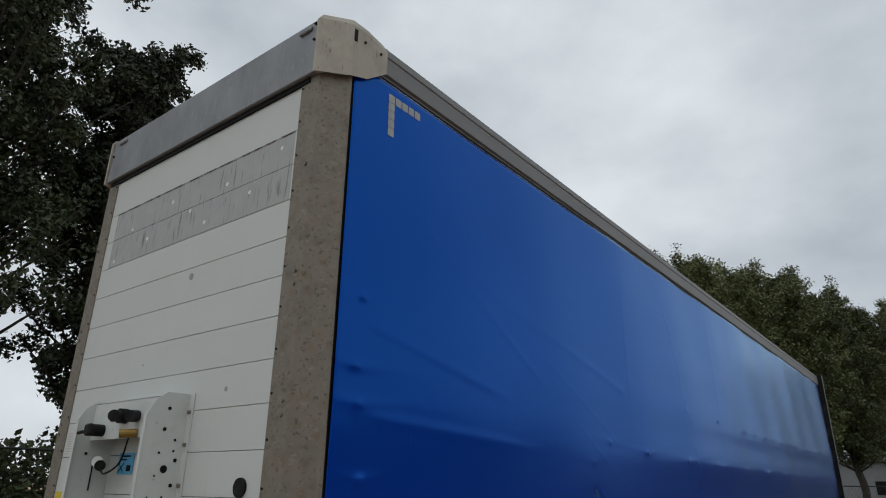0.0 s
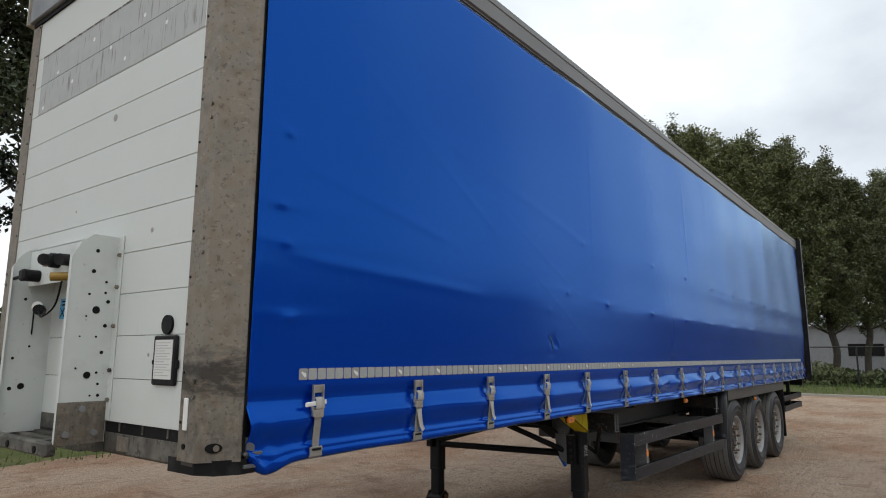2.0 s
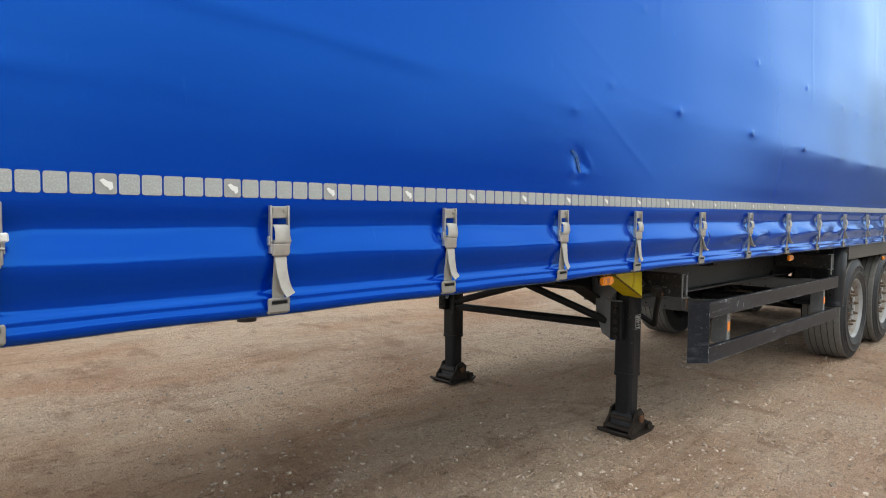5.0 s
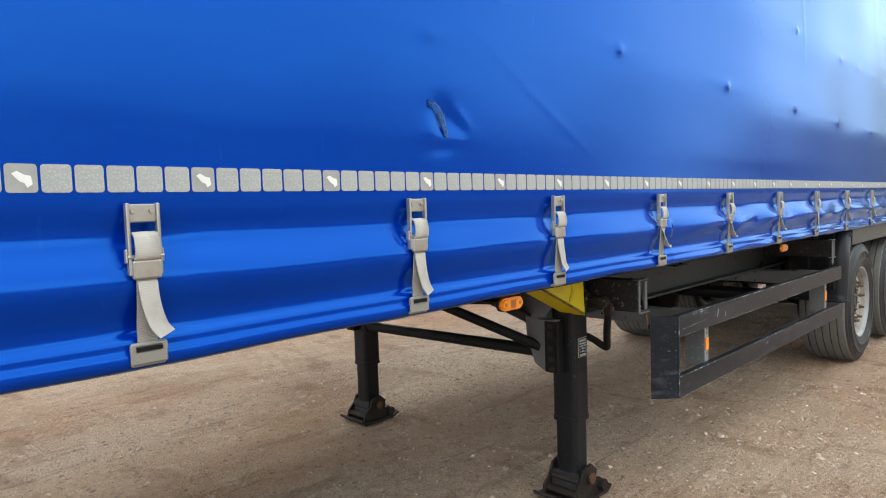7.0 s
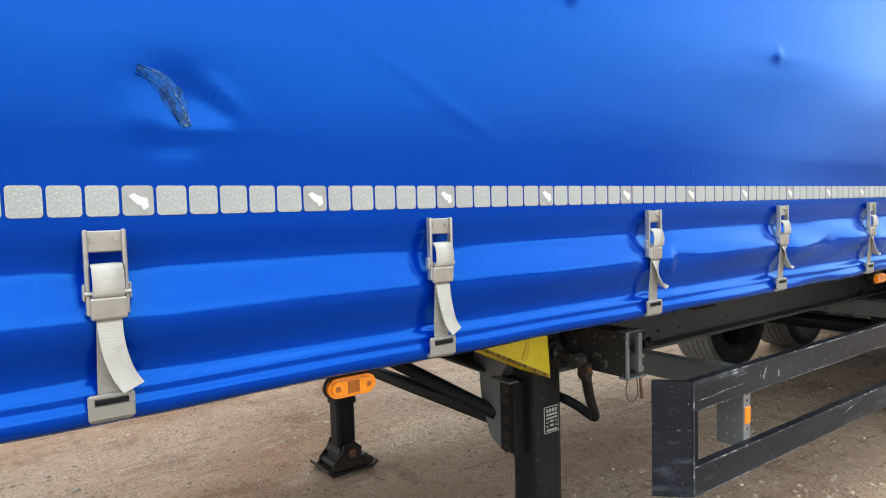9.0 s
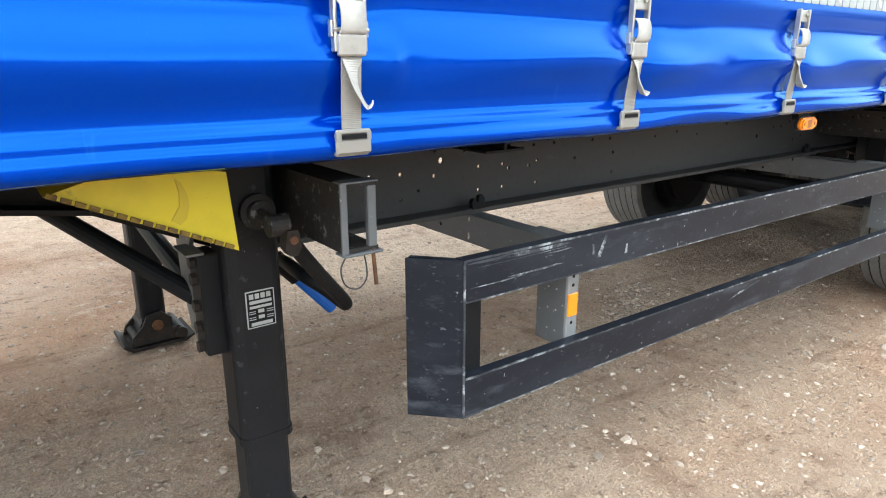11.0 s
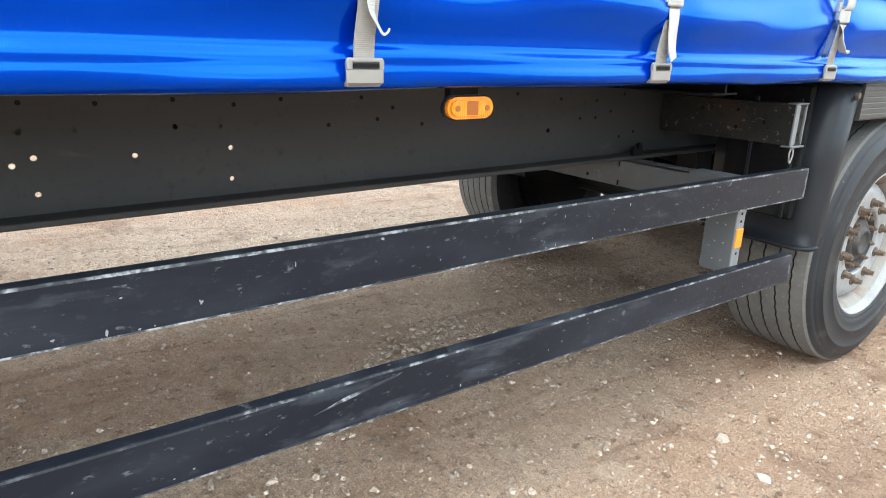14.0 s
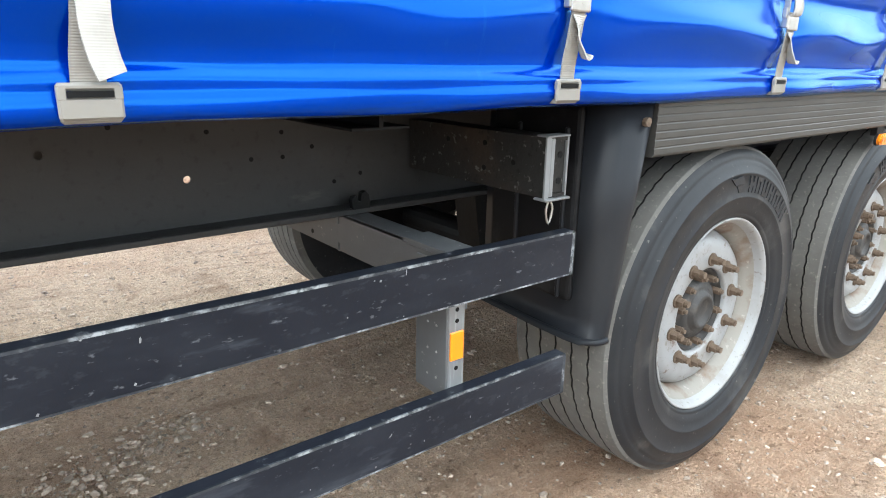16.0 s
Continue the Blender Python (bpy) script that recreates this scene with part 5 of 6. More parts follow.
# Side marker lamps
bm = B()
pill = [(0.058 * s + 0.026 * math.cos(a), 0.022 * math.sin(a)) for s, a0 in ((1, -math.pi / 2), (-1, math.pi / 2)) for a in [a0 + k * math.pi / 8 for k in range(9)]]
pill = [((0.034 if i < 9 else -0.034) + 0.022 * math.cos((-math.pi / 2 if i < 9 else math.pi / 2) + (i % 9) * math.pi / 8), 0.021 * math.sin((-math.pi / 2 if i < 9 else math.pi / 2) + (i % 9) * math.pi / 8)) for i in range(18)]
lens_mesh = finish(bmesh.ops.bevel(b0 := prism(B(), pill, "x", 0.0, 0.018), geom=[e for e in b0.edges if abs(e.verts[0].co.x - 0.018) < 1e-5 and abs(e.verts[1].co.x - 0.018) < 1e-5], offset=0.006, segments=2, affect="EDGES") and b0, "marker_lamp", ORANGE)
rim_mesh = finish(prism(B(), [(a * 1.07, b * 1.12) for a, b in pill], "x", -0.006, 0.003), "lamp_base", BLACK_PLASTIC)
core = B()
box(core, 0.0165, 0.0190, -0.014, 0.014, -0.013, 0.013, 0.001)
for s in (-1, 1):
    rod(core, (0.0165, s * 0.036, 0), (0.0192, s * 0.036, 0), 0.006, 10)
core_mesh = finish(core, "lamp_core", ORANGE_DARK)
for y, z, x in ((3.028, 1.150, -0.045), (5.772, 1.143, -0.045), (8.965, 1.003, -0.03)):
    lamp = put("side_lamp", lens_mesh, trailer, (x, y, z), "oval amber side marker lamp")
    put("lamp_base", rim_mesh, lamp)
    put("lamp_core", core_mesh, lamp)
    part("lamp_bracket", box(B(), -0.03, -0.008, -0.035, 0.035, 0.012, 0.085, 0.002), BLACK_PLASTIC, lamp)

# Landing legs
def landing_leg(x, y, near):
    g = 0.085
    bm = B()
    w = 0.064
    oct_ = [(cx * (w - 0.026) + 0.026 * math.cos(a), cy * (w - 0.026) + 0.026 * math.sin(a)) for cx, cy, a0 in ((1, 1, 0), (-1, 1, 90), (-1, -1, 180), (1, -1, 270)) for a in (radians(a0), radians(a0 + 30), radians(a0 + 60), radians(a0 + 90))]
    prism(bm, [(x + a, y + b) for a, b in oct_], "z", 0.46, 1.15)
    leg = part("landing_leg", bm, LEG, trailer, "black telescopic landing leg with a sand-shoe foot")
    bm = B()
    prism(bm, [(x + a * 0.87, y + b * 0.87) for a, b in oct_], "z", 0.15, 0.47)
    part("inner_tube", bm, LEG, leg)
    bm = prism(B(), [(x + a * 1.04, y + b * 1.04) for a, b in oct_], "z", 0.455, 0.475)
    part("collar", bm, LEG, leg)
    # sand shoe: turned-up sole, side cheeks, rocker and cross bars
    bm = prism(B(), [(y - 0.155, g + 0.028), (y - 0.120, g + 0.004), (y + 0.120, g + 0.004), (y + 0.155, g + 0.022), (y + 0.155, g + 0.032), (y + 0.115, g + 0.018), (y - 0.115, g + 0.018), (y - 0.150, g + 0.040)], "x", x - 0.118, x + 0.118)
    prism(bm, [(x - 0.095, g - 0.02), (x + 0.095, g - 0.02), (x + 0.105, g + 0.006), (x - 0.105, g + 0.006)], "y", y - 0.12, y + 0.12)
    part("foot_plate", bm, FOOT, leg, "dark dented greasy foot plate")
    for s in (-1, 1):
        bm = prism(B(), [(y - 0.120, g + 0.016), (y + 0.125, g + 0.016), (y + 0.128, g + 0.050), (y + 0.095, g + 0.078), (y + 0.060, g + 0.072), (y + 0.066, g + 0.125), (y + 0.020, g + 0.165), (y - 0.040, g + 0.150), (y - 0.060, g + 0.105), (y - 0.105, g + 0.060)], "x", x + s * 0.086 - 0.006, x + s * 0.086 + 0.006)
        part("foot_cheek", bm, FOOT, leg, "dark pivot cheek of the foot")
    for wide, dy, dz, radius, seg in ((0.108, 0.0, 0.105, 0.020, 14), (0.117, 0.098, 0.046, 0.026, 14), (0.100, -0.085, 0.042, 0.018, 12), (0.075, -0.045, 0.095, 0.024, 12)):
        part("cross_bar", rod(B(), (x - wide, y + dy, g + dz), (x + wide, y + dy, g + dz), radius, seg), FOOT, leg, "greasy cross bar of the foot")
    bm = prism(B(), [(y - 0.075, g + 0.05), (y - 0.055, g + 0.13), (y + 0.045, g + 0.13), (y + 0.060, g + 0.06)], "x", x - 0.07, x + 0.07)
    part("rocker", bm, LEG, leg)
    part("pivot_cap", rod(B(), (x + 0.104, y, g + 0.105), (x + 0.114, y, g + 0.105), 0.024, 14), RUST, leg)
    if near:
        bm = prism(B(), [(-0.80, 1.13), (-0.71, 1.03), (-0.593, 0.95), (-0.582, 0.837), (-0.54, 0.722), (-0.482, 0.69), (-0.482, 0.935), (-0.44, 1.0), (-0.44, 1.13)], "y", y - 0.105, y - 0.095)
        box(bm, -0.502, -0.402, y - 0.135, y - 0.094, 0.934, 0.940, 0.001)
    else:
        bm = prism(B(), [(x - 0.06, 1.13), (x - 0.06, 0.80), (x + 0.03, 0.78), (x + 0.10, 0.90), (x + 0.30, 1.13)], "y", y - 0.105, y - 0.095)
    part("mounting_bracket", bm, GREY_BRACKET, leg, "grey bracket plate beside the leg")
    part("bolt_plate", box(B(), x - 0.068, x + 0.008, y - 0.108, y - 0.060, 0.688, 0.934, 0.004), DARK_STEEL, leg)
    for z in (0.705, 0.754, 0.806, 0.871, 0.911):
        part("bracket_bolt", rod(B(), (x - 0.026, y - 0.120, z), (x - 0.026, y - 0.106, z), 0.015, 6), FOOT, leg)
    return leg


leg = landing_leg(-0.415, 3.93, True)
far_leg = landing_leg(-2.06, 4.02, False)
PLATE_Z = 0.757
bm = box(B(), -0.3505, -0.349, 3.900, 3.968, PLATE_Z, PLATE_Z + 0.090, 0.001)
box(bm, -0.3495, -0.3480, 3.903, 3.965, PLATE_Z + 0.003, PLATE_Z + 0.087, 0, 1)
for i in range(4):
    box(bm, -0.3485, -0.3470, 3.908 + 0.0135 * i, 3.918 + 0.0135 * i, PLATE_Z + 0.071, PLATE_Z + 0.083, 0, 0)
for z, h, w in ((0.059, 0.0075, 0.052), (0.048, 0.006, 0.052), (0.036, 0.008, 0.014), (0.022, 0.008, 0.014), (0.006, 0.008, 0.050)):
    box(bm, -0.3485, -0.3470, 3.934 - w / 2, 3.934 + w / 2, PLATE_Z + z, PLATE_Z + z + h, 0, 0)
for z in (0.043, 0.038, 0.029, 0.024):
    for y in (3.913, 3.955):
        box(bm, -0.3485, -0.3470, y - 0.008, y + 0.008, PLATE_Z + z - 0.003, PLATE_Z + z - 0.0015, 0, 0)
part("type_plate", bm, [REFLECT_GREY, BLACK], leg, "black and white type plate")
bm = B()
rod(bm, (-0.36, 3.94, 1.03), (-0.245, 3.945, 1.022), 0.015, 12)
rod(bm, (-0.36, 3.942, 1.03), (-0.335, 3.942, 1.03), 0.040, 18)
rod(bm, (-0.335, 3.942, 1.03), (-0.318, 3.942, 1.03), 0.027, 16)
rod(bm, (-0.243, 3.925, 1.018), (-0.243, 3.967, 1.018), 0.024, 14)
part("gearbox_shaft", bm, ARM, leg, "rusty crank shaft joint")
bm = pipe(B(), bent([(-0.225, 3.965, 0.995), (-0.245, 3.99, 0.955), (-0.30, 4.07, 0.86), (-0.338, 4.135, 0.785), (-0.352, 4.152, 0.762), (-0.372, 4.142, 0.772), (-0.40, 4.115, 0.80), (-0.45, 4.085, 0.825), (-0.60, 4.10, 0.82), (-0.765, 4.145, 0.775)], 6), 0.0175, 12)
part("crank_handle", bm, DARK_STEEL, leg, "bent dark crank handle")
bm = prism(B(), [(3.948, 0.972), (3.958, 0.955), (3.975, 0.955), (3.985, 0.975), (3.978, 1.01), (3.955, 1.01)], "x", -0.245, -0.212)
part("crank_fork", bm, FOOT, leg, "rusty folding joint of the crank")
part("fork_pin", rod(B(), (-0.252, 3.966, 0.99), (-0.205, 3.966, 0.99), 0.009, 10), RUST, leg)
part("handle_sleeve", rod(B(), (-0.770, 4.138, 0.782), (-0.752, 4.200, 0.712), 0.027, 14), BLACK_PLASTIC, leg, "dark handle sleeve")
part("handle_grip", rod(B(), (-0.757, 4.186, 0.728), (-0.742, 4.305, 0.590), 0.019, 12), BLUE_GRIP, leg, "blue crank grip")
# braces between the legs and the chassis
for a, b, r, n in (((-0.47, 3.86, 0.775), (-1.98, 3.99, 0.715), 0.030, "cross_tube"), ((-1.98, 3.98, 0.76), (-1.00, 3.70, 1.02), 0.026, "brace"), ((-0.52, 3.84, 0.80), (-0.98, 3.50, 1.05), 0.024, "brace"), ((-0.66, 4.25, 0.99), (-1.75, 4.25, 0.93), 0.030, "cross_tube"), ((-2.03, 3.97, 0.86), (-1.72, 3.45, 1.06), 0.024, "brace")):
    part(n, rod(B(), a, b, r, 14), DARK_STEEL, trailer, "black tubular leg brace")

# Wheel chock in its holder
bm = B()
prism(bm, [(3.545, 1.118), (3.880, 0.962), (3.868, 1.13), (3.70, 1.16)], "x", -0.42, -0.298)
chock = part("wheel_chock", bm, YELLOW, trailer, "yellow plastic wheel chock stowed under the floor")
GRIMY_YELLOW = material("grimy_yellow_plastic", (0.20, 0.13, 0.02), 0.6, 0, 0.3, [("noise", 40, 0.45, 0.6, (0.07, 0.045, 0.02), 0.8)])
bm = B()
for i in range(15):
    y0, z0 = 3.548 + 0.0216 * i, 1.1165 - 0.01006 * i
    prism(bm, [(y0, z0), (y0 + 0.0160, z0 - 0.0075), (y0 + 0.0195, z0 + 0.001), (y0 + 0.0035, z0 + 0.0085)], "x", -0.2985, -0.291)
part("tread", bm, GRIMY_YELLOW, chock, "ribbed brown-stained tread edge")
# recess drawn as a thin raised patch, its shade put into darker yellow
bm = prism(B(), [(3.752, 1.045), (3.768, 1.034), (3.782, 1.046), (3.789, 1.07), (3.787, 1.095), (3.778, 1.118), (3.766, 1.128), (3.772, 1.10), (3.770, 1.072)], "x", -0.2985, -0.2955)
part("recess", bm, material("shaded_yellow_plastic", (0.50, 0.385, 0.012), 0.45), chock)

# Wheels
AXLES = [7.938, 9.248, 10.558]
RADIUS, HUBZ = 0.527, 0.522


def tyre_mesh():
    """Tyre turned round its axle, outer side at x = 0; the tread grooves run in zigzags."""
    bm = B()
    prof = [(0.302, -0.018), (0.312, -0.008), (0.318, -0.003), (0.321, -0.004), (0.324, -0.002), (0.345, 0.005), (0.370, 0.009), (0.3725, 0.0115), (0.376, 0.0115), (0.3785, 0.010), (0.405, 0.011), (0.440, 0.008), (0.4415, 0.0095), (0.446, 0.009), (0.4475, 0.006),
            (0.468, -0.001), (0.478, -0.005), (0.482, -0.009), (0.486, -0.008), (0.498, -0.014), (0.510, -0.022), (0.5185, -0.030)]
    mats = [0] * 20 + [1]
    zig = [0.0] * len(prof)
    for g in (-0.078, -0.134, -0.192, -0.250, -0.306):
        top = RADIUS - 0.002 - 0.010 * abs((g + 0.192) / 0.19) ** 3
        prof += [(top, g + 0.0030), (0.512, g + 0.0024), (0.512, g - 0.0024), (top, g - 0.0030)]
        mats += [1, 2, 2, 2]
        zig += [0.0020] * 4
    prof += [(0.5185, -0.352), (0.488, -0.370), (0.42, -0.385), (0.36, -0.382), (0.302, -0.358), (0.285, -0.34)]
    mats += [1, 1, 0, 0, 0, 0]
    zig += [0.0] * 6
    seg = 144
    rings = []
    for (r, x), z in zip(prof, zig):
        rings.append([bm.verts.new((x + z * (1, -1)[k % 2], r * math.cos(k * math.tau / seg), r * math.sin(k * math.tau / seg))) for k in range(seg)])
    for i, (a, b) in enumerate(zip(rings, rings[1:])):
        for k in range(seg):
            f = bm.faces.new((a[k], a[(k + 1) % seg], b[(k + 1) % seg], b[k]))
            f.material_index, f.smooth = mats[i], mats[i] == 0
    return finish(bm, "tyre", [SIDEWALL, TREAD, GROOVE])


def letters_mesh():
    """Raised block marks on the sidewall, plain shapes."""
    bm = B()

    def block(r0, r1, a0, a1, skew=0.0):
        vs = [bm.verts.new((0.0125, r * math.cos(radians(a)), r * math.sin(radians(a)))) for r, a in ((r0, a0), (r0, a1), (r1, a1 + skew), (r1, a0 + skew))]
        bm.faces.new(vs)
    for k in range(7):
        a = 30 + 6.2 * k
        block(0.388, 0.436, a, a + 1.3)
        block(0.388, 0.436, a + 3.2, a + 4.5)
        block((0.408, 0.388, 0.424)[k % 3], (0.418, 0.399, 0.436)[k % 3], a + 1.3, a + 3.2)
    block(0.390, 0.412, 75, 80, 2)
    block(0.414, 0.436, 75, 83, 3)
    r = bmesh.ops.extrude_face_region(bm, geom=list(bm.faces))
    bmesh.ops.translate(bm, vec=(-0.006, 0, 0), verts=[g for g in r["geom"] if isinstance(g, bmesh.types.BMVert)])
    return finish(bm, "sidewall_marks", SIDEWALL)


def rim_mesh_make():
    bm = B()
    lathe(bm, [(0.292, -0.34), (0.292, -0.30), (0.255, -0.26), (0.255, -0.09), (0.268, -0.06), (0.288, -0.040), (0.292, -0.020), (0.301, -0.010), (0.306, -0.008), (0.308, -0.012), (0.306, -0.020)], 72, [1, 1, 1, 1, 1, 0, 0, 0, 0, 0])
    # disc with its bolt circle
    lathe(bm, [(0.262, -0.110), (0.246, -0.080), (0.228, -0.062), (0.205, -0.056), (0.145, -0.056), (0.138, -0.060), (0.138, -0.075)], 72)
    return finish(bm, "wheel", [RIM, BARREL])


def hub_mesh():
    bm = B()
    lathe(bm, [(0.138, -0.075), (0.130, -0.066), (0.126, -0.090), (0.100, -0.092), (0.092, -0.070), (0.072, -0.064), (0.062, -0.064), (0.058, -0.050), (0.044, -0.046), (0.040, -0.054), (0.0005, -0.052)], 40)
    return finish(bm, "hub", HUB)


def nut_mesh():
    bm = B()
    rod(bm, (-0.056, 0, 0), (-0.051, 0, 0), 0.021, 14)
    rod(bm, (-0.051, 0, 0), (-0.030, 0, 0), 0.0145, 6)
    rod(bm, (-0.030, 0, 0), (-0.016, 0, 0), 0.010, 10)
    return finish(bm, "wheel_nut", RUSTY)


bolt_m = finish(rod(rod(B(), (-0.095, 0, 0), (-0.056, 0, 0), 0.0125, 6), (-0.056, 0, 0), (-0.046, 0, 0), 0.007, 8), "hub_bolt", RUSTY)
tyre_m, rim_m, hub_m, nut_m, marks_m = tyre_mesh(), rim_mesh_make(), hub_mesh(), nut_mesh(), letters_mesh()
for i, y in enumerate(AXLES):
    for side in (0, 1):
        x = -0.045 if side == 0 else -WIDE + 0.045
        w = put("wheel", rim_m, trailer, (x, y, HUBZ), "white steel wheel with worn dusty tyre", (i * 37 + 12, 0, 180 if side else 0))
        put("tyre", tyre_m, w, label="dusty worn truck tyre")
        tagged(put("sidewall_marks", marks_m, w), kind="stuff")
        h = put("hub", hub_m, w, label="dark greasy hub")
        for k in range(10):
            a = k * math.tau / 10 + 0.2
            put("hub_bolt", bolt_m, h, (0, 0.108 * math.cos(a), 0.108 * math.sin(a)))
        for k in range(10):
            a = k * math.tau / 10
            put("wheel_nut", nut_m, w, (0, 0.1675 * math.cos(a), 0.1675 * math.sin(a)))
    # drums added in matt black to give the wheels' inner sides their shade
    for x0, x1 in ((-0.33, -0.47), (-WIDE + 0.33, -WIDE + 0.47)):
        drum = rod(B(), (x0, y, HUBZ), (x1, y, HUBZ), 0.285, 32)
        rod(drum, (x1, y, HUBZ), (x1 + (0.03 if x1 < -1 else -0.03), y, HUBZ), 0.235, 28)
        part("brake_drum", drum, BLACK, trailer, "black brake drum added to put shade inside the wheel")
    part("axle", rod(B(), (-0.35, y, HUBZ), (-WIDE + 0.35, y, HUBZ), 0.063, 16), DARK_STEEL, trailer, "dark axle tube")
    for x in (-0.62, -WIDE + 0.62):
        bm = B()
        prism(bm, [(y - 0.55, 0.88), (y - 0.45, 0.88), (y - 0.40, 0.62), (y + 0.2, 0.56), (y + 0.35, 0.60), (y + 0.35, 0.53), (y, 0.46), (y - 0.5, 0.58)], "x", x - 0.05, x + 0.05)
        rod(bm, (x, y + 0.28, 0.58), (x, y + 0.28, 0.88), 0.13, 16)
        rod(bm, (-0.47 if x > -1 else -WIDE + 0.47, y, HUBZ), (-0.40 if x > -1 else -WIDE + 0.40, y, HUBZ), 0.20, 24)
        part("suspension_arm", bm, DARK_STEEL, trailer, "dark trailing arm with air bellows")

# Mudguard before the wheels, ribbed panel above, flap behind
def mudguard():
    path = [(-0.46, 7.335), (-0.30, 7.325), (-0.20, 7.318), (-0.10, 7.316), (-0.060, 7.320), (-0.042, 7.328), (-0.032, 7.342), (-0.030, 7.362)]
    bm = B()
    zs = [0.600, 0.605, 0.66, 0.9, 1.20]
    rows = []
    for z in zs:
        rake = 0.10 * (z - 0.6) / 0.6
        rows.append([bm.verts.new((x, y + rake * (1 if j > 5 else 0.45 if j > 4 else 0.05) - (0.03 if z < 0.602 and j < 5 else 0), z)) for j, (x, y) in enumerate(path)])
    for a, b in zip(rows, rows[1:]):
        for j in range(len(path) - 1):
            bm.faces.new((a[j], a[j + 1], b[j + 1], b[j]))
    r = bmesh.ops.extrude_face_region(bm, geom=list(bm.faces))
    bmesh.ops.translate(bm, vec=(-0.004, 0.006, 0), verts=[g for g in r["geom"] if isinstance(g, bmesh.types.BMVert)])
    return bm


guard_front = part("mudguard", mudguard(), FENDER, trailer, "dark grey plastic mudguard with rounded edge", smooth=True)
bm = B()
box(bm, -0.40, -0.11, 7.296, 7.318, 0.695, 1.17, 0.010, seg=2)
part("mudguard_panel", bm, BLACK_PLASTIC, guard_front, "black raised mudguard panel")
bm = B()
for x in (-0.145, -0.30):
    box(bm, x - 0.006, x + 0.006, 7.290, 7.30, 0.70, 1.12, 0.003)
part("ribs", bm, FENDER, guard_front)
part("mudguard_lip", pipe(B(), bent([(-0.46, 7.325, 0.600), (-0.20, 7.312, 0.598), (-0.08, 7.314, 0.600), (-0.04, 7.33, 0.603), (-0.03, 7.36, 0.606)], 4), 0.009, 8), FENDER, guard_front)
part("mudguard_bolt", rod(B(), (-0.034, 7.43, 1.135), (-0.022, 7.43, 1.135), 0.011, 8), RUSTY, guard_front)
bm = B()
sect = [(-0.05, 1.050), (-0.028, 1.050)]
for i in range(7):
    z = 1.055 + i * 0.019
    sect += [(-0.0235, z), (-0.022, z + 0.002), (-0.022, z + 0.015), (-0.0235, z + 0.017)]
sect += [(-0.028, 1.20), (-0.05, 1.20)]
prism(bm, sect, "y", 7.462, 11.18)
part("wheel_panel", bm, PANEL, trailer, "grey ribbed panel over the wheels")
part("rear_flap", box(B(), -0.46, -0.04, 11.20, 11.215, 0.26, 1.2, 0.003), BLACK_PLASTIC, trailer, "black rubber mudflap behind the wheels")
part("rear_flap", box(B(), -WIDE + 0.04, -WIDE + 0.46, 11.20, 11.215, 0.26, 1.2, 0.003), BLACK_PLASTIC, trailer, "black rubber mudflap behind the wheels")
for y in (11.23, 12.6):
    bm = box(B(), -0.62, -0.12, y - 0.02, y + 0.02, 0.8, 0.9, 0.003)
    part("bar_support", bm, DARK_STEEL, trailer)
part("bar_hanger", box(B(), -0.20, -0.14, 12.4, 12.46, 0.63, 1.2, 0.003), DARK_STEEL, trailer)

# Coupling bracket on the front wall
def cheek(x, flip):
    bm = B()
    prism(bm, [(0.0, 1.235), (-0.205, 1.235), (-0.205, 2.06), (-0.17, 2.125), (-0.12, 2.165), (0.0, 2.165)], "x", x - 0.003, x + 0.003)
    s = 1 if flip else -1
    box(bm, x - 0.003 if s < 0 else x - 0.022, x + 0.022 if s < 0 else x + 0.003, -0.207, -0.203, 1.24, 2.06, 0.001)
    return bm


bracket = part("coupling_bracket", cheek(-0.835, True), WHITE_STEEL, trailer, "white steel bracket carrying brake and light couplings")
part("bracket_cheek", cheek(-1.53, False), WHITE_STEEL, bracket)
for x in (-0.835, -1.53):
    s = 1 if x > -1 else -1
    part("wall_flange", box(B(), x, x + s * 0.045, -0.006, -0.001, 1.33, 2.17, 0.001), WHITE_STEEL, bracket)
    for z in (1.42, 1.55, 1.75, 1.93, 2.08):
        part("flange_bolt", rod(B(), (x + s * 0.024, -0.018, z), (x + s * 0.024, -0.005, z), 0.009, 6), GALV, bracket)
    part("kick_plate", box(B(), x + s * 0.003, x + s * 0.008, -0.21, -0.005, 1.235, 1.415, 0.001), DARK_STEEL if s < 0 else GALV, bracket, "dark lower plate with bolts")
    for y, z in ((-0.17, 1.28), (-0.05, 1.28), (-0.11, 1.385)):
        part("plate_bolt", rod(B(), (x + s * 0.008, y, z), (x + s * 0.018, y, z), 0.014, 10), ALU_HEAD, bracket)
xs = -0.8315
for y, z, r in ((-0.10, 2.09, 0.012), (-0.11, 1.995, 0.013), (-0.085, 1.82, 0.024), (-0.12, 1.89, 0.008), (-0.125, 1.79, 0.006), (-0.05, 1.95, 0.008), (-0.05, 1.90, 0.008), (-0.035, 1.86, 0.012), (-0.04, 1.75, 0.012), (-0.045, 1.63, 0.011), (-0.06, 1.54, 0.008),
                (-0.10, 1.53, 0.022), (-0.05, 1.49, 0.008), (-0.045, 1.44, 0.010), (-0.15, 1.56, 0.006), (-0.08, 1.44, 0.006), (-0.145, 1.70, 0.005), (-0.075, 1.70, 0.007)):
    part("drilled_hole", rod(B(), (xs, y, z), (xs + 0.0015, y, z), r * 0.72, 12), BLACK, bracket)
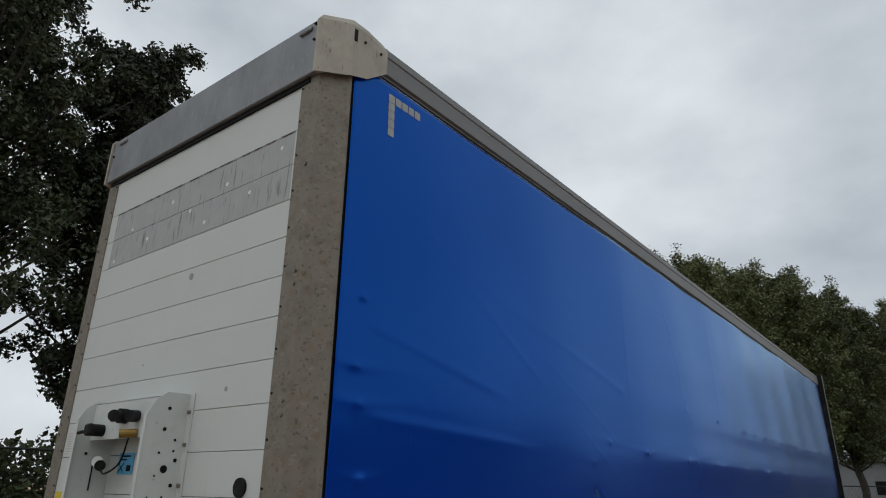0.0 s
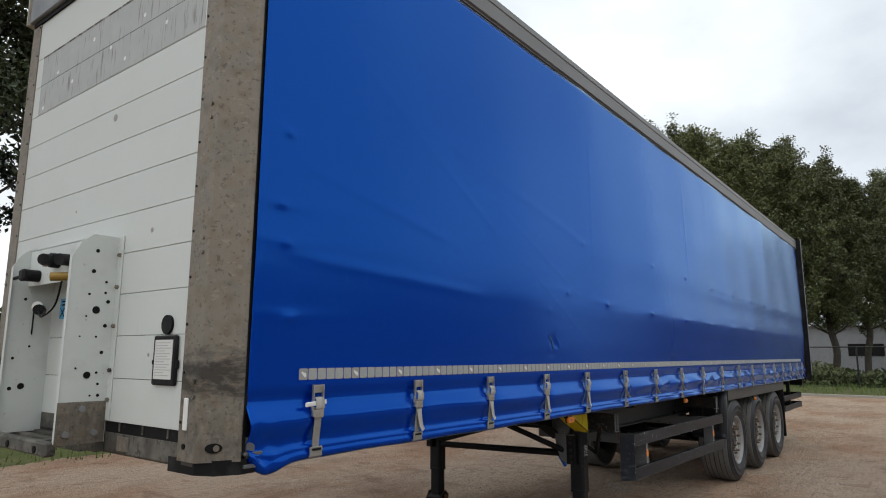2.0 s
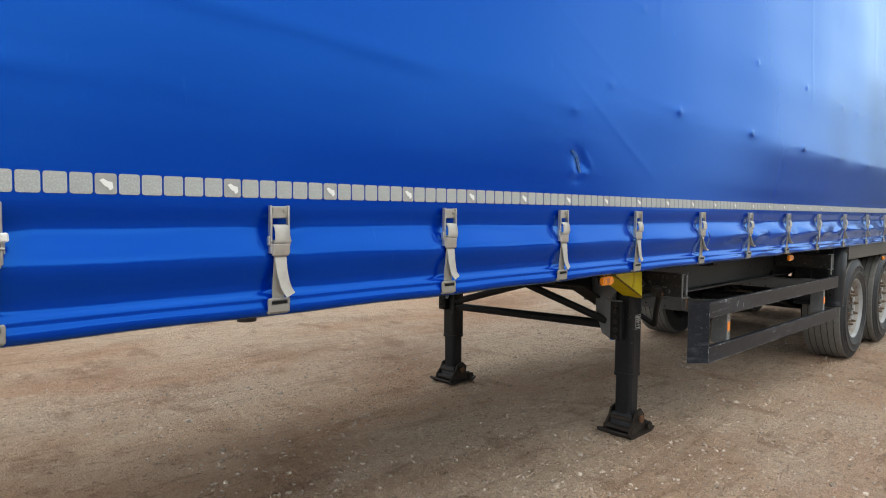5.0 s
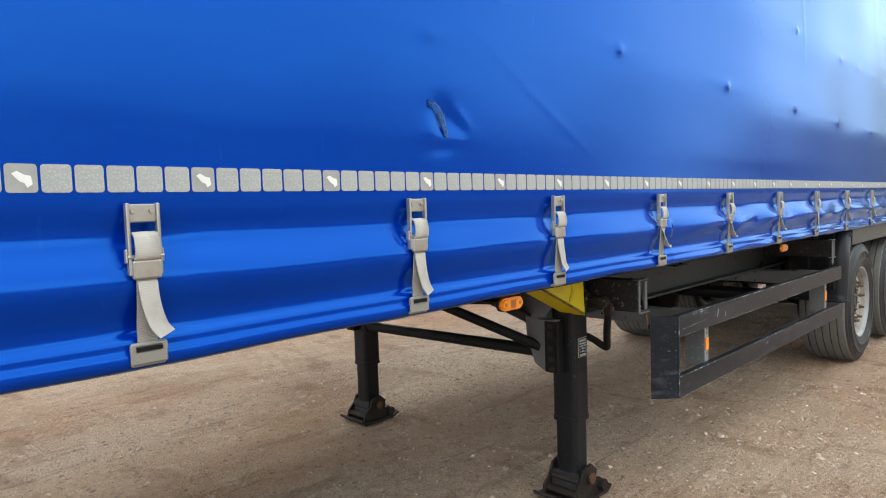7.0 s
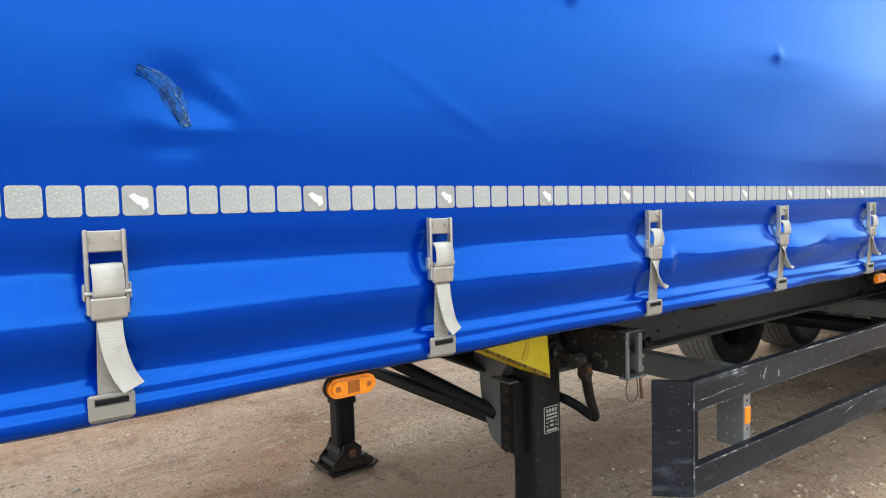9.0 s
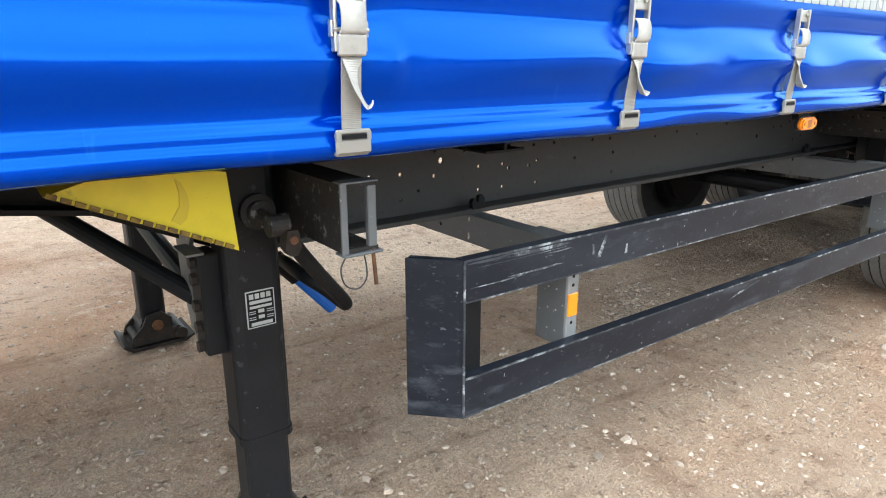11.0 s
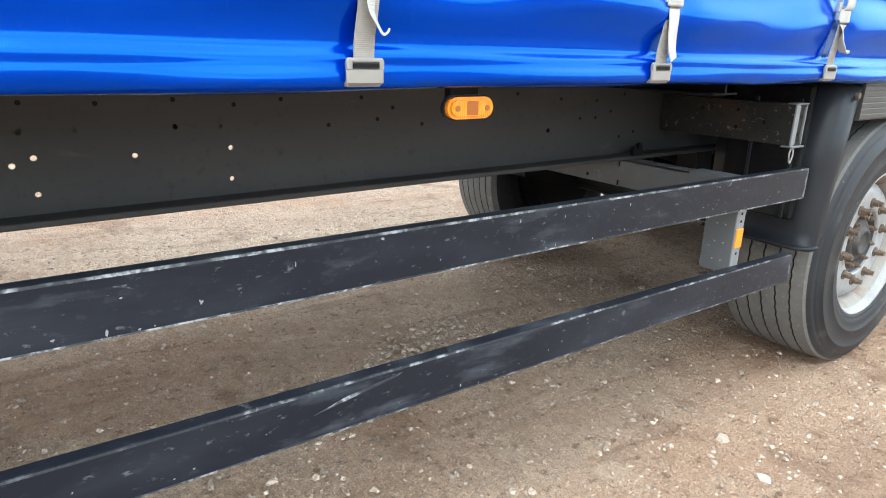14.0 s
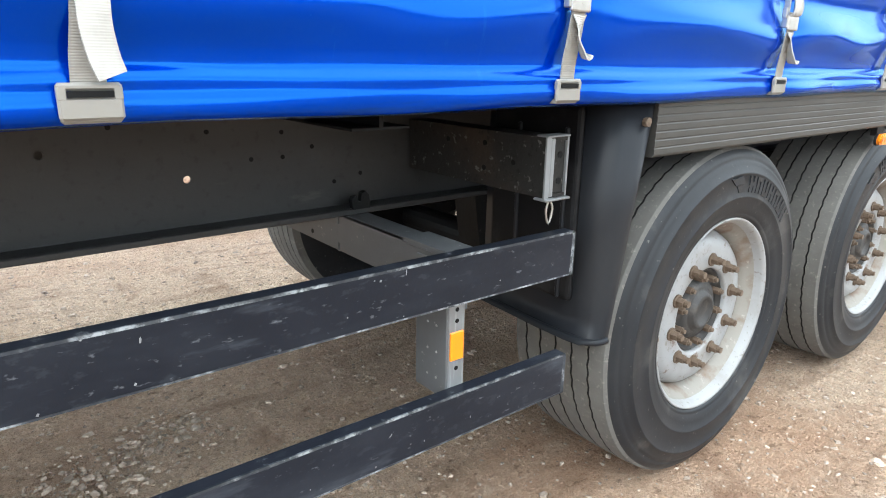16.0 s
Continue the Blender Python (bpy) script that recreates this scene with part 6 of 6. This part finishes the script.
for y, z, r in ((-0.13, 1.90, 0.008), (-0.16, 1.60, 0.007), (-0.11, 1.46, 0.016), (-0.16, 1.45, 0.01), (-0.09, 1.66, 0.006)):
    part("drilled_hole", rod(B(), (-1.527, y, z), (-1.5255, y, z), r, 10), BLACK, bracket)
bm = box(B(), -1.527, -0.838, -0.125, -0.119, 1.965, 2.15, 0.001)
box(bm, -1.527, -0.838, -0.125, -0.005, 2.145, 2.150, 0.001)
part("socket_panel", bm, WHITE_STEEL, bracket, "white panel with couplings")
bm = rod(B(), (-1.18, -0.125, 2.07), (-1.18, -0.165, 2.07), 0.036, 16)
rod(bm, (-1.18, -0.16, 2.07), (-1.14, -0.21, 2.065), 0.028, 14)
rod(bm, (-1.07, -0.125, 2.065), (-1.04, -0.18, 2.06), 0.028, 14)
part("electric_socket", bm, BLACK_PLASTIC, bracket, "black electric sockets")
bm = rod(B(), (-1.40, -0.125, 2.01), (-1.40, -0.19, 2.01), 0.030, 14)
rod(bm, (-1.40, -0.185, 2.01), (-1.50, -0.20, 1.998), 0.009, 10)
box(bm, -1.43, -1.37, -0.21, -0.18, 1.98, 2.04, 0.010)
part("air_coupling", bm, BLACK_PLASTIC, bracket, "black air coupling with lever")
part("air_coupling", rod(B(), (-1.05, -0.125, 1.985), (-1.09, -0.19, 1.98), 0.021, 14), BRASS, bracket, "yellow air coupling")
part("coupling_cap", rod(B(), (-1.215, -0.165, 2.07), (-1.225, -0.175, 2.07), 0.030, 16), material("pinkish_cap", (0.35, 0.22, 0.18), 0.6), bracket)
bm = rod(B(), (-1.43, -0.09, 1.84), (-1.35, -0.13, 1.84), 0.026, 14)
part("plug_holder", bm, BLACK_PLASTIC, bracket)
part("plug_disc", rod(B(), (-1.46, -0.09, 1.86), (-1.45, -0.10, 1.86), 0.028, 14), WHITE, bracket)
part("cable_loop", pipe(B(), bent([(-1.35, -0.13, 1.83), (-1.25, -0.15, 1.80), (-1.14, -0.14, 1.85), (-1.11, -0.13, 1.97)], 6), 0.0045, 8), BLACK_PLASTIC, bracket, "looped black cable")
part("slot_handle", box(B(), -1.527, -1.522, -0.09, -0.083, 1.72, 1.86, 0.002), BLACK, bracket)
bm = box(B(), -1.42, -1.27, -0.004, -0.0015, 1.80, 1.905)
for i, (z, w) in enumerate(((1.885, 0.10), (1.868, 0.06))):
    box(bm, -1.40, -1.40 + w, -0.0055, -0.003, z, z + 0.008, 0, 1)
for a, b in (((-1.41, 1.81), (-1.36, 1.855)), ((-1.36, 1.81), (-1.41, 1.855))):
    rod(bm, (a[0], -0.005, a[1]), (b[0], -0.005, b[1]), 0.002, 5, 1)
box(bm, -1.33, -1.29, -0.0055, -0.003, 1.815, 1.845, 0, 1)
part("blue_sticker", bm, [BLUE, BLACK], trailer, "pale blue sticker with dark marks")
# Step shelf under the bracket
bm = B()
box(bm, -1.65, -0.845, -0.235, -0.19, 1.19, 1.25, 0.008)
box(bm, -1.65, -1.56, -0.235, 0.02, 1.19, 1.25, 0.008)
box(bm, -1.55, -0.845, -0.10, -0.06, 1.20, 1.235, 0.004)
box(bm, -1.55, -0.845, -0.03, 0.01, 1.19, 1.24, 0.004)
box(bm, -1.15, -1.09, -0.20, 0.0, 1.20, 1.235, 0.004)
box(bm, -1.53, -0.845, 0.0, 0.02, 1.25, 1.33, 0.004)
shelf = part("bumper_step", bm, STEP, trailer, "dirty black bumper step under the couplings")
for x in (-1.60, -1.25, -0.95):
    part("step_bolt", rod(B(), (x, -0.24, 1.215), (x, -0.232, 1.215), 0.016, 10), BLACK, shelf)

# Document holder, black disc, labels on the front wall
bm = box(B(), -0.432, -0.258, -0.018, -0.001, 1.497, 1.700, 0.006)
box(bm, -0.258, -0.246, -0.016, -0.002, 1.565, 1.60, 0.004)
box(bm, -0.44, -0.432, -0.016, -0.002, 1.58, 1.60, 0.003)
holder = part("document_holder", bm, BLACK_PLASTIC, trailer, "black framed document holder with a printed sheet")
sheet = part("printed_sheet", box(B(), -0.412, -0.278, -0.0205, -0.016, 1.522, 1.682), PAPER, holder)
for i in range(13):
    w = (0.11, 0.09, 0.115, 0.07)[i % 4]
    part("print_line", box(B(), -0.403, -0.403 + w, -0.0215, -0.0200, 1.668 - i * 0.011, 1.671 - i * 0.011), INK, sheet)
part("round_plug", rod(B(), (-0.352, -0.012, 1.745), (-0.352, 0.0, 1.745), 0.040, 24), BLACK_PLASTIC, trailer, "black round plug in the front wall")
bm = box(B(), -2.075, -1.98, -0.003, 0.0, 1.90, 2.045)
for i in range(9):
    box(bm, -2.068, -2.068 + 0.08 * (0.6 + 0.4 * ((i * 0.37) % 1)), -0.0045, -0.002, 1.912 + i * 0.014, 1.916 + i * 0.014, 0, 1)
part("paper_label", bm, [PAPER, INK], trailer, "white printed label")
part("yellow_label", box(B(), -2.085, -2.0, -0.003, 0.0, 1.66, 1.71), YELLOW, trailer, "small yellow label")
bm = box(B(), -2.15, -2.05, -0.07, 0.0, 1.40, 1.545, 0.015, seg=2)
box(bm, -2.12, -2.08, -0.078, -0.068, 1.46, 1.53, 0.006, 1)
part("front_lamp_box", bm, [BLACK_PLASTIC, GREY_BRACKET], trailer, "black box with a grey button on the front wall")
bm = B()
for x, z, s in ((-0.55, 2.17, 0.012), (-1.0, 2.80, 0.02), (-1.35, 2.36, 0.006), (-0.50, 1.62, 0.008), (-1.78, 3.25, 0.012)):
    rod(bm, (x, -0.0015, z), (x, 0.0, z), s, 7)
tagged(part("wall_chips", bm, material("chip_grey", (0.30, 0.29, 0.27), 0.7), trailer, "small chips in the white boards"), kind="stuff")

# ---- surroundings ----


def grass_strip(name, x0, x1, y0, y1, z, blades, seed, high):
    n, mverts, mfaces = 24, [], []
    for j in range(n + 1):
        for i in range(n + 1):
            x, y = x0 + (x1 - x0) * i / n, y0 + (y1 - y0) * j / n
            edge = min(i, n - i, j, n - j) == 0
            mverts.append((x, y, -0.05 if edge else z + 0.05 * noise.noise((x * 0.4, y * 0.4, 1))))
    mfaces = [(j * (n + 1) + i, j * (n + 1) + i + 1, (j + 1) * (n + 1) + i + 1, (j + 1) * (n + 1) + i) for j in range(n) for i in range(n)]
    tagged(put(name, rows_mesh(name, mverts, mfaces, SOIL_GRASS, True)), "rough green and straw grass verge beside the yard", "grass verge", kind="structure")
    rng = np.random.default_rng(seed)
    v, f = [], []
    for k in range(blades):
        x, y = rng.uniform(x0, x1), rng.uniform(y0, y1)
        zz = z + 0.05 * noise.noise((x * 0.4, y * 0.4, 1)) - 0.01
        h, a, b = high * rng.uniform(0.4, 1.3), rng.uniform(0, math.tau), rng.uniform(-0.5, 0.5)
        w = 0.010 + 0.02 * high
        o = len(v)
        v += [(x - w * math.cos(a), y - w * math.sin(a), zz), (x + w * math.cos(a), y + w * math.sin(a), zz), (x + b * h * math.sin(a), y - b * h * math.cos(a), zz + h)]
        f.append((o, o + 1, o + 2))
    tagged(put("grass", rows_mesh("grass", v, f, GRASS)), "short uneven green grass", "grass", kind="stuff")


grass_strip("grass_verge", -32, -8.2, -14, 24, 0.03, 40000, 2, 0.10)
grass_strip("grass_verge", -22, 26, 29.5, 60, 0.08, 24000, 4, 0.22)
bm = B()
for i in range(24):
    box(bm, -22 + 2 * i + 0.01, -20 + 2 * i - 0.01, 29.1, 29.25, -0.02, 0.09, 0.012)
tagged(part("kerb", bm, KERB, None), "pale concrete kerb along the grass", "kerb", kind="structure")
bm = B()
for i in range(14):
    box(bm, -13.2, -13.05, -6 + 2 * i + 0.01, -4 + 2 * i - 0.01, -0.02, 0.14, 0.012)
tagged(part("kerb", bm, KERB, None), "pale concrete kerb along the grass", "kerb", kind="structure")


def fence(a, b, high, step, label):
    """Chain-link fence: posts, top rail and woven wire."""
    a, b = Vector(a), Vector(b)
    e = tagged(new("chain_link_fence"), label, "fence")
    d = b - a
    n = max(1, round(d.length / step))
    post_m = finish(rod(B(), (0, 0, 0), (0, 0, high + 0.05), 0.04, 8), "post", FENCE)
    for i in range(n + 1):
        p = a + d * i / n
        put("post", post_m, e, (p.x, p.y, -0.02))
    up = Vector((0, 0, high))
    part("top_rail", rod(B(), a + up, b + up, 0.028, 8), FENCE, e)
    part("bottom_wire", rod(B(), a + Vector((0, 0, 0.1)), b + Vector((0, 0, 0.1)), 0.01, 5), FENCE, e)
    bm = B()
    u = d.normalized()
    pitch = 0.14
    k = int(d.length / pitch)
    s = u.cross(Vector((0, 0, 1))) * 0.003
    for i in range(k):
        for sgn in (1, -1):
            p = a + u * pitch * i
            q = p + u * sgn * (high - 0.1) * 0.7
            if 0 <= (q - a).dot(u) <= d.length:
                w = Vector((0, 0, 0.004))
                vs = [bm.verts.new(t) for t in (p + Vector((0, 0, 0.1)) - u * 0.003, p + Vector((0, 0, 0.1)) + u * 0.003, q + up + u * 0.003, q + up - u * 0.003)]
                bm.faces.new(vs)
    tagged(part("wire_mesh", bm, FENCE, e), kind="stuff")
    return e


fence((-15.2, -8, 0), (-15.2, 24, 0), 2.5, 3.0, "dark chain-link fence with posts before the hedge")
fence((-16, 34, 0.05), (14, 37, 0.05), 2.0, 2.6, "dark chain-link fence with posts before the trees")


def hedge(name, x0, x1, y0, y1, high, n, seed, label, size=0.10):
    """A ragged bank of shrub leaves."""
    rng = np.random.default_rng(seed)
    c = np.stack([rng.uniform(x0, x1, n), rng.uniform(y0, y1, n), np.zeros(n)], 1)
    top = np.array([high * (0.70 + 0.35 * noise.noise((p[0] * 0.45, p[1] * 0.45, seed)) + 0.18 * noise.noise((p[0] * 1.9, p[1] * 1.9, seed))) for p in c])
    c[:, 2] = top * rng.uniform(0, 1, n) ** 0.55
    ob = put(name, leaf_cards(c, size, rng, LEAF_HEDGE))
    return tagged(ob, label, "hedge", kind="stuff")


def leaf_cards(c, size, rng, mat, fine=True):
    """Small folded leaves, one at each centre."""
    n = len(c)
    a = rng.normal(size=(n, 3))
    a /= np.linalg.norm(a, axis=1)[:, None]
    b = np.cross(a, rng.normal(size=(n, 3)))
    b /= np.linalg.norm(b, axis=1)[:, None]
    s = size * rng.uniform(0.6, 1.35, n)[:, None]
    k = np.cross(a, b) * s * 0.25
    if not fine:
        pts = np.stack([c - a * s, c + b * s * 0.75, c + a * s - b * s * 0.35], 1).reshape(-1, 3)
        return rows_mesh("crown", pts.tolist(), [(3 * i, 3 * i + 1, 3 * i + 2) for i in range(n)], mat)
    pts = np.stack([c - a * s, c + b * s * 0.62 + k, c + a * s, c - b * s * 0.62 + k], 1).reshape(-1, 3)
    faces = [(4 * i, 4 * i + 1, 4 * i + 2, 4 * i + 3) for i in range(n)]
    return rows_mesh("crown", pts.tolist(), faces, mat)


def tree_meshes(seed, high, spread, bare, boughs, leaves, size, mat, loose, fine):
    """A poplar: bare lower trunk, steep boughs, and leaves gathered in upswept ragged tufts. fine: folded leaves, else plain three-cornered ones."""
    rng = np.random.default_rng(seed)
    bm = B()
    spine = [(0, 0, -0.2)]
    for i in range(1, 9):
        spine.append((0.10 * high / 15 * rng.normal(), 0.10 * high / 15 * rng.normal(), high * 0.94 * i / 8))
    line = bent(spine, 3)
    for i, (p, q) in enumerate(zip(line, line[1:])):
        t = i / len(line)
        rod(bm, p, q, 0.014 * high * (1 - t) ** 0.8 + 0.02, 8, r2=0.014 * high * (1 - (i + 1) / len(line)) ** 0.8 + 0.02)
    tufts, weight = [], []
    for i in range(boughs):
        u = (i + rng.random()) / boughs
        t = bare + (0.97 - bare) * u
        base = Vector(line[min(int(t * (len(line) - 1)), len(line) - 2)])
        az = i * 2.4 + rng.normal() * 0.5
        out = spread * (0.45 + 0.75 * math.sin(math.pi * min(1.0, 0.16 + 0.80 * u))) * rng.uniform(0.55, 1.1) * (1 - 0.55 * u ** 3)
        rise = out * rng.uniform(0.7, 1.5) * (0.5 + 0.8 * u) + 0.3
        tip = base + Vector((math.cos(az) * out, math.sin(az) * out, rise))
        mid = base.lerp(tip, 0.5) + Vector((0, 0, -0.10 * out))
        r = 0.0030 * high * (1.1 - u) + 0.010
        rod(bm, base, mid, r, 5, r2=r * 0.7)
        rod(bm, mid, tip, r * 0.7, 4, r2=r * 0.3)
        for k in range(7):
            f = 0.28 + 0.74 * (k + rng.random()) / 7
            p = base.lerp(tip, f)
            side = rng.normal(size=3) * (0.30 * out / 2.5 + 0.12)
            tufts.append((p.x + side[0], p.y + side[1], p.z + abs(side[2])))
            weight.append(rng.uniform(0.25, 1.0))
    tufts, weight = np.array(tufts), np.array(weight)
    pick = rng.choice(len(tufts), leaves, p=weight / weight.sum())
    s = rng.normal(size=(leaves, 3)).clip(-2, 2)
    lift = rng.uniform(-0.6, 1.3, leaves)
    lean = 0.25 * np.repeat(1.0, leaves) * lift
    c = tufts[pick] + s * loose * (1, 1, 0.8) + np.stack([0.3 * lean, 0.9 * lean, lift], 1) * loose * 1.5
    return finish(bm, "trunk", BARK), leaf_cards(c, size, rng, mat, fine)


def plant(meshes, x, y, turn, scale, label, tall=1.0):
    e = tagged(new("tree"), label, "tree", group="trees round the yard")
    e.matrix_basis = pose(x, y, 0, 0, 0, turn) @ Matrix.Diagonal((scale, scale, scale * tall, 1))
    put("trunk", meshes[0], e)
    put("crown", meshes[1], e)
    return e


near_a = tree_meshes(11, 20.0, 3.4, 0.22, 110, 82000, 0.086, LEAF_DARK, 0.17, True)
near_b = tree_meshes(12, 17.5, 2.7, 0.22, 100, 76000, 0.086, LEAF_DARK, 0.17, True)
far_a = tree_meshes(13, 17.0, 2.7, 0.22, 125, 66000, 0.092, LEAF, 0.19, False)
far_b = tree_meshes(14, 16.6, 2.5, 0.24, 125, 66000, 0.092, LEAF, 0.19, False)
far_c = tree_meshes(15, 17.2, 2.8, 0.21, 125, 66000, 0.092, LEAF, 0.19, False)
unseen_tree = tree_meshes(16, 15.0, 3.6, 0.14, 60, 9000, 0.26, LEAF, 0.34, False)
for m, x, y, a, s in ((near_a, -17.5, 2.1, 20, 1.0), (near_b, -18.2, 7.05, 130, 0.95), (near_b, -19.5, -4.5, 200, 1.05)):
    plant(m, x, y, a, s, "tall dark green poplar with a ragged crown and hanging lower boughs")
for i, (x, y, s) in enumerate(((-17.6, 38, 1.0), (-14.8, 38.5, 1.02), (-12.2, 39, 1.04), (-9.6, 40.5, 1.01), (-7.3, 42.5, 0.99), (-5.4, 45, 0.97), (-3.5, 48, 0.95), (-1.8, 51.5, 0.93), (0.2, 55, 0.94), (2.0, 59, 0.92), (4.0, 63.5, 0.93), (6.4, 68, 0.95), (9.4, 73, 0.95), (13, 78, 0.97), (-21, 37.5, 1.0))):
    plant((far_a, far_b, far_c)[i % 3], x, y, i * 67, s, "green poplar in a close row behind the fence", 0.96 if x < -4 else 0.93)
# Trees and hedge added out of view, only to darken the curtain's reflections
for i in range(24):
    plant(unseen_tree, 50 - 0.012 * (i - 9) ** 2 * 3, 84 - 5.4 * i, i * 51, 0.62 + 0.06 * math.sin(i * 1.7), "green tree added out of view for the curtain to mirror")
hedge("hedge", 46, 50, -44, 88, 3.0, 9000, 23, "ragged hedge added out of view for the curtain to mirror", 0.26)
hedge("hedge", -19.5, -16.0, -9, 24, 4.2, 36000, 21, "ragged brown-green hedge behind the fence")
hedge("hedge", -24, 16, 37.6, 40, 1.5, 12000, 22, "low ragged shrubs under the trees", 0.13)


def shed():
    e = tagged(new("industrial_building"), "long low grey clad industrial building behind the trees", "building")
    part("wall", box(B(), -30, 30, 74, 100, 0, 4.6), CLADDING, e)
    part("roof", prism(B(), [(73.5, 4.6), (100.5, 4.6), (87, 6.2)], "x", -30.4, 30.4), CLADDING, e)
    for i in range(8):
        part("window", box(B(), -26 + 7 * i, -23 + 7 * i, 73.95, 74.02, 1.6, 2.8, 0.02), BLACK_PLASTIC, e)
    return e


shed()
